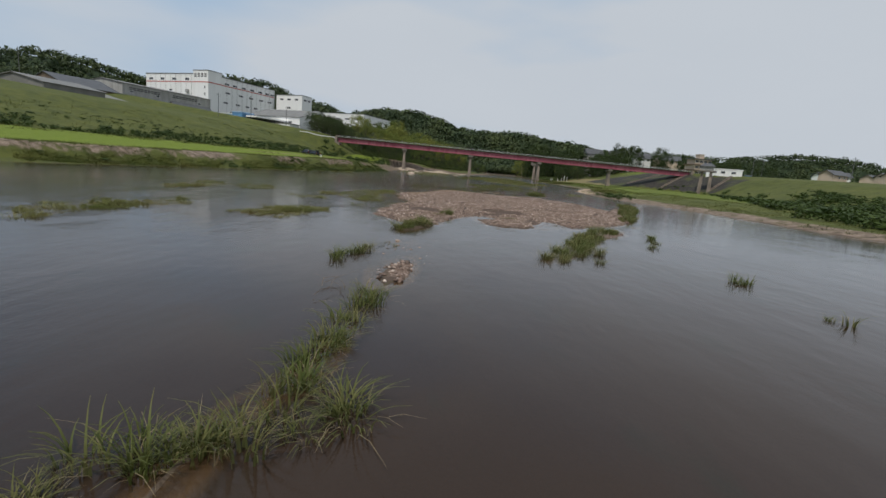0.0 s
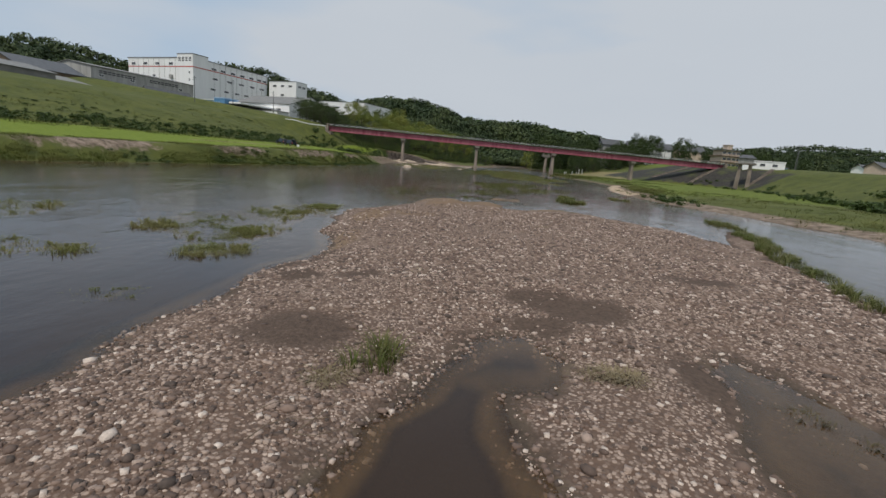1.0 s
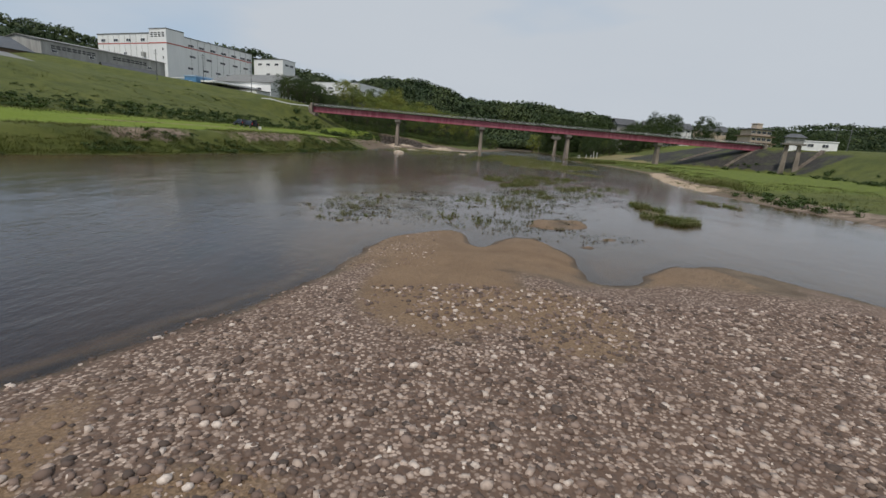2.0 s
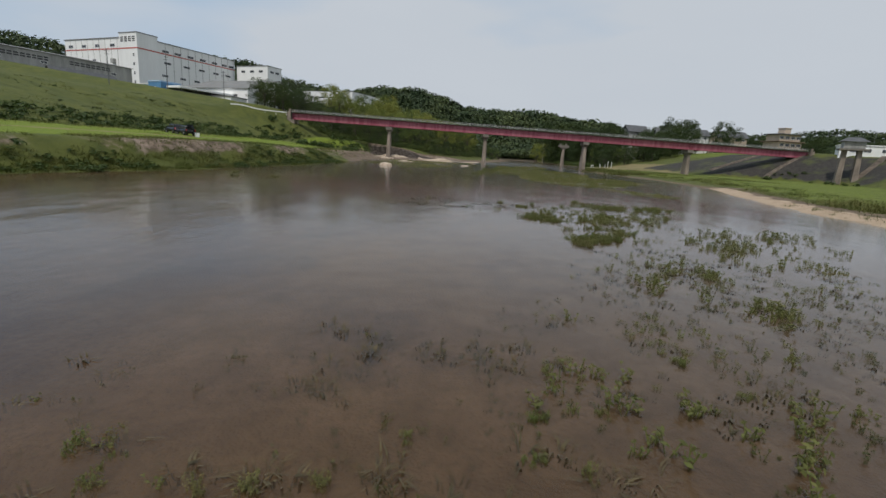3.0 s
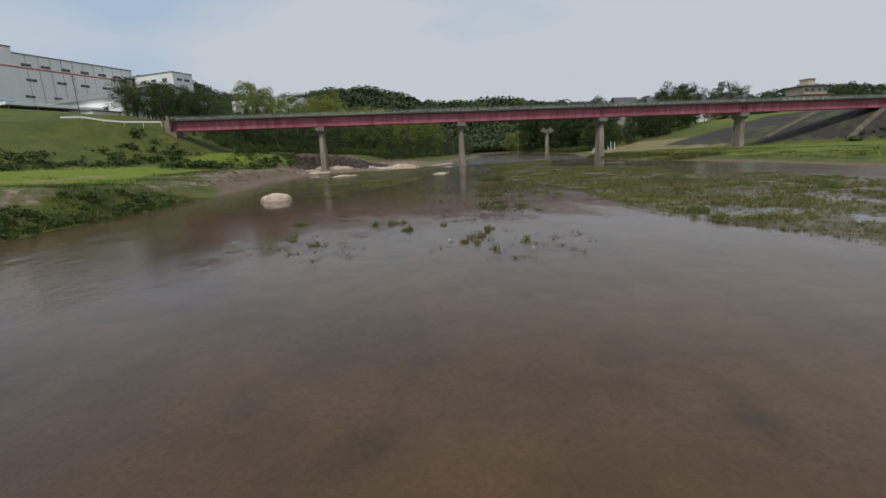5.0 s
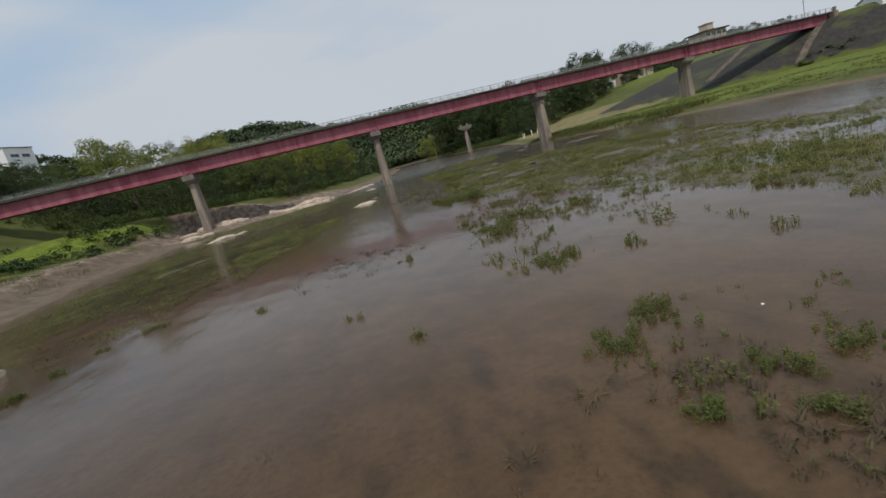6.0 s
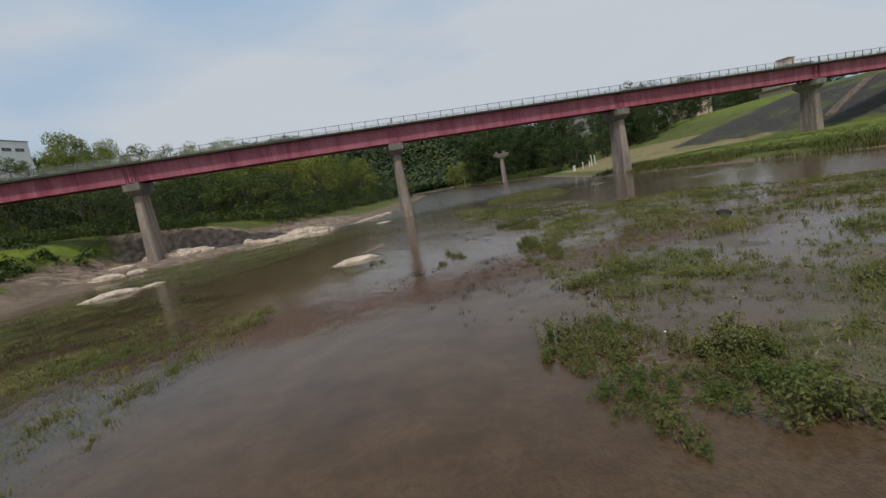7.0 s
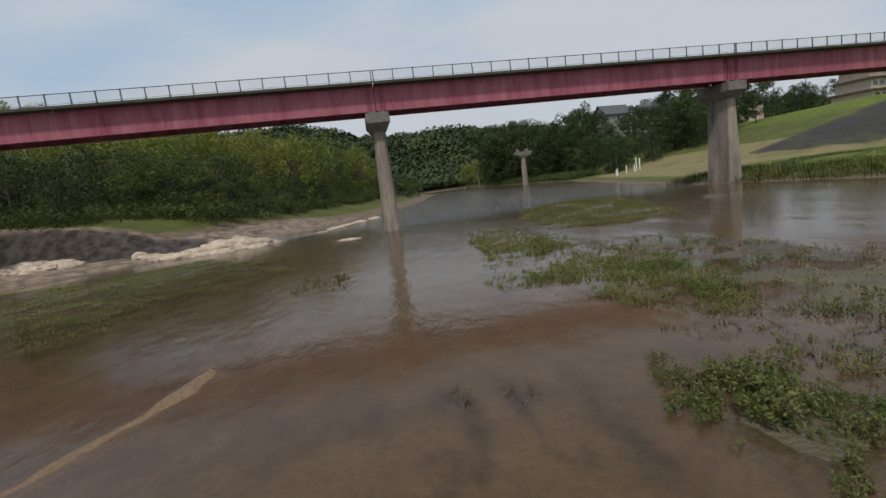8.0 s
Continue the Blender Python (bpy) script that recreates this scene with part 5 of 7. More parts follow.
def herb(height, stems):
    """A small upright water plant: a few leafy stems."""
    out = []
    for _ in range(stems):
        a, r = rs.uniform(0, 6.28), rs.uniform(0.0, 0.5) * height
        base = np.array([r * math.cos(a), r * math.sin(a), 0])
        top = base + np.array([rs.normal(0, 0.2), rs.normal(0, 0.2), rs.uniform(0.6, 1.0)]) * height
        for t in (0.45, 0.95):
            out.append(leaves(4, base + (top - base) * t, 0.17 * height, 0.13 * height, 0.5, 0.1))
        w = 0.012 * height + 0.004
        out.append((np.array([base - [w, 0, 0.06], base + [w, 0, -0.06], top + [w, 0, 0], top - [w, 0, 0]]), np.array([[0, 1, 2, 3]])))
    return join(*out)


def scatter(name, variants, places, mat, label, category, parent=None):
    """Many alike plants in one mesh. places: x, y, z, turn, size, and optionally height."""
    vs, fs, k = [], [], 0
    which = rs.randint(0, len(variants), len(places))
    for i, (bv, bf) in enumerate(variants):
        pl = places[which == i]
        if not len(pl):
            continue
        c, s = np.cos(pl[:, 3]), np.sin(pl[:, 3])
        sc = pl[:, 4]
        hz = pl[:, 5] if pl.shape[1] > 5 else sc
        x = (bv[None, :, 0] * c[:, None] - bv[None, :, 1] * s[:, None]) * sc[:, None] + pl[:, 0][:, None]
        y = (bv[None, :, 0] * s[:, None] + bv[None, :, 1] * c[:, None]) * sc[:, None] + pl[:, 1][:, None]
        z = bv[None, :, 2] * hz[:, None] + pl[:, 2][:, None]
        vs.append(np.stack([x, y, z], -1).reshape(-1, 3))
        fs.append((bf[None] + (np.arange(len(pl)) * len(bv))[:, None, None] + k).reshape(-1, bf.shape[1]))
        k += len(pl) * len(bv)
    me = mesh_from(name, np.concatenate(vs), np.concatenate(fs), mat)
    ob = new(name, me)
    if parent:
        ob.parent = parent
    return tagged(ob, label, category, kind="stuff")


def ellipse_points(cx, cy, rx, ry, turn, per_m2, gap=0.0, gap_scale=1.3, seed=0):
    n = max(1, int(math.pi * rx * ry * per_m2 / max(0.15, 1 - gap)))
    r, a = np.sqrt(rs.uniform(0, 1, n)), rs.uniform(0, 2 * np.pi, n)
    u, v = rx * r * np.cos(a), ry * r * np.sin(a)
    t = radians(turn)
    x, y = cx + u * math.cos(t) - v * math.sin(t), cy + u * math.sin(t) + v * math.cos(t)
    if gap:
        keep = fbm(x, y, gap_scale, 40 + seed, 3) * 0.5 + 0.5 + rs.uniform(-0.13, 0.13, n) > 0.28 + 0.44 * gap * (0.5 + 0.5 * r)
        x, y = x[keep], y[keep]
    return x, y


def place(x, y, size, jitter=0.35, on_bed=False, tall=None, sink=0.0, core=False):
    if core:
        size = size * (0.6 + 0.7 * step(-0.15, 0.55, fbm(x, y, 2.2, 90, 2)))
    h = land(x, y)[0]
    z = np.where(h > 0.0, h, np.maximum(h, -0.12) if on_bed else np.maximum(h, -0.05)) - sink
    n = len(x)
    s = size * (1 + jitter * rs.uniform(-1, 1, n))
    cols = [x, y, z, rs.uniform(0, 6.283, n), s]
    if tall is not None:
        cols.append(s * tall)
    return np.stack(cols, -1)


def gather(rows, size, scale=1.3, thin=1.0, **kw):
    pts = [ellipse_points(*r[:5], r[5] * thin, r[6] if len(r) > 6 else 0.0, scale) for r in rows]
    return place(np.concatenate([p[0] for p in pts]), np.concatenate([p[1] for p in pts]), size, **kw)


def within(kind, share=1.0, gap_more=0.0, scale=1.5):
    """Places inside all the patches of a kind, thinned by their gaps."""
    xs, ys = [], []
    for kd, p, dense, gap, (x0, x1, y0, y1) in PATCHES:
        if kd != kind:
            continue
        n = int((x1 - x0) * (y1 - y0) * dense * share)
        x, y = rs.uniform(x0, x1, n), rs.uniform(y0, y1, n)
        d = inset(x, y, p) + 0.3 * fbm(x, y, 1.4, 44, 2)
        v = fbm(x, y, scale, 41, 3) * 0.5 + 0.5 + rs.uniform(-0.10, 0.10, n)
        keep = (d > 0) & (v > 0.24 + 0.42 * min(1.0, gap + gap_more) * (1.15 - 0.3 * step(0, 1.5, d)))
        xs.append(x[keep])
        ys.append(y[keep])
    return np.concatenate(xs), np.concatenate(ys)


REED_SPOTS = [  # x, y, rx, ry, turn, tufts per square metre
    (-3.3, 2.4, 0.4, 0.3, 10, 9), (-2.9, 2.8, 0.5, 0.35, 10, 8), (-2.4, 3.3, 0.5, 0.35, 15, 8), (-1.8, 3.1, 0.45, 0.4, 15, 9), (-1.2, 3.9, 0.6, 0.4, 20, 7), (-0.55, 4.4, 0.35, 0.4, 20, 9), (-1.6, 4.9, 0.5, 0.4, 10, 8),
    (-1.5, 5.8, 0.25, 0.5, 0, 9), (-1.4, 6.9, 0.42, 0.6, 10, 9), (-1.3, 8.2, 0.3, 0.6, 0, 8), (-1.15, 9.5, 0.3, 0.7, -12, 8), (-0.95, 10.9, 0.28, 0.6, -12, 7)]
REED_SPOTS += [
    (-1.4, 24.6, 0.6, 1.0, -12, 7), (-0.6, 26.6, 0.6, 1.4, -12, 7), (1.1, 33.6, 0.6, 0.7, 0, 5), (-3.1, 15.0, 0.3, 0.35, 0, 9), (-2.5, 17.2, 0.35, 0.3, 20, 6), (-2.3, 16.6, 0.2, 0.6, -50, 6), (-1.2, 18.4, 0.3, 0.2, 20, 4), (-2.9, 16.0, 0.3, 0.8, -35, 8)]
REED_SPOTS += [
    (6.2, 18.8, 0.7, 0.8, -30, 7), (7.2, 20.6, 0.8, 0.8, -32, 7), (8.2, 22.4, 0.7, 0.8, -32, 6), (8.9, 24.4, 0.8, 1.3, -30, 7), (10.4, 27.2, 0.9, 1.6, -30, 7), (12.4, 30.8, 0.9, 1.6, -38, 6),
    (13.3, 24.8, 0.3, 0.4, 0, 9), (13.2, 16.8, 0.4, 0.4, 0, 8), (13.2, 11.8, 0.3, 0.35, 0, 9), (15.3, 29.2, 0.4, 0.4, 0, 7), (14.6, 27.3, 0.4, 0.3, 0, 7), (8.7, 20.9, 0.3, 0.35, 0, 9), (8.0, 18.6, 0.22, 0.3, 0, 10)]
REED_SPOTS += [
    (19.0, 43.0, 0.8, 2.4, -30, 4), (21.2, 47.6, 0.8, 2.2, -25, 4), (23.0, 53, 1.0, 4.0, -25, 4), (26, 60, 1.1, 5.0, -20, 4), (29.5, 70, 1.2, 4.0, -10, 4), (19.0, 90.5, 0.9, 3.0, 0, 6), (17.0, 84.6, 0.7, 1.2, -20, 8), (18.0, 82.8, 1.8, 1.3, 40, 9), (29, 98, 1.2, 3, 10, 3)]
tufts = [blades(30, 0.44, 0.20, 0.026, 0.95, 4), blades(30, 0.38, 0.26, 0.026, 1.2, 4), blades(22, 0.54, 0.16, 0.026, 0.8, 4)]
reeds = gather(REED_SPOTS, 1.0, 1.0, 1.3, jitter=0.5)
scatter("reeds", tufts, reeds, M_REED, "green and yellowing reeds bent over shallow water", "reeds")
scatter("dead_reeds", [blades(10, 0.4, 0.3, 0.014, 1.1), blades(9, 0.35, 0.35, 0.014, 1.5)], reeds[::2] + np.array([0.05, 0.05, -0.02, 1.0, 0.0]), M_STRAW, "pale dead reed stalks lying among the reeds", "reeds")


def tuft_herb(height, stems, spread, leaf):
    """A dense clump of small-leaved upright stems."""
    out = []
    for _ in range(stems):
        a, r = rs.uniform(0, 6.28), spread * math.sqrt(rs.uniform(0, 1))
        base = np.array([r * math.cos(a), r * math.sin(a), 0])
        top = base + np.array([rs.normal(0, 0.25), rs.normal(0, 0.25), rs.uniform(0.6, 1.1)]) * height
        for t in (0.3, 0.55, 0.8, 1.0):
            out.append(leaves(6, base + (top - base) * t, 0.06, leaf, 0.7, 0.25))
        out.append((np.array([base - [0.006, 0, 0.06], base + [0.006, 0, -0.06], top + [0.004, 0, 0], top - [0.004, 0, 0]]), np.array([[0, 1, 2, 3]])))
    return join(*out)


herbs = [herb(0.30, 4), herb(0.24, 5), herb(0.34, 4), herb(0.20, 5)]
SINGLE_HERBS = [  # x, y of plants that stand alone, with their reach
    (-0.7, 164.0, 0.35), (0.3, 164.1, 0.3), (1.2, 161.5, 0.45), (3.2, 162.6, 0.3), (1.0, 164.4, 0.3), (5.6, 160.6, 0.4), (4.6, 158.6, 0.4), (5.2, 159.8, 0.3), (4.1, 157.9, 0.2), (3.9, 157.2, 0.25), (4.4, 157.0, 0.22),
    (-5.4, 165.9, 0.5), (-4.8, 161.6, 0.3), (-4.6, 160.3, 0.3), (4.9, 155.5, 0.2), (-3.1, 158.6, 0.25), (6.5, 156.8, 0.2), (8.2, 172.2, 0.55), (6.4, 169.3, 0.4), (6.8, 171.5, 0.7), (8.1, 169.3, 0.3), (7.7, 168.7, 0.35)]
SINGLE_HERBS += [
    (7.8, 169.7, 0.25), (9.1, 169.5, 0.5), (10.7, 176.5, 0.35), (8.7, 177.1, 0.9), (-5.5, 185.2, 0.5), (-0.8, 182.4, 0.3), (-7.0, 184.0, 0.4), (-7.7, 182.4, 0.3), (-7.9, 180.8, 0.6), (2.5, 177.7, 0.2), (3.7, 174.9, 0.2),
    (9.2, 186.4, 0.35), (8.8, 187.6, 0.25), (9.0, 184.7, 0.4), (12.0, 217.2, 0.35), (11.9, 218.4, 0.3), (10.9, 215.4, 0.22), (14.0, 211.7, 0.2), (14.2, 210.9, 0.2), (15.3, 211.4, 0.25), (7.9, 220.8, 0.4), (12.1, 216.2, 0.25), (5.0, 183.3, 0.25)]
SINGLE_HERBS += [
    (-2.3, 85.4, 0.16), (-1.7, 85.1, 0.2), (-1.7, 84.7, 0.18), (-0.4, 84.7, 0.2), (0.1, 84.8, 0.2), (0.8, 85.0, 0.14), (1.7, 86.0, 0.14), (3.6, 86.6, 0.25), (4.6, 86.9, 0.25), (4.0, 85.5, 0.18), (3.4, 85.6, 0.2), (7.3, 87.7, 0.25), (6.8, 89.0, 0.25), (4.0, 88.3, 0.16),
    (8.3, 109.2, 0.9), (9.0, 108.8, 0.5), (13.0, 112.8, 0.7), (10.9, 110.7, 0.35), (11.6, 105.4, 0.7), (8.8, 105.5, 0.35), (10.7, 106.6, 0.4), (11.7, 106.4, 0.35), (15.1, 113.2, 0.5), (10.5, 102.9, 0.4)]
SINGLE_HERBS += [(9.0, 118.5, 0.3), (6.3, 117.9, 0.22), (7.9, 115.9, 0.7), (13.6, 122.6, 0.7), (0.6, 117.8, 0.25), (-16.8, 130.3, 0.6), (-15.7, 139.7, 0.4), (-20, 128, 0.5), (-22, 133, 0.6), (-13, 138.5, 0.4), (-1.6, 76.4, 0.4), (-2.6, 74.4, 0.35), (2.6, 77.6, 0.5), (-3.8, 74.9, 0.3)]
scatter("water_plants", herbs, place(*within("herb", 3.4, 0.05, 0.9), 0.8, jitter=0.5, core=True, tall=0.85), M_HERB, "small leafy green plants standing in shallow water", "water plants")
alone = np.concatenate([place(x + r * rs.normal(0, 0.45, n), y + r * rs.normal(0, 0.45, n), 0.8 if y > 100 else 0.5, jitter=0.45) for x, y, r in SINGLE_HERBS for n in [int(2 + 26 * r * r + 4 * r)]])
clump = [tuft_herb(0.26, 10, 0.20, 0.026), tuft_herb(0.34, 9, 0.18, 0.028), tuft_herb(0.20, 11, 0.24, 0.024)]
thick = place(*within("clump", 1.9), 1.05, jitter=0.5, core=True)
scatter("leafy_clumps", clump, np.concatenate([thick, alone * np.array([1, 1, 1, 1, 0.8])]), M_LEAF, "thick clumps of small bright green leaves in shallow water", "water plants")
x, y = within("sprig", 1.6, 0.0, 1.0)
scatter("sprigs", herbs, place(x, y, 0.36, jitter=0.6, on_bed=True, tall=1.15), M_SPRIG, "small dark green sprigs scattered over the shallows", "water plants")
x, y = within("clump", 1.6)
x2, y2 = within("mud", 1.0)
scatter("marsh_herbs", herbs, place(np.concatenate([x, x2]), np.concatenate([y, y2]), 0.7, jitter=0.5), M_HERB, "dull green leafy plants on wet mud", "water plants")

mats = [blades(13, 0.17, 0.34, 0.024, 1.3, 2), blades(12, 0.22, 0.30, 0.024, 1.0, 2), blades(14, 0.12, 0.38, 0.026, 1.8, 2)]
x, y = within("mat", 2.9, 0.0, 2.2)
x2, y2 = within("raft", 5.0, -0.2, 1.3)
scatter("marsh_grass", mats, place(np.concatenate([x, x2]), np.concatenate([y, y2]), np.concatenate([np.full(len(x), 1.0), np.full(len(x2), 1.0)]), jitter=0.45, core=True), M_MAT, "matted olive green grass on low marshy islands", "marsh grass")
x, y = within("mat", 0.75, 0.06, 2.2)
x2, y2 = within("raft", 1.2, -0.1, 1.3)
scatter("marsh_plants", clump, place(np.concatenate([x, x2]), np.concatenate([y, y2]), 0.72, jitter=0.5, core=True, tall=0.8), M_MAT, "low olive leafy plants matted over the marsh", "marsh plants")
x, y = within("mat", 0.30, 0.06, 1.1)
x2, y2 = within("mud", 0.8, -0.1, 1.1)
x, y = np.concatenate([x, x2]), np.concatenate([y, y2])
scatter("dead_marsh_grass", [blades(14, 0.10, 0.34, 0.022, 2.4, 2), blades(13, 0.14, 0.30, 0.022, 1.8, 2)], place(x, y, 1.0, jitter=0.5), M_STRAW, "straw-coloured dead grass strewn over the marsh", "dead grass")
x, y = within("mat", 0.26, 0.12, 1.6)
scatter("marsh_shoots", herbs, place(x, y, 0.75, jitter=0.4, core=True), M_LEAF, "fresh green shoots standing up from the marsh", "marsh grass")
x, y = within("weed", 2.0, -0.1, 2.0)
x4, y4 = within("wrack", 1.0, 0.0, 1.3)
x, y = np.concatenate([x, x4]), np.concatenate([y, y4])
x2, y2 = within("raft", 0.35, 0.0, 1.6)
x3, y3 = within("mud", 1.4, -0.3, 1.2)
scatter("rotting_weed", [blades(12, 0.14, 0.26, 0.03, 1.6, 1), blades(11, 0.11, 0.32, 0.03, 2.0, 1)], place(np.concatenate([x, x2, x3]), np.concatenate([y, y2, y3]), 1.0, jitter=0.5), M_DARKMAT, "brown rotting weed stranded in the shallows", "weed")
x, y = within("weed", 2.4, 0.0, 2.2)
x4, y4 = within("wrack", 1.2, 0.0, 1.7)
x, y = np.concatenate([x, x4]), np.concatenate([y, y4])
scatter("drowned_grass", mats, place(x, y, 1.0, jitter=0.5, tall=0.75), M_MAT, "olive grass half under the shallow water", "marsh grass")

DROWNED = [(2.0, 116.5, 3.4, 3.4, 0, 2.6, 0.75), (-1.0, 114.5, 2.5, 2.0, 0, 2.4, 0.75), (6.0, 117.5, 3.0, 2.6, 0, 1.6, 0.8), (4, 84, 9, 7, 0, 0.9, 0.8), (-1, 78, 6, 4, 0, 1.0, 0.8), (9, 75.0, 4, 2.0, 0, 1.6, 0.7), (14, 94, 8, 8, 0, 0.7, 0.8),
           (6, 157, 4, 3.5, 0, 1.6, 0.75), (-3, 158, 4, 4, 0, 1.0, 0.8), (6.5, 167, 4, 4, 0, 1.0, 0.8), (12, 207, 3, 5, 0, 0.8, 0.8), (13.5, 212.5, 2.5, 2.5, 0, 2.2, 0.7)]
DROWNED += [(-2.1, 18.3, 0.22, 1.5, -25, 9, 0.5), (-1.35, 20.7, 0.28, 0.9, -30, 9, 0.5), (-0.4, 22.6, 0.5, 0.3, 20, 5, 0.5), (-0.6, 25.6, 1.2, 0.4, 30, 5, 0.5), (6.4, 28.4, 2.2, 0.8, 20, 3.0, 0.6), (3.6, 26.6, 0.5, 0.3, 0, 5, 0.5), (9.6, 32.4, 1.0, 0.8, 30, 4, 0.5), (15.2, 227.9, 0.9, 0.7, 0, 5, 0.5), (15.5, 222.5, 2.0, 1.6, 0, 2.5, 0.6), (21, 227, 3, 3, 0, 2.5, 0.6), (8.5, 214, 2.5, 2.5, 0, 1.0, 0.8), (-1.0, 170, 3, 4, 0, 0.5, 0.8), (3, 186, 3, 4, 0, 0.7, 0.8)]
scatter("drowned_weed", [blades(14, 0.12, 0.18, 0.03, 1.5, 2), blades(13, 0.13, 0.13, 0.03, 1.2, 2)], gather(DROWNED, 1.0, 1.2, 1.2, jitter=0.6), M_DARKMAT, "dark brown weed lying in the shallow water", "weed")
scatter("dead_grass", [blades(26, 0.16, 0.20, 0.018, 1.8, 2), blades(24, 0.12, 0.24, 0.018, 2.4, 2)], gather([(5.9, 33.6, 0.5, 0.26, -15, 75), (0.5, 32.7, 0.42, 0.22, 30, 60), (1.0, 33.4, 0.4, 0.3, 0, 10), (1.5, 39.6, 0.35, 0.2, 0, 12), (16.5, 36.5, 1.6, 0.6, -40, 5), (8.2, 53.8, 0.9, 0.3, -20, 7)], 1.0), M_STRAW, "flattened heaps of pale dead grass on the gravel", "dead grass")

# banks: long grass in patches, bushes at the levee's foot
def bank_points(n, y0, y1, d0, d1, left=True):
    y = rs.uniform(y0, y1, n)
    d = rs.uniform(d0, d1, n)
    x = shore_left(y) - d if left else shore_right(y) + d
    return x, y


def bank_grass():
    pts = []
    for n, y0, y1, d0, d1, left, gap in ((9000, 50, 192, -0.3, 4.2, True, 0.30), (3000, 50, 190, 4.2, 10, True, 0.45), (1600, 60, 235, 40, 75, True, 0.48), (1500, 70, 235, 28, 42, True, 0.42), (1500, 170, 236, 4, 16, True, 0.5), (1500, 120, 245, 8, 24, True, 0.62), (1500, 236, 300, 12, 26, True, 0.5),
                                         (3400, 30, 135, 0.5, 34, False, 0.42), (2600, 118, 270, 4.0, 16, False, 0.36), (2200, 200, 280, 10, 32, False, 0.45), (900, 285, 360, 16, 30, True, 0.5)):
        x, y = bank_points(n, y0, y1, d0, d1, left)
        keep = fbm(x, y, 6.0, 50, 3) * 0.5 + 0.5 > gap
        pts.append((x[keep], y[keep]))
    x, y = np.concatenate([p[0] for p in pts]), np.concatenate([p[1] for p in pts])
    keep = land(x, y)[0] > 0.05
    x, y = x[keep], y[keep]
    return place(x, y, 1.0 + 0.5 * (x < shore_left(y) - 25), jitter=0.5)


scatter("bank_grass", [blades(11, 0.30, 0.55, 0.045, 1.1, 1), blades(11, 0.38, 0.50, 0.045, 0.9, 1), blades(12, 0.24, 0.65, 0.045, 1.3, 1)], bank_grass(), M_BANKGRASS, "long green grass along the river banks", "grass")


def tall_grass():
    x, y = bank_points(1500, 228, 280, 0.2, 11, False)
    x2, y2 = bank_points(700, 112, 200, 4.4, 10, False)
    k2 = fbm(x2, y2, 9, 66, 2) > 0.1
    x, y = np.concatenate([x, x2[k2]]), np.concatenate([y, y2[k2]])
    k = fbm(x, y, 5, 65, 2) > -0.45
    return place(x[k], y[k], 1.0, jitter=0.4)


scatter("tall_grass", [blades(13, 1.15, 0.6, 0.045, 0.8, 2), blades(12, 0.9, 0.7, 0.045, 1.2, 2)], tall_grass(), M_BANKGRASS, "tall rank green grass at the water's edge", "grass")


def bush_base(r, n, leaf):
    parts = [leaves(n // 4, (rs.normal(0, 0.35 * r), rs.normal(0, 0.35 * r), 0.45 * r + rs.uniform(-0.1, 0.2) * r), r * 0.62, leaf, 0.8, 0.2, 0.35) for _ in range(4)]
    return join(*parts)


bushes = [bush_base(1.0, 56, 0.20), bush_base(1.0, 52, 0.21), bush_base(1.0, 56, 0.20)]


def bush_places():
    rows = []
    y = rs.uniform(20, 232, 760)
    span = shore_left(y) - crest_left(y)
    foot = span * np.interp(y, [-300, 100, 170, 240, 270], [0.42, 0.45, 0.50, 0.60, 0.72])
    d = foot + rs.uniform(-3, 9, 760)
    x = shore_left(y) - d
    k = fbm(x, y, 14, 60, 3) > -0.18
    rows.append(place(x[k], y[k], 1.15, jitter=0.5, tall=0.75))
    y = rs.uniform(232, 285, 260)
    x = rs.uniform(-66, -32, 260)
    k = (fbm(x, y, 9, 61, 3) > -0.1)
    rows.append(place(x[k], y[k], 1.5, jitter=0.5, tall=0.85))
    y = rs.uniform(36, 150, 900)
    x = foot_right(y) - 14 + rs.uniform(-3, 30, 900) ** 1.0
    k = (fbm(x, y, 10, 62, 3) > -0.30 + 0.3 * step(85, 120, y)) & (x > shore_right(y) + 9)
    rows.append(place(x[k], y[k], 1.7, jitter=0.5, tall=0.7))
    y = rs.uniform(150, 268, 240)
    x = foot_right(y) + rs.uniform(-10, 6, 240)
    k = fbm(x, y, 9, 63, 3) > 0.05
    rows.append(place(x[k], y[k], 1.2, jitter=0.5, tall=0.8))
    y = rs.uniform(92, 112, 26)
    x = shore_right(y) + rs.uniform(0.4, 4.0, 26)
    rows.append(place(x, y, 0.9, jitter=0.4, tall=0.8))
    y = rs.uniform(40, 240, 300)
    span = shore_left(y) - crest_left(y)
    x = shore_left(y) - span * rs.choice([0.62, 0.70, 0.93], 300) + rs.normal(0, 1.2, 300)
    k = fbm(x, y, 18, 64, 3) > 0.05
    rows.append(place(x[k], y[k], 0.8, jitter=0.5, tall=0.5))
    y = rs.uniform(55, 192, 620)
    x = shore_left(y) - rs.uniform(0.2, 4.6, 620)
    k = fbm(x, y, 7, 67, 3) > -0.05
    rows.append(place(x[k], y[k], 0.62, jitter=0.5, tall=0.7))
    return np.concatenate(rows)


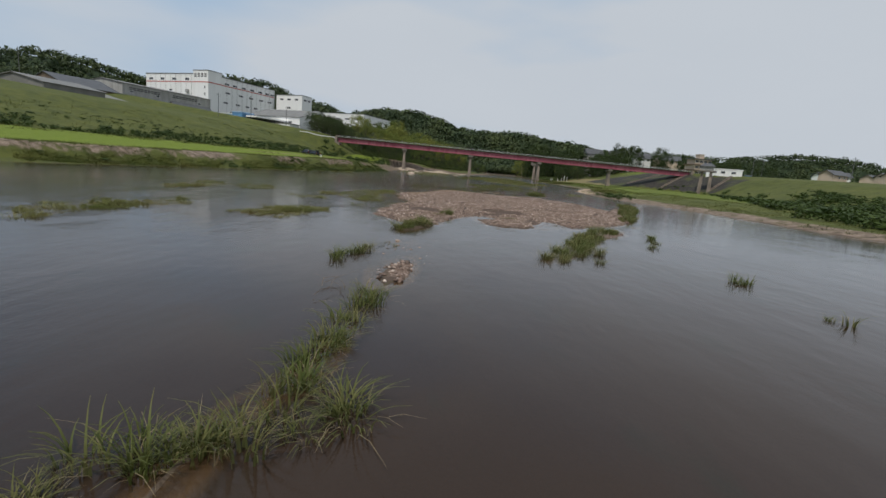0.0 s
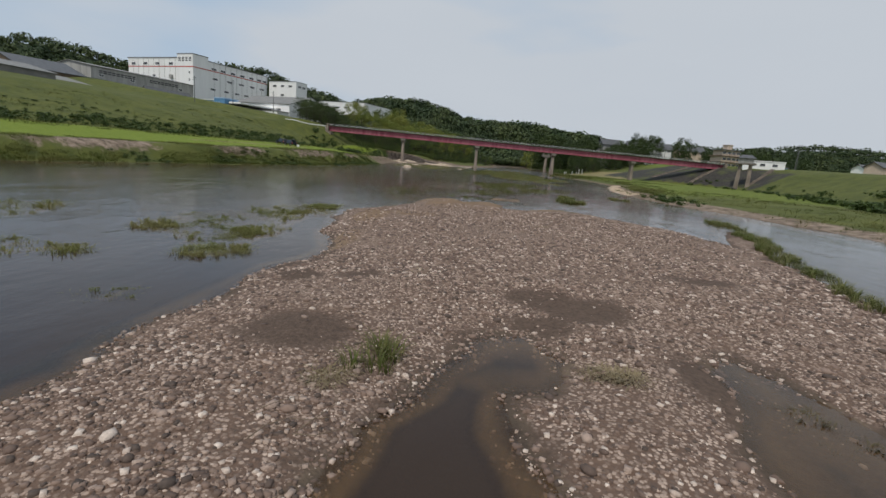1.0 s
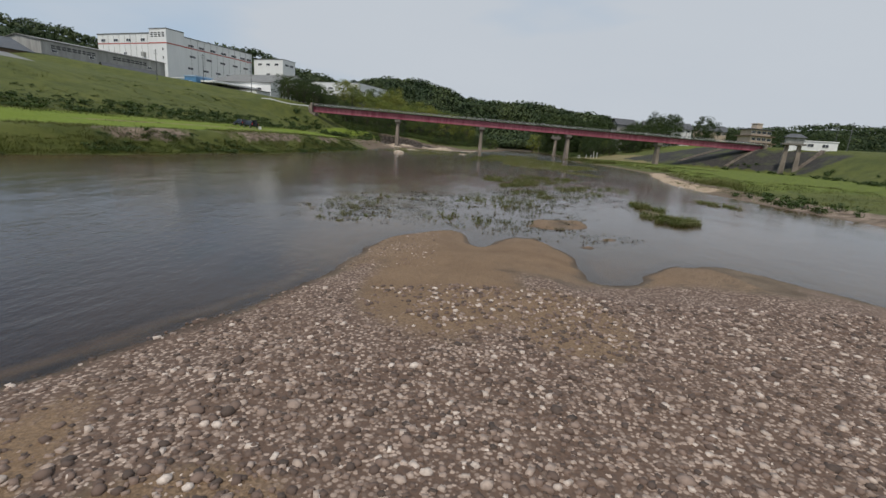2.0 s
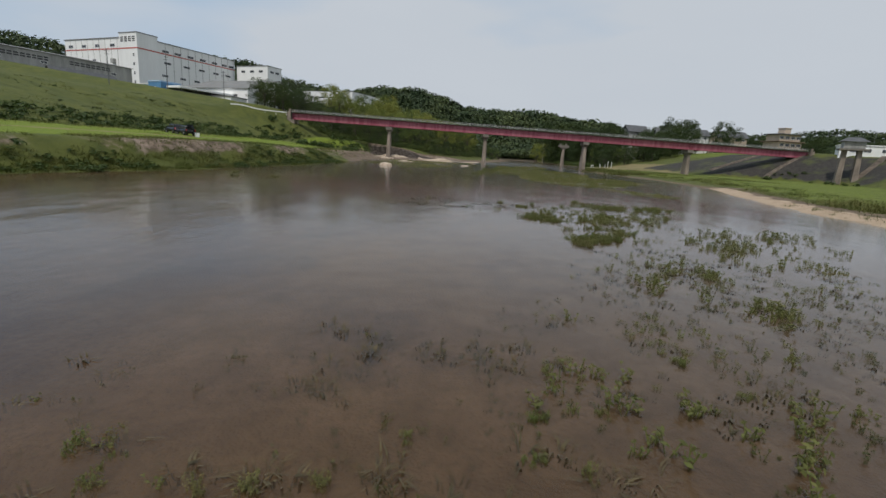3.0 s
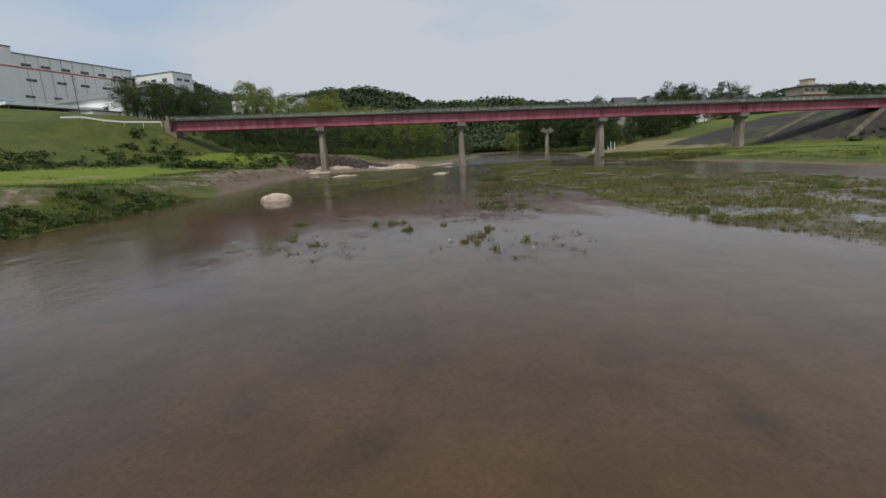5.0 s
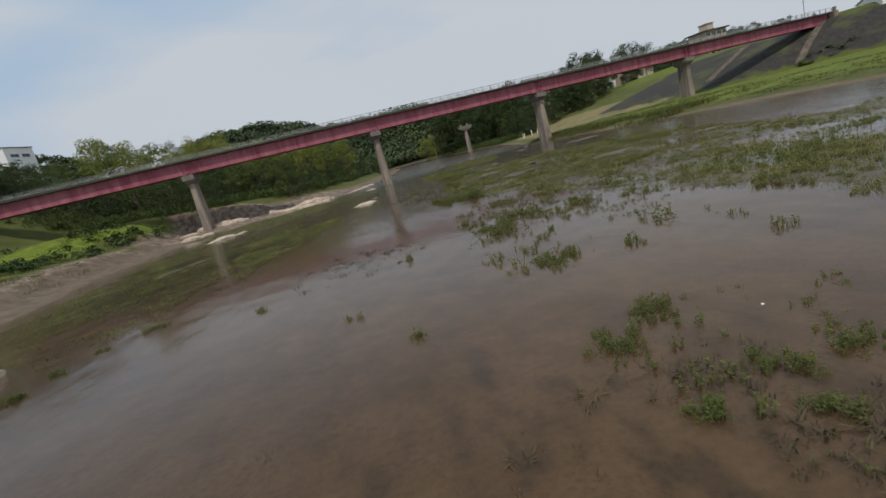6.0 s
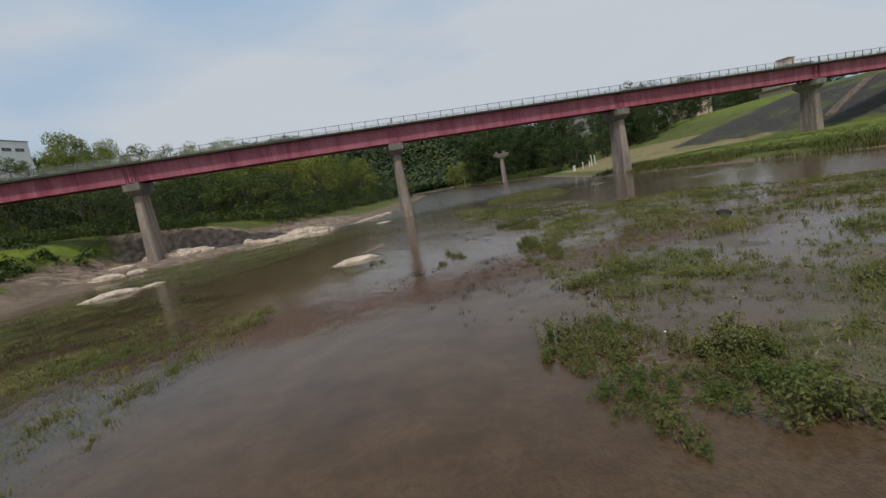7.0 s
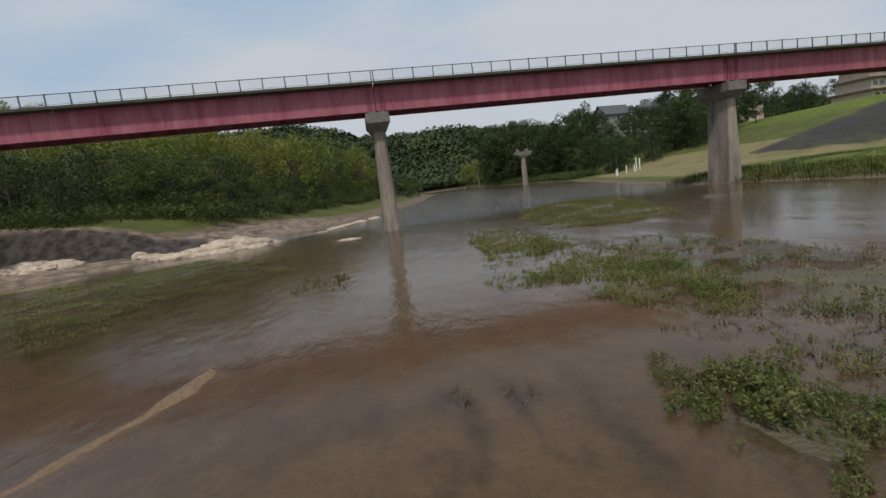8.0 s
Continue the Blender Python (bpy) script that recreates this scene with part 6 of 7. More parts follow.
def thicket_places():
    rows = []
    y = rs.uniform(275, 304, 420)
    x = shore_left(y) - rs.uniform(17, 58, 420) - 4
    rows.append(place(x, y, 1.5, jitter=0.5, tall=1.25))
    y = rs.uniform(286, 430, 420)
    x = shore_left(y) - rs.uniform(15, 24, 420)
    rows.append(place(x, y, 1.9, jitter=0.5, tall=0.95))
    y = rs.uniform(372, 470, 330)
    x = shore_right(y) + rs.uniform(1.5, 12, 330)
    rows.append(place(x, y, 2.4, jitter=0.5, tall=0.95))
    return np.concatenate(rows)


scatter("thicket", [bush_base(1.0, 150, 0.085), bush_base(1.0, 150, 0.085)], thicket_places(), M_THICKET, "dense green undergrowth at the foot of the woods", "bushes")
scatter("bushes", bushes, bush_places(), M_BUSH, "low dark green bushes on the river banks", "bushes")


# ---------------------------------------------------------------- trees
def crown_data(kind):
    out = []
    if kind == "bamboo":
        for _ in range(10):
            a, r = rs.uniform(0, 6.28), 2.6 * math.sqrt(rs.uniform(0, 1))
            top = rs.uniform(7.5, 12.0)
            lx, ly = rs.normal(0, 0.9), rs.normal(0, 0.9)
            for z in np.linspace(0.32, 1.0, 5):
                c = (r * math.cos(a) + lx * z * z, r * math.sin(a) + ly * z * z, top * z)
                out.append(leaves(40, c, 1.2 * (1.25 - 0.6 * z), 0.17, 1.0, 0.5, 0.5, 0.4))
        return join(*out)
    if kind == "culms":
        for _ in range(9):
            a, r = rs.uniform(0, 6.28), 2.6 * math.sqrt(rs.uniform(0, 1))
            out.append(leaves(46, (r * math.cos(a), r * math.sin(a), rs.uniform(8.2, 11.0)), 1.1, 0.17, 0.8, 0.5, 0.5, 0.4))
        return join(*out)
    if kind == "big":
        for i in range(30):
            a, z = rs.uniform(0, 6.28), rs.uniform(2.0, 20.0)
            r = 5.6 * math.sqrt(max(0.08, 1 - ((z - 10.5) / 11.5) ** 2)) * math.sqrt(rs.uniform(0.3, 1))
            out.append(leaves(110, (r * math.cos(a), r * math.sin(a), z), rs.uniform(1.6, 3.0), 0.34, 0.75, 0.2, 0.7, 0.35))
        return join(*out)
    low = 1.0 if kind == "edge" else 3.0
    for i in range(22):
        a = rs.uniform(0, 6.28)
        z = low + (9.2 - low) * rs.uniform(0, 1) ** 0.8
        mid = (low + 8.0) / 2
        r = 3.0 * math.sqrt(max(0.10, 1 - ((z - mid) / (9.6 - mid)) ** 2)) * math.sqrt(rs.uniform(0.25, 1))
        out.append(leaves(110, (r * math.cos(a), r * math.sin(a), z), rs.uniform(0.8, 1.7), 0.155, 0.75, 0.25, 0.7, 0.35))
    return join(*out)


def trunk_mesh():
    bm = bmesh.new()
    tube(bm, (0, 0, -0.6), (0.15, 0.1, 5.5), 0.24, 0.12, 7)
    for _ in range(6):
        a, z = rs.uniform(0, 6.28), rs.uniform(2.6, 4.8)
        tube(bm, (0.05, 0.05, z), (2.0 * math.cos(a), 2.0 * math.sin(a), z + rs.uniform(1.5, 3.2)), 0.09, 0.03, 5)
    return bm_mesh("trunk", bm, M_BARK)


def culm_mesh(height):
    """One bamboo stem with its knots, bowing over at the top."""
    bm = bmesh.new()
    for k in range(6):
        a, b2 = k / 6, (k + 1) / 6
        tube(bm, (0.9 * a ** 3, 0, -0.5 * (k == 0) + height * a), (0.9 * b2 ** 3, 0, height * b2), 0.085 * (1.05 - 0.7 * a), 0.085 * (1.05 - 0.7 * b2), 5)
    return bm_mesh("culm", bm, M_CULM)


def tree_model(kind, mat, label, name):
    crown = mesh_from("crown", *crown_data(kind), mat)
    ob = thing(name, label, "tree", group="river trees")
    if kind in ("bamboo", "culms"):
        for _ in range(5 if kind == "bamboo" else 7):
            a, r = rs.uniform(0, 6.28), 1.9 * math.sqrt(rs.uniform(0, 1))
            share("culm", culm_mesh(rs.uniform(8, 11)), ob, pose(r * math.cos(a), r * math.sin(a), 0, 0, 0, rs.uniform(0, 360)))
    else:
        share("trunk", trunk_mesh(), ob, Matrix.Identity(4))
    share("crown", crown, ob, Matrix.Identity(4))
    return ob


M_MIDTREE = leafy("mid_green_foliage", (0.080, 0.115, 0.022), (0.125, 0.150, 0.032), (0.045, 0.066, 0.015), 0.07, 0.2)
BAMBOO = [tree_model("bamboo", M_BAMBOO, "clump of tall yellow-green bamboo", "bamboo_clump") for _ in range(3)]
CULMS = [tree_model("culms", M_BAMBOO, "clump of tall bare pale bamboo stems", "bamboo_clump") for _ in range(2)]
PLUME = [tree_model("edge", M_BAMBOO, "rounded mass of yellow-green bamboo", "bamboo_clump") for _ in range(4)]
BROAD = [tree_model("edge", M_TREE, "dark green broadleaved tree with a dense crown", "broadleaf_tree") for _ in range(4)]
BRIGHT = [tree_model("edge", M_MIDTREE, "mid green broadleaved tree at the wood's edge", "broadleaf_tree") for _ in range(3)]
BIG = [tree_model("big", M_TREE, "tall dark green forest tree with a billowing crown", "forest_tree") for _ in range(3)]
used = set()


def plant(models, x, y, size, tall=1.0):
    src = random.choice(models)
    m = pose(x, y, land_z(x, y) - 0.15, 0, 0, random.uniform(0, 360))
    if src.name not in used:
        used.add(src.name)
        src.matrix_basis = m @ Matrix.Diagonal((size, size, size * tall, 1))
        return src
    ob = copy_thing(src, m)
    ob.scale = (size, size, size * tall)
    return ob


def wood(models, n, inside, gap, sizes, tall=1.0, seed=0):
    """n trees at least gap apart in a stretch of the plan."""
    rng = random.Random(70 + seed)
    got, tries = [], 0
    while len(got) < n and tries < n * 40:
        tries += 1
        x, y = inside(rng)
        if all((x - a) ** 2 + (y - b) ** 2 > gap * gap for a, b in got):
            got.append((x, y))
    for x, y in got:
        plant(models, x, y, rng.uniform(*sizes), tall)


def left_grove(rng):
    y = rng.uniform(312, 420)
    s = float(shore_left(y))
    return s - rng.uniform(19, 30) - 62 * rng.random() ** 1.4, y


def near_grove(rng):
    y = rng.uniform(290, 312)
    return float(shore_left(y)) - rng.uniform(21, 62), y


def grove_front(rng):
    y = rng.uniform(278, 430)
    return float(shore_left(y)) - rng.uniform(17, 27) - max(0, 300 - y) * 0.5, y


def grove_skirt(rng):
    y = rng.uniform(284, 400)
    return float(shore_left(y)) - rng.uniform(14, 18), y


def grove_end(rng):
    y = rng.uniform(400, 540)
    return float(shore_left(y)) - rng.uniform(6, 30), y


def corner_wood(rng):
    return rng.uniform(-66, -34), rng.uniform(284, 304)


def abutment_wood(rng):
    return rng.uniform(-84, -64), rng.uniform(276, 325)


def right_wood(rng):
    y = rng.uniform(402, 520)
    return float(shore_right(y)) + 4 + 105 * rng.random() ** 1.4, y


def right_front(rng):
    y = rng.uniform(408, 480)
    return float(shore_right(y)) + rng.uniform(5, 46), y


def levee_wood(rng):
    return rng.uniform(185, 300), rng.uniform(385, 445)


def right_edge(rng):
    y = rng.uniform(350, 402)
    return float(foot_right(y)) + rng.uniform(-4, 46), y


wood(PLUME + PLUME + BRIGHT, 88, left_grove, 4.2, (1.35, 1.75), 1.05, 1)
wood(BAMBOO, 7, lambda r: (r.uniform(-36, -8), r.uniform(316, 330)), 4.0, (1.1, 1.35), 1.0, 15)
wood(CULMS, 7, lambda r: (r.uniform(-47, -35), r.uniform(303, 311)), 2.2, (0.95, 1.2), 1.0, 18)
wood(BROAD + BROAD + BRIGHT, 30, near_grove, 4.0, (0.85, 1.12), 0.95, 12)
wood(BROAD + BRIGHT, 54, grove_front, 3.6, (0.5, 0.85), 0.85, 2)
wood(BROAD + BROAD + BRIGHT, 46, grove_skirt, 2.4, (0.28, 0.5), 0.9, 16)
wood(BROAD + BRIGHT, 30, lambda r: (r.uniform(-70, -28), r.uniform(277, 292)), 3.0, (0.3, 0.55), 0.9, 17)
wood(BROAD + BROAD + BRIGHT, 26, grove_end, 4.0, (0.7, 1.2), 0.9, 9)
wood(BROAD + BRIGHT, 36, abutment_wood, 3.4, (0.9, 1.25), 1.0, 3)
wood(BROAD + BROAD + BRIGHT, 22, corner_wood, 4.0, (0.7, 1.15), 1.0, 8)
wood(BIG, 50, right_wood, 6.5, (0.9, 1.25), 1.0, 4)
wood(BIG, 18, right_front, 6.0, (1.1, 1.42), 1.0, 11)
wood(BIG, 8, lambda r: (r.uniform(89, 104), r.uniform(455, 510)), 6.5, (1.45, 1.7), 1.0, 13)
wood(BIG, 18, right_edge, 6.5, (0.6, 0.85), 1.0, 7)
wood(BROAD + BRIGHT, 26, right_edge, 5.0, (0.9, 1.3), 0.9, 10)
wood(BAMBOO[1:] + PLUME, 7, lambda r: (r.uniform(86, 97), r.uniform(515, 548)), 4.0, (1.5, 2.0), 1.0, 5)
wood(BIG, 6, lambda r: (r.uniform(115, 131), r.uniform(346, 368)), 4.5, (0.6, 0.78), 1.0, 14)
wood(BIG, 24, levee_wood, 6.0, (0.6, 0.85), 0.9, 6)


def far_woods():
    """Crowns over the ridges, too many and far to count."""
    base = []
    for _ in range(4):
        base.append(join(*[leaves(15, (rs.normal(0, 1.4), rs.normal(0, 1.4), 2.4 + rs.uniform(-0.6, 0.8)), 2.0, 0.74, 0.75, 0.1, 0.75, 0.35) for _ in range(3)]))
    x, y = rs.uniform(-1100, 1400, 50000), rs.uniform(430, 1400, 50000)
    nx, ny = rs.uniform(-260, 340, 11000), rs.uniform(560, 790, 11000)
    x, y = np.concatenate([x, nx]), np.concatenate([y, ny])
    h = land(x, y)[0]
    hy = land(x, y + 8)[0] - h
    keep = (hy > -0.9) & (np.abs(np.arctan2(x, y)) < 0.95) & ((h > 27) | ((h > 1.5) & (x > -110) & (x < 190) & (y > 440)))
    dist = np.hypot(x, y)
    keep &= rs.uniform(0, 1, len(x)) < np.where(np.arange(len(x)) < 50000, np.clip(330 / dist, 0.15, 1), 1)
    x, y, h = x[keep], y[keep], h[keep]
    n = len(x)
    s = np.exp(rs.normal(0.05, 0.14, n)) * np.clip(np.hypot(x, y) / 330, 1.2, 3.0)
    pl = np.stack([x, y, h - 1.0, rs.uniform(0, 6.28, n), s], -1)
    return scatter("hillside_woods", base, pl, M_FAR, "dense dark green woods on the hills", "woods")


far_woods()


# ---------------------------------------------------------------- stones and rocks
def boulder(name, seed, lx, ly, lz, detail=3, cracks=0.10):
    bm = bmesh.new()
    bmesh.ops.create_icosphere(bm, subdivisions=detail, radius=1.0)
    for v in bm.verts:
        p = v.co.copy()
        d = noise.voronoi(p * 1.9 + Vector((seed, seed * 0.7, 0)))[0]
        k = 1 + 0.22 * noise.noise(p * 1.3 + Vector((seed, 0, 0))) + cracks * noise.noise(p * 3.7 + Vector((0, seed, 0))) + 0.05 * noise.noise(p * 8.0 + Vector((0, 0, seed)))
        k += 1.6 * cracks * (min(d[1] - d[0], 0.3) - 0.2)
        q = p * k
        f = 0.75 if q.z > 0 else 0.6
        v.co = Vector((q.x * lx, q.y * ly, math.copysign(abs(q.z) ** f, q.z) * lz))
    return bm_mesh(name, bm, M_ROCK, True)


ROCKS = [  # x, y, half length, half width, height over its foot, turn
    (-12.2, 184.8, 1.55, 0.9, 0.95, 12), (6.6, 224.0, 1.65, 0.6, 0.44, 22), (-13.0, 233.6, 2.1, 0.7, 0.5, 42), (-11.0, 236.2, 1.0, 0.35, 0.25, 40), (-22.0, 251.4, 1.7, 0.8, 0.6, 20), (-20.2, 254.8, 1.2, 0.6, 0.45, 30),
    (10.8, 263.6, 1.6, 0.6, 0.32, -10)]
for i, (x, y, a, b, c, turn) in enumerate(ROCKS):
    ob = new("boulder", boulder("boulder", 3.7 * i, a, b, c, 4, 0.14))
    ob.matrix_basis = pose(x, y, max(land_z(x, y), -0.25) + 0.02, 0, 0, turn)
    tagged(ob, "smooth pale cream boulder at the water's edge", "rock", group="river boulders")
LEDGES = [(-23.8, 270.4, 1.9, 1.1, 0.8, 20), (-22.1, 269.2, 1.9, 1.0, 0.7, -10), (-20.4, 270.8, 2.0, 1.1, 0.95, 20), (-19.0, 269.6, 1.8, 0.8, 0.55, 10), (-18.0, 271.2, 1.7, 1.0, 0.75, 25), (-16.6, 270.6, 1.3, 0.7, 0.45, 40), (-25.4, 263.2, 1.6, 0.8, 0.4, 15),
          (-10.4, 271.2, 0.7, 0.6, 0.7, 0), (-9.2, 270.6, 1.1, 0.6, 0.4, 10), (-7.6, 269.8, 1.5, 0.8, 0.5, 12), (-6.0, 269.4, 1.6, 0.9, 0.65, 15), (-4.4, 270.0, 1.8, 1.1, 0.95, 25)]
LEDGES += [(-2.6, 270.9, 2.1, 1.3, 1.35, 20), (-0.8, 271.6, 2.1, 1.3, 1.4, 25), (-2.2, 269.5, 1.9, 0.8, 0.55, 20), (0.8, 271.9, 1.9, 1.1, 1.05, 30), (1.2, 270.5, 1.6, 0.7, 0.45, 20), (2.6, 273.2, 1.7, 0.8, 0.7, 40), (4.2, 275.2, 1.4, 0.7, 0.5, 45), (5.8, 277.4, 1.4, 0.6, 0.4, 45), (6.9, 279.2, 1.1, 0.5, 0.3, 45),
           (8.5, 283.5, 1.6, 0.7, 0.4, 50), (11.5, 290.5, 1.8, 0.8, 0.45, 60), (14.0, 297, 1.6, 0.7, 0.4, 60), (10.0, 287.0, 1.3, 0.6, 0.4, 55)]
for i, (x, y, a, b, c, turn) in enumerate(LEDGES):
    ob = new("rock_ledge", boulder("rock_ledge", 50 + 2.3 * i, a * 1.1, b * 1.1, c, 4, 0.20))
    ob.matrix_basis = pose(x, y, max(land_z(x, y), -0.2) + 0.02, 0, 0, turn)
    tagged(ob, "rounded pale bedrock ledge on the muddy shore", "rock", group="bedrock ledges")


def stone_material():
    m, n, l, b = material("river_stones", 0.8, 0.0, 0.35)
    g = n.new("ShaderNodeNewGeometry")
    o = n.new("ShaderNodeObjectInfo")
    r = math_node(n, l, "FRACT", math_node(n, l, "ADD", g.outputs["Random Per Island"], o.outputs["Random"]))
    cr = n.new("ShaderNodeValToRGB")
    e = cr.color_ramp.elements
    e[0].position, e[0].color = 0.0, (0.060, 0.045, 0.037, 1)
    e[1].position, e[1].color = 1.0, (0.66, 0.56, 0.485, 1)
    for pos, c in ((0.3, (0.125, 0.083, 0.065)), (0.6, (0.215, 0.148, 0.116)), (0.88, (0.41, 0.315, 0.258))):
        k = e.new(pos)
        k.color = (*c, 1)
    l.new(r, cr.inputs["Fac"])
    f = noise_node(n, l, 18.0, 4, 0.6, g.outputs["Position"])
    l.new(mixc(n, l, ramp(n, l, f, 0.4, 0.75, 0, 0.5), cr.outputs["Color"], (0.13, 0.092, 0.072)), b.inputs["Base Color"])
    bump(n, l, b, f, 0.4, 0.01)
    return m


M_STONE = stone_material()


def stone_base(seed):
    bm = bmesh.new()
    bmesh.ops.create_icosphere(bm, subdivisions=1, radius=1.0)
    rng = random.Random(seed)
    sx, sy, sz = rng.uniform(0.8, 1.2), rng.uniform(0.6, 0.9), rng.uniform(0.4, 0.6)
    for v in bm.verts:
        k = rng.uniform(0.82, 1.12)
        v.co = Vector((v.co.x * sx * k, v.co.y * sy * k, v.co.z * sz * k))
    v = np.array([tuple(w.co) for w in bm.verts])
    f = np.array([[w.index for w in t.verts] for t in bm.faces])
    bm.free()
    return v, f


def pebble_base(seed):
    """A small worn pebble: six jittered sides."""
    rng = random.Random(seed)
    sx, sy, sz = rng.uniform(0.6, 0.9), rng.uniform(0.45, 0.7), rng.uniform(0.3, 0.45)
    v = [(x * sx * rng.uniform(0.65, 1.15), y * sy * rng.uniform(0.65, 1.15), z * sz * rng.uniform(0.7, 1.1)) for x in (-1, 1) for y in (-1, 1) for z in (-1, 1)]
    f = [(0, 1, 3), (0, 3, 2), (4, 6, 7), (4, 7, 5), (0, 4, 5), (0, 5, 1), (2, 3, 7), (2, 7, 6), (1, 5, 7), (1, 7, 3)]
    return np.array(v), np.array(f)


def chip_base(seed):
    """The smallest stones: a four-cornered foot and a ridge."""
    rng = random.Random(seed)
    j = lambda a: a * rng.uniform(0.7, 1.15)
    v = [(j(-0.9), j(-0.6), -0.3), (j(0.9), j(-0.6), -0.3), (j(0.9), j(0.6), -0.3), (j(-0.9), j(0.6), -0.3), (j(-0.45), rng.uniform(-0.15, 0.15), j(0.38)), (j(0.45), rng.uniform(-0.15, 0.15), j(0.38))]
    return np.array(v), np.array([(0, 1, 5), (0, 5, 4), (1, 2, 5), (2, 3, 4), (2, 4, 5), (3, 0, 4)])


STONES = [stone_base(s) for s in range(7)]
CHIPS = [chip_base(60 + s) for s in range(9)]
PEBBLES = [pebble_base(20 + s) for s in range(9)]


def stone_places(n, x0, x1, y0, y1, size, seed, low=-0.10):
    r = np.random.RandomState(seed)
    x, y = r.uniform(x0, x1, n), r.uniform(y0, y1, n)
    h, k = land(x, y)
    edge = np.minimum(x - shore_left(y), shore_right(y) - x)
    dens = step(low, 0.05, h) * (0.25 + 0.75 * step(-0.45, 0.20, fbm(x, y, 4.5, 80, 3) + 0.5 * fbm(x, y, 1.3, 82, 2))) * (1 - 0.93 * step(0.25, 0.6, k["wet"] * (h > 0.05)))
    keep = (r.uniform(0, 1, n) < dens) & (edge > 2)
    x, y, h = x[keep], y[keep], h[keep]
    s = size * np.exp(np.clip(r.normal(0, 0.48, len(x)), -1.1, 1.0))
    return np.stack([x, y, h + 0.12 * s, r.uniform(0, 6.28, len(x)), s], -1)


gravel = np.concatenate([stone_places(90000, -7, 16, 26.5, 40, 0.0235, 1, -0.20), stone_places(2600, -7, 15, 27.5, 40, 0.05, 9, -0.2), stone_places(9000, -8, 22, 39, 64, 0.046, 2), stone_places(52000, -6, 17, 38.5, 64, 0.031, 12), stone_places(2500, 14, 21, 34, 46, 0.06, 6), stone_places(5000, -2, 2.4, 66, 72.6, 0.016, 7, -0.04), stone_places(1500, -2.4, 1.0, 12, 22, 0.050, 3, -0.3), stone_places(2600, 4, 17, 27, 40, 0.045, 14, -0.28), stone_places(900, -7, 20, 26, 48, 0.055, 5)])
near = (gravel[:, 0] > 0.0) & (gravel[:, 0] < 5.2) & (gravel[:, 1] > 32.5) & (gravel[:, 1] < 38.5)
order = np.argsort(-gravel[:, 4] * near)
cobbles = []
for cx, cy, reach, n, size in ((-0.72, 17.85, 0.30, 15, 0.085), (-1.0, 18.5, 0.35, 14, 0.055), (-1.5, 18.2, 0.3, 9, 0.055), (0.15, 19.2, 0.35, 10, 0.05), (-0.3, 18.6, 0.3, 8, 0.05), (-1.35, 20.0, 0.12, 3, 0.075), (-0.7, 23.4, 0.12, 2, 0.06), (0.4, 20.2, 0.9, 12, 0.04), (-1.2, 16.6, 0.6, 18, 0.055), (-0.2, 15.8, 0.8, 22, 0.05), (-2.2, 15.8, 0.5, 10, 0.05)):
    x, y = cx + reach * rs.normal(0, 0.6, n), cy + reach * rs.normal(0, 0.6, n)
    s = size * np.exp(rs.normal(-0.35, 0.5, n))
    cobbles.append(np.stack([x, y, np.full(n, -0.018) + 0.2 * s * rs.uniform(-0.8, 0.8, n), rs.uniform(0, 6.28, n), s], -1))
scatter("cobbles", STONES, np.concatenate(cobbles), M_STONE, "pale wet cobbles breaking the shallow water", "gravel")
chosen, rest = order[:300], order[300:]
small = gravel[rest][:, 4] < 0.072
tiny = gravel[rest][:, 4] < 0.031
scatter("grit", CHIPS, gravel[rest][tiny] * np.array([1, 1, 1, 1, 1.1]), M_STONE, "small angular river grit on the bar", "gravel")
small = small & ~tiny
scatter("pebbles", PEBBLES, gravel[rest][small] * np.array([1, 1, 1, 1, 1.15]), M_STONE, "fine grey and brown river pebbles on the bar", "gravel")
scatter("gravel", STONES, gravel[rest][gravel[rest][:, 4] >= 0.072], M_STONE, "loose grey and brown river gravel on the bar", "gravel")
stone_meshes = [mesh_from("stone", v, f, M_STONE) for v, f in STONES]
for i in chosen:
    x, y, z, t, s = gravel[i]
    o = new("stone", stone_meshes[i % len(stone_meshes)])
    o.parent = ground
    o.matrix_basis = Matrix.LocRotScale((x, y, z), Euler((0, 0, t)), (s, s, s))


# ---------------------------------------------------------------- cars on the terrace
def paint(name, c, rough=0.25, metallic=0.0):
    m, n, l, b = material(name, rough, metallic, 0.5)
    p = world_pos(n)
    l.new(mixc(n, l, noise_node(n, l, 6.0, 3, 0.5, p), c, tuple(v * 1.5 for v in c)), b.inputs["Base Color"])
    return m


M_CAR = paint("black_car_paint", (0.010, 0.011, 0.014))
M_TYRE = paint("tyre_rubber", (0.012, 0.012, 0.012), 0.9)
M_RIM = paint("alloy_rim", (0.30, 0.30, 0.31), 0.4, 0.8)
M_CARGLASS = paint("car_glass", (0.02, 0.024, 0.028), 0.08)
M_LAMP = paint("lamp_glass", (0.5, 0.5, 0.5), 0.2)
M_TAIL = paint("tail_lamp", (0.30, 0.012, 0.012), 0.3)


def wheel_mesh():
    bm = bmesh.new()
    bmesh.ops.create_cone(bm, cap_ends=True, segments=20, radius1=0.34, radius2=0.34, depth=0.23, matrix=pose(0, 0, 0, 90))
    bmesh.ops.bevel(bm, geom=[e for e in bm.edges if abs(e.verts[0].co.y - e.verts[1].co.y) < 0.01], offset=0.03, segments=2, affect="EDGES")
    return bm_mesh("tyre", bm, M_TYRE)


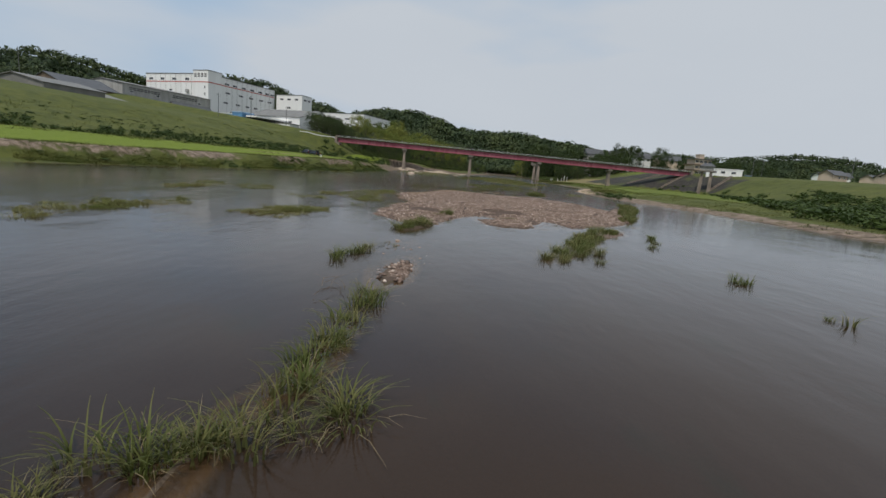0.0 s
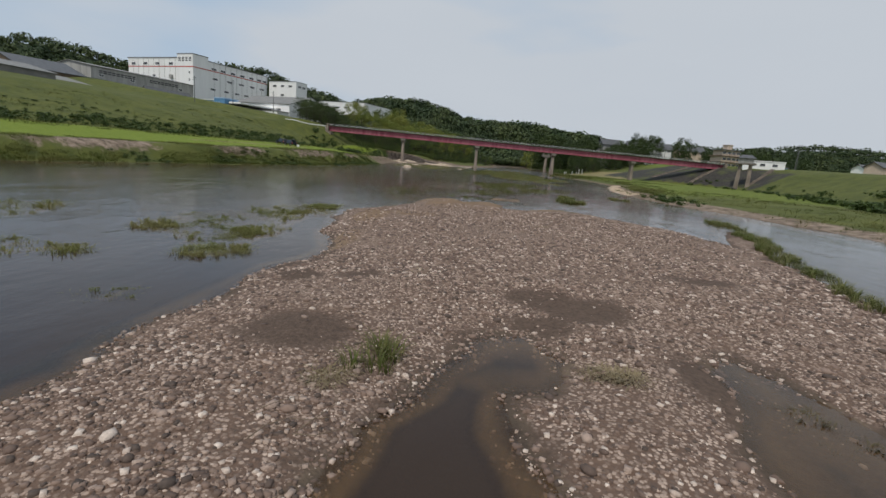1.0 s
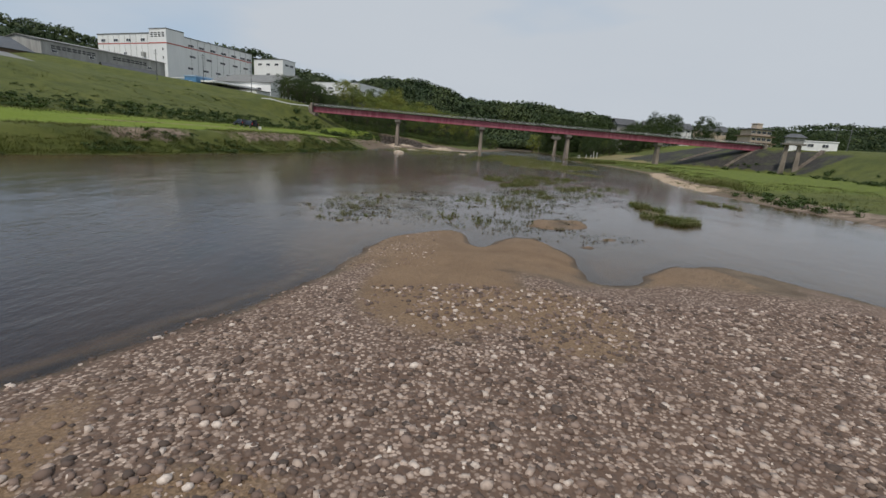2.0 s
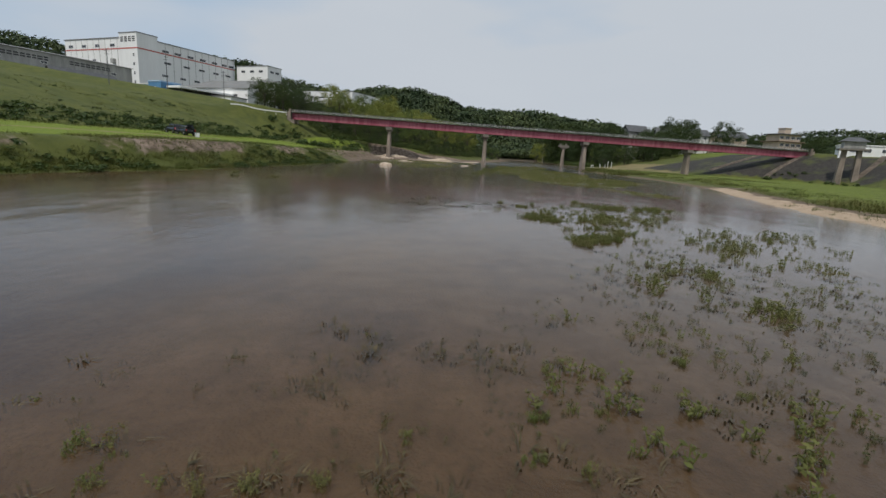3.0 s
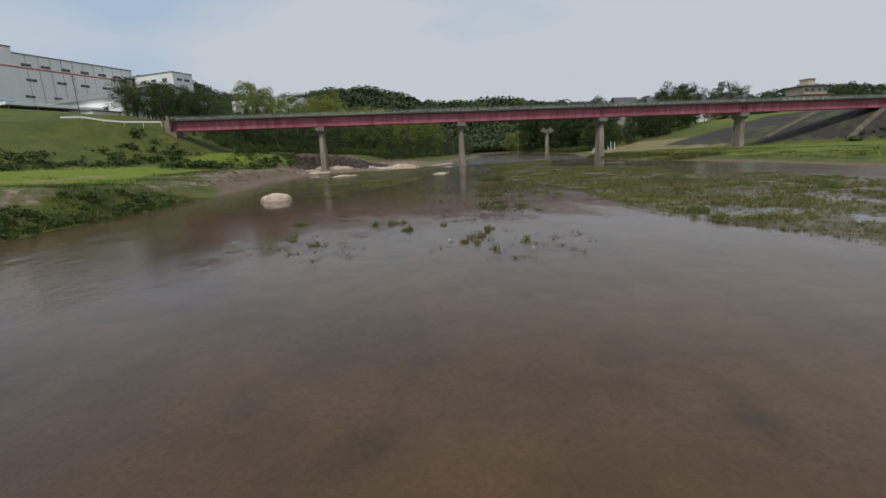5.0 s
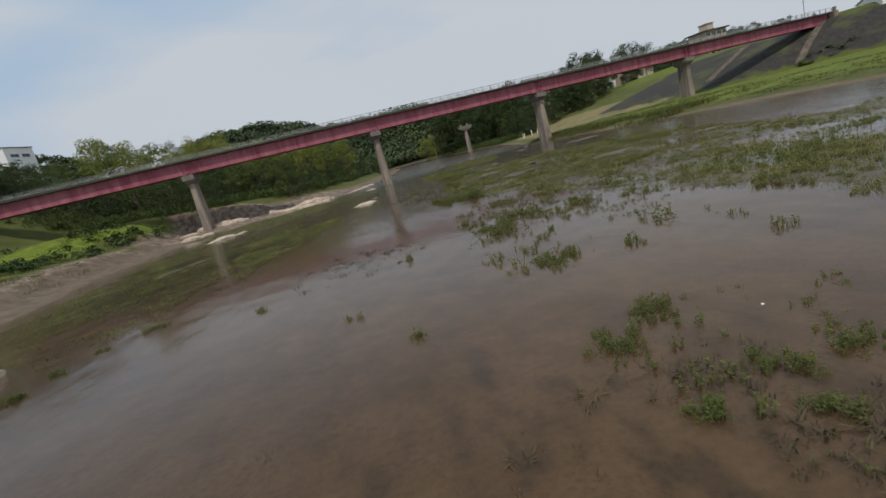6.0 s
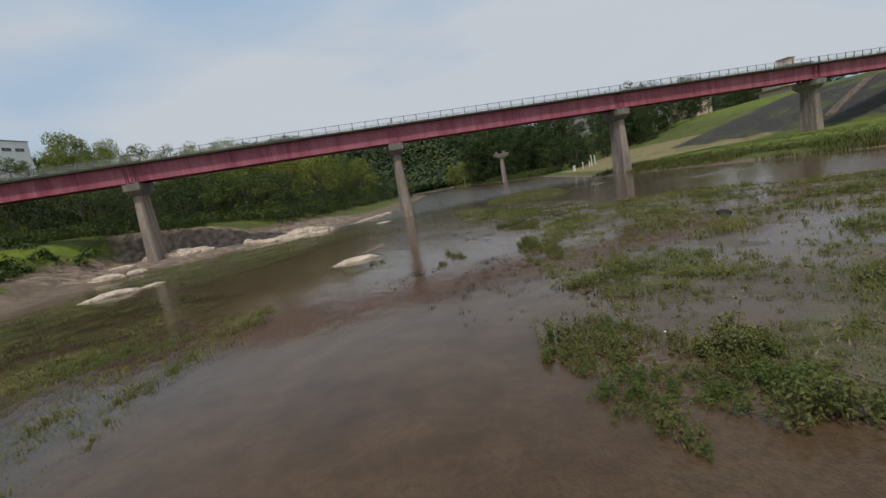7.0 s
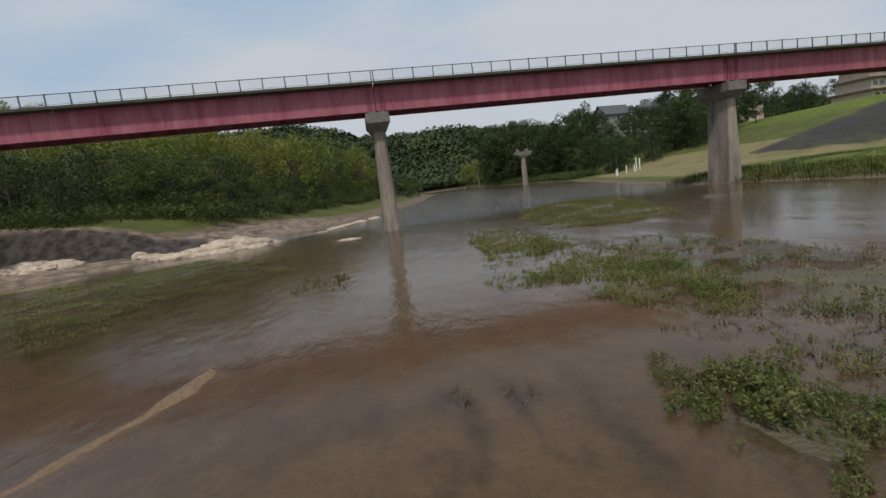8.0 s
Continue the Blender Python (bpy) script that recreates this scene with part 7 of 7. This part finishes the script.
def rim_mesh():
    bm = bmesh.new()
    bmesh.ops.create_cone(bm, cap_ends=True, segments=16, radius1=0.21, radius2=0.21, depth=0.25, matrix=pose(0, 0, 0, 90))
    return bm_mesh("rim", bm, M_RIM)


TYRE, RIM = wheel_mesh(), rim_mesh()


def car(label, at, open_hatch):
    """A tall estate car; x points forwards."""
    c = thing("car", label, "car", group="parked cars", at=at)
    bm = bmesh.new()
    side = [(-2.15, 0.42), (-2.2, 0.95), (-2.05, 1.08), (1.05, 1.06), (2.0, 0.92), (2.2, 0.72), (2.2, 0.36), (-2.0, 0.30)]
    lo = [bm.verts.new((x, -0.86, z)) for x, z in side]
    hi = [bm.verts.new((x, 0.86, z)) for x, z in side]
    bm.faces.new(lo)
    bm.faces.new(hi[::-1])
    for i in range(len(side)):
        bm.faces.new((lo[i], hi[i], hi[(i + 1) % len(side)], lo[(i + 1) % len(side)]))
    bmesh.ops.bevel(bm, geom=list(bm.edges), offset=0.07, segments=2, affect="EDGES")
    body = part("body", bm, M_CAR, c, soft=True)
    bm = bmesh.new()
    cab = [(-2.0, 1.05), (-1.75, 1.62), (-0.2, 1.70), (0.45, 1.62), (1.25, 1.05)]
    lo = [bm.verts.new((x, -0.80 + (0.13 if z > 1.2 else 0), z)) for x, z in cab]
    hi = [bm.verts.new((x, 0.80 - (0.13 if z > 1.2 else 0), z)) for x, z in cab]
    bm.faces.new(lo)
    bm.faces.new(hi[::-1])
    for i in range(len(cab)):
        bm.faces.new((lo[i], hi[i], hi[(i + 1) % len(cab)], lo[(i + 1) % len(cab)]))
    bmesh.ops.bevel(bm, geom=list(bm.edges), offset=0.06, segments=2, affect="EDGES")
    part("cabin", bm, M_CAR, c, soft=True)
    for s in (-1, 1):
        for x0, x1 in ((-1.75, -0.95), (-0.85, 0.0), (0.08, 0.85)):
            bm = bmesh.new()
            y = s * 0.79
            t = s * 0.70
            top = 1.55
            pts = [(x0, y, 1.12), (x1, y, 1.12), (min(x1, 0.45), t, top), (x0 + 0.1, t, top)]
            vs = [bm.verts.new(p) for p in pts] + [bm.verts.new((p[0], p[1] - s * 0.04, p[2])) for p in pts]
            for f in ((0, 1, 2, 3), (7, 6, 5, 4), (0, 4, 5, 1), (1, 5, 6, 2), (2, 6, 7, 3), (3, 7, 4, 0)):
                bm.faces.new([vs[i] for i in f])
            part("window", bm, M_CARGLASS, c)
        part("headlight", box(bmesh.new(), 2.08, 2.22, s * 0.68 - 0.16, s * 0.68 + 0.16, 0.68, 0.82, 0.02), M_LAMP, c)
        part("tail_light", box(bmesh.new(), -2.22, -2.1, s * 0.74 - 0.09, s * 0.74 + 0.09, 0.75, 1.05, 0.02), M_TAIL, c)
        part("mirror", box(bmesh.new(), 0.80, 0.95, s * 0.95 - 0.1, s * 0.95 + 0.1, 1.08, 1.22, 0.03), M_CAR, c)
        for x in (-1.35, 1.35):
            w = share("wheel", TYRE, c, Matrix.Translation((x, s * 0.78, 0.34)))
            share("rim", RIM, w, Matrix.Identity(4))
    bm = box(bmesh.new(), 0, 1.25, -0.70, 0.70, -0.04, 0.04, 0.02)
    if open_hatch:
        part("tailgate", bm, M_CAR, c, "raised black tailgate", at=pose(-1.75, 0, 1.66, 0, 0, 180) @ pose(0, 0, 0, 0, -8, 0))
    else:
        part("tailgate", bm, M_CAR, c, at=pose(-1.80, 0, 1.62, 0, 0, 180) @ pose(0, 0, 0, 0, 72, 0))
    return c


for (x, y, turn, hatch, label) in ((-45.8, 164.8, 142, True, "black estate car with its tailgate raised on mown grass"), (-49.3, 167.4, 142, False, "black car parked in line on mown grass")):
    car(label, pose(x, y, land_z(x, y) - 0.02, 0, 0, turn), hatch)
bx, by = -43.2, 163.9
crate = thing("cool_box", "white cool box standing behind the open car", "box", at=pose(bx, by, land_z(bx, by), 0, 0, 20))
part("body", box(bmesh.new(), -0.35, 0.35, -0.25, 0.25, -0.02, 0.62, 0.05), M_WHITE, crate)
part("lid", box(bmesh.new(), -0.37, 0.37, -0.27, 0.27, 0.62, 0.72, 0.03), M_WHITE, crate)


# ---------------------------------------------------------------- lone pier, intake tower, posts, poles
def old_pier():
    x, y = 79, 404
    z = -0.6
    b = thing("old_pier", "lone grey concrete pier of a former bridge", "bridge pier", at=pose(x, y, 0, 0, 0, 4))
    bm = bmesh.new()
    bmesh.ops.create_cone(bm, cap_ends=True, segments=16, radius1=1.25, radius2=0.95, depth=12.2, matrix=Matrix.Translation((0, 0, z + 6.1)))
    part("shaft", bm, M_CONC, b, soft=False)
    bm = bmesh.new()
    prism(bm, [(-1.1, -1.1), (1.1, -1.1), (1.1, 1.1), (-1.1, 1.1)], 11.2, 12.4, [(-3.4, -1.4), (3.4, -1.4), (3.4, 1.4), (-3.4, 1.4)])
    box(bm, -3.4, 3.4, -1.4, 1.4, 12.4, 13.6)
    part("cap", bm, M_CONC_DARK, b)
    for s in (-2.2, 1.6):
        part("bearing_block", box(bmesh.new(), s - 0.5, s + 0.5, -0.8, 0.8, 13.6, 14.6, 0.05), M_CONC_DARK, b)


def intake_tower():
    x, y = 137.5, 241.5
    g = land_z(x, y)
    b = thing("intake_tower", "concrete water intake tower with a hut on two legs", "tower", at=pose(x, y, 0, 0, 0, -28))
    for s in (-1, 1):
        bm = bmesh.new()
        prism(bm, [(s * 2.3 - 0.9, -1.3), (s * 2.3 + 0.9, -1.3), (s * 2.3 + 0.9, 1.3), (s * 2.3 - 0.9, 1.3)], g - 1.5, 13.0, [(s * 2.0 - 0.6, -1.0), (s * 2.0 + 0.6, -1.0), (s * 2.0 + 0.6, 1.0), (s * 2.0 - 0.6, 1.0)])
        part("leg", bm, M_CONC, b)
    part("platform", box(bmesh.new(), -4.0, 4.0, -2.6, 2.6, 13.0, 13.6, 0.05), M_CONC_DARK, b)
    part("hut_wall", box(bmesh.new(), -2.9, 2.9, -2.0, 2.0, 13.6, 16.0), M_GREY_WALL, b)
    bm = bmesh.new()
    vs = [bm.verts.new(p) for p in ((-3.8, -2.8, 15.9), (3.8, -2.8, 15.9), (3.8, 2.8, 15.9), (-3.8, 2.8, 15.9), (-1.8, 0, 17.4), (1.8, 0, 17.4))]
    for f in ((0, 1, 5, 4), (1, 2, 5), (2, 3, 4, 5), (3, 0, 4), (3, 2, 1, 0)):
        bm.faces.new([vs[i] for i in f])
    part("hut_roof", bm, M_ROOF_DARK, b)
    rail = bmesh.new()
    for yy in (-2.5, 2.5):
        tube(rail, (-3.9, yy, 14.6), (3.9, yy, 14.6), 0.05)
    part("handrail", rail, M_RAIL, b)
    for i in range(6):
        part("rail_post", tube(bmesh.new(), (-3.9 + i * 1.56, -2.5, 13.6), (-3.9 + i * 1.56, -2.5, 14.6), 0.04), M_RAIL, b)


old_pier()
intake_tower()
wp = bm_mesh("marker_post", box(bmesh.new(), -0.11, 0.11, -0.11, 0.11, -0.5, 2.2, 0.03), M_WHITE)
for x, y, s in ((77.5, 331, 0.75), (79.0, 333, 0.8), (84.0, 337, 1.0), (87.0, 338, 0.9), (89.5, 341, 1.7), (92.5, 344, 1.5)):
    o = new("marker_post", wp)
    o.matrix_basis = pose(x, y, land_z(x, y)) @ Matrix.Diagonal((1, 1, s, 1))
    tagged(o, "short white marker post on the dry grass bank", "post", group="marker posts")


def power_pole(x, y, height):
    p = thing("power_pole", "grey concrete power pole with crossarms", "pole", group="power poles", at=pose(x, y, land_z(x, y), 0, 0, random.uniform(-20, 20)))
    part("mast", tube(bmesh.new(), (0, 0, -1), (0, 0, height), 0.17, 0.11, 8), M_RAIL, p)
    for z in (0.7, 1.7):
        part("crossarm", box(bmesh.new(), -1.0, 1.0, -0.05, 0.05, height - z - 0.05, height - z + 0.05), M_RAIL, p)


for x, y, hh in ((-113, 272, 13), (-122, 252, 12), (-98, 288, 12), (168, 392, 15), (196, 402, 16), (206, 396, 16), (148, 420, 14), (240, 350, 14), (170, 255, 12), (190, 215, 12), (-180, 200, 14)):
    power_pole(x, y, hh)

# white guard rail from the works to the bridge
gr = thing("guard_rail", "white steel guard rail along the levee road", "guard rail", at=pose(-62, 262, 0))
pts = [(-62 - 3.2 * i, 263.0 - 2.4 * i) for i in range(6)]
for i in range(5):
    (x0, y0), (x1, y1) = pts[i], pts[i + 1]
    z0, z1 = land_z(x0, y0), land_z(x1, y1)
    z0, z1 = max(z0, 14.3), max(z1, 14.3)
    bm = bmesh.new()
    a, b2 = Vector((x0 + 62, y0 - 262, z0)), Vector((x1 + 62, y1 - 262, z1))
    n2 = Vector((b2.y - a.y, a.x - b2.x, 0)).normalized() * 0.05
    vs = [bm.verts.new(p + Vector((0, 0, dz)) + sgn * n2) for sgn in (-1, 1) for dz in (0.45, 0.85) for p in (a, b2)]
    for f in ((0, 1, 3, 2), (4, 6, 7, 5), (0, 4, 5, 1), (2, 3, 7, 6), (0, 2, 6, 4), (1, 5, 7, 3)):
        bm.faces.new([vs[j] for j in f])
    part("beam", bm, M_WHITE, gr)
    part("post", tube(bmesh.new(), a - Vector((0, 0, 0.6)), a + Vector((0, 0, 0.8)), 0.06), M_WHITE, gr)


# ---------------------------------------------------------------- stranded wood, tyre, scraps, stairs, distance
M_DRIFT = simple("bleached_wood", (0.085, 0.058, 0.038), (0.19, 0.145, 0.10), 3.0, 0.85, 20.0, 0.01)


def driftwood(x, y, turn, length, count, seed):
    rng = random.Random(seed)
    z = max(land_z(x, y), 0.0)
    d = thing("driftwood", "heap of dead brown twigs stranded in the marsh", "driftwood", group="driftwood", at=pose(x, y, z, 0, 0, turn))
    for _ in range(count):
        bm = bmesh.new()
        p = Vector((rng.uniform(-length, length) * 0.5, rng.uniform(-0.5, 0.5), rng.uniform(0.0, 0.12)))
        a = rng.gauss(0, 0.5)
        r = rng.uniform(0.004, 0.011)
        step_len = length * rng.uniform(0.12, 0.25)
        for k in range(4):
            q = p + Vector((math.cos(a) * step_len, math.sin(a) * step_len, rng.uniform(-0.04, 0.09)))
            tube(bm, p, q, r, r * 0.8, 5)
            p, r = q, r * 0.8
            a += rng.gauss(0, 0.35)
        part("branch", bm, M_DRIFT, d)
    return d


driftwood(9.7, 182.9, 12, 1.3, 18, 1)
driftwood(12.8, 199.0, -40, 0.8, 5, 2)
driftwood(12.6, 200.4, 20, 1.2, 6, 3)
driftwood(5.0, 184.6, 60, 0.8, 5, 4)
driftwood(-2.4, 10.4, 60, 2.0, 6, 5)
driftwood(-0.6, 30.5, 40, 2.0, 6, 6)

bm = bmesh.new()
for i in range(20):
    for j in range(8):
        a, b3 = 2 * math.pi * i / 20, 2 * math.pi * j / 8
        bm.verts.new(((0.26 + 0.09 * math.cos(b3)) * math.cos(a), (0.26 + 0.09 * math.cos(b3)) * math.sin(a), 0.10 * math.sin(b3)))
bm.verts.ensure_lookup_table()
for i in range(20):
    for j in range(8):
        bm.faces.new([bm.verts[k] for k in (i * 8 + j, ((i + 1) % 20) * 8 + j, ((i + 1) % 20) * 8 + (j + 1) % 8, i * 8 + (j + 1) % 8)])
tyre = new("tyre", bm_mesh("tyre", bm, M_TYRE, True))
tyre.matrix_basis = pose(24.8, 212.6, max(land_z(24.8, 212.6), 0) + 0.08, 8, 5, 0)
tagged(tyre, "black car tyre lying on marsh grass", "tyre")

for i, (x, y) in enumerate(((13.0, 201.3), (12.9, 198.9), (3.2, 158.0), (6.5, 155.5), (9.3, 171.0))):
    bm = bmesh.new()
    bmesh.ops.create_icosphere(bm, subdivisions=2, radius=0.03)
    for v in bm.verts:
        v.co = v.co * (1 + 0.35 * noise.noise(v.co * 9 + Vector((i, 0, 0))))
        v.co.z *= 0.45
    o = new("plastic_scrap", bm_mesh("plastic_scrap", bm, M_WHITE, True))
    o.matrix_basis = pose(x, y, max(land_z(x, y), 0.0) + 0.03, 0, 0, 40 * i)
    tagged(o, "crumpled white plastic scrap caught among plants", "litter", group="plastic scraps")


def stair(x0, y0, x1, y1, width):
    n = 24
    d = Vector((x1 - x0, y1 - y0, 0)).normalized()
    s = Vector((-d.y, d.x, 0)) * width / 2
    st = thing("levee_stair", "pale concrete stair up the dark levee slope", "stairs", group="levee stairs")
    for i in range(n):
        bm = bmesh.new()
        t0, t1 = i / n, (i + 1) / n
        ax, ay, bx2, by2 = x0 + (x1 - x0) * t0, y0 + (y1 - y0) * t0, x0 + (x1 - x0) * t1, y0 + (y1 - y0) * t1
        top = max(land_z(ax, ay), land_z(bx2, by2)) + 0.16
        pts = [Vector((ax, ay, 0)) - s, Vector((bx2, by2, 0)) - s, Vector((bx2, by2, 0)) + s, Vector((ax, ay, 0)) + s]
        prism(bm, [(p.x, p.y) for p in pts], top - 0.9, top)
        part("tread", bm, M_CONC, st)


stair(112, 278, 138, 288, 1.6)
stair(124, 262, 141, 268, 1.4)
stair(140, 240, 154, 247, 1.6)


def far_mountain():
    """One ridge at the end of the valley, blue from haze painted into its colour."""
    m, n, l, b = material("haze_tinted_mountain", 1.0, 0.0, 0.0)
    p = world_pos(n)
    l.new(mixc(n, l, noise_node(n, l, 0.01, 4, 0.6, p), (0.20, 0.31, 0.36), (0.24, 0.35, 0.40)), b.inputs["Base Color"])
    xs = np.linspace(1500, 4300, 60)
    top = 255 * np.exp(-((xs - 3300) / 620) ** 2) + 130 * np.exp(-((xs - 2300) / 500) ** 2) + 26 * fbm(xs, xs * 0 + 5, 400, 3, 3)
    top = np.maximum(top, 10)
    rows = []
    for f in (0.0, 0.5, 0.85, 1.0):
        rows.append(np.stack([xs, 2650 - 0.25 * (xs - 2500) + 900 * f - 450, -20 + (top + 20) * f], -1))
    v = np.concatenate(rows)
    k = len(xs)
    f = np.array([[r * k + i, r * k + i + 1, (r + 1) * k + i + 1, (r + 1) * k + i] for r in range(3) for i in range(k - 1)])
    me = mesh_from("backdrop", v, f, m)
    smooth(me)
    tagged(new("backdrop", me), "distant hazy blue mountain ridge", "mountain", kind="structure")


far_mountain()
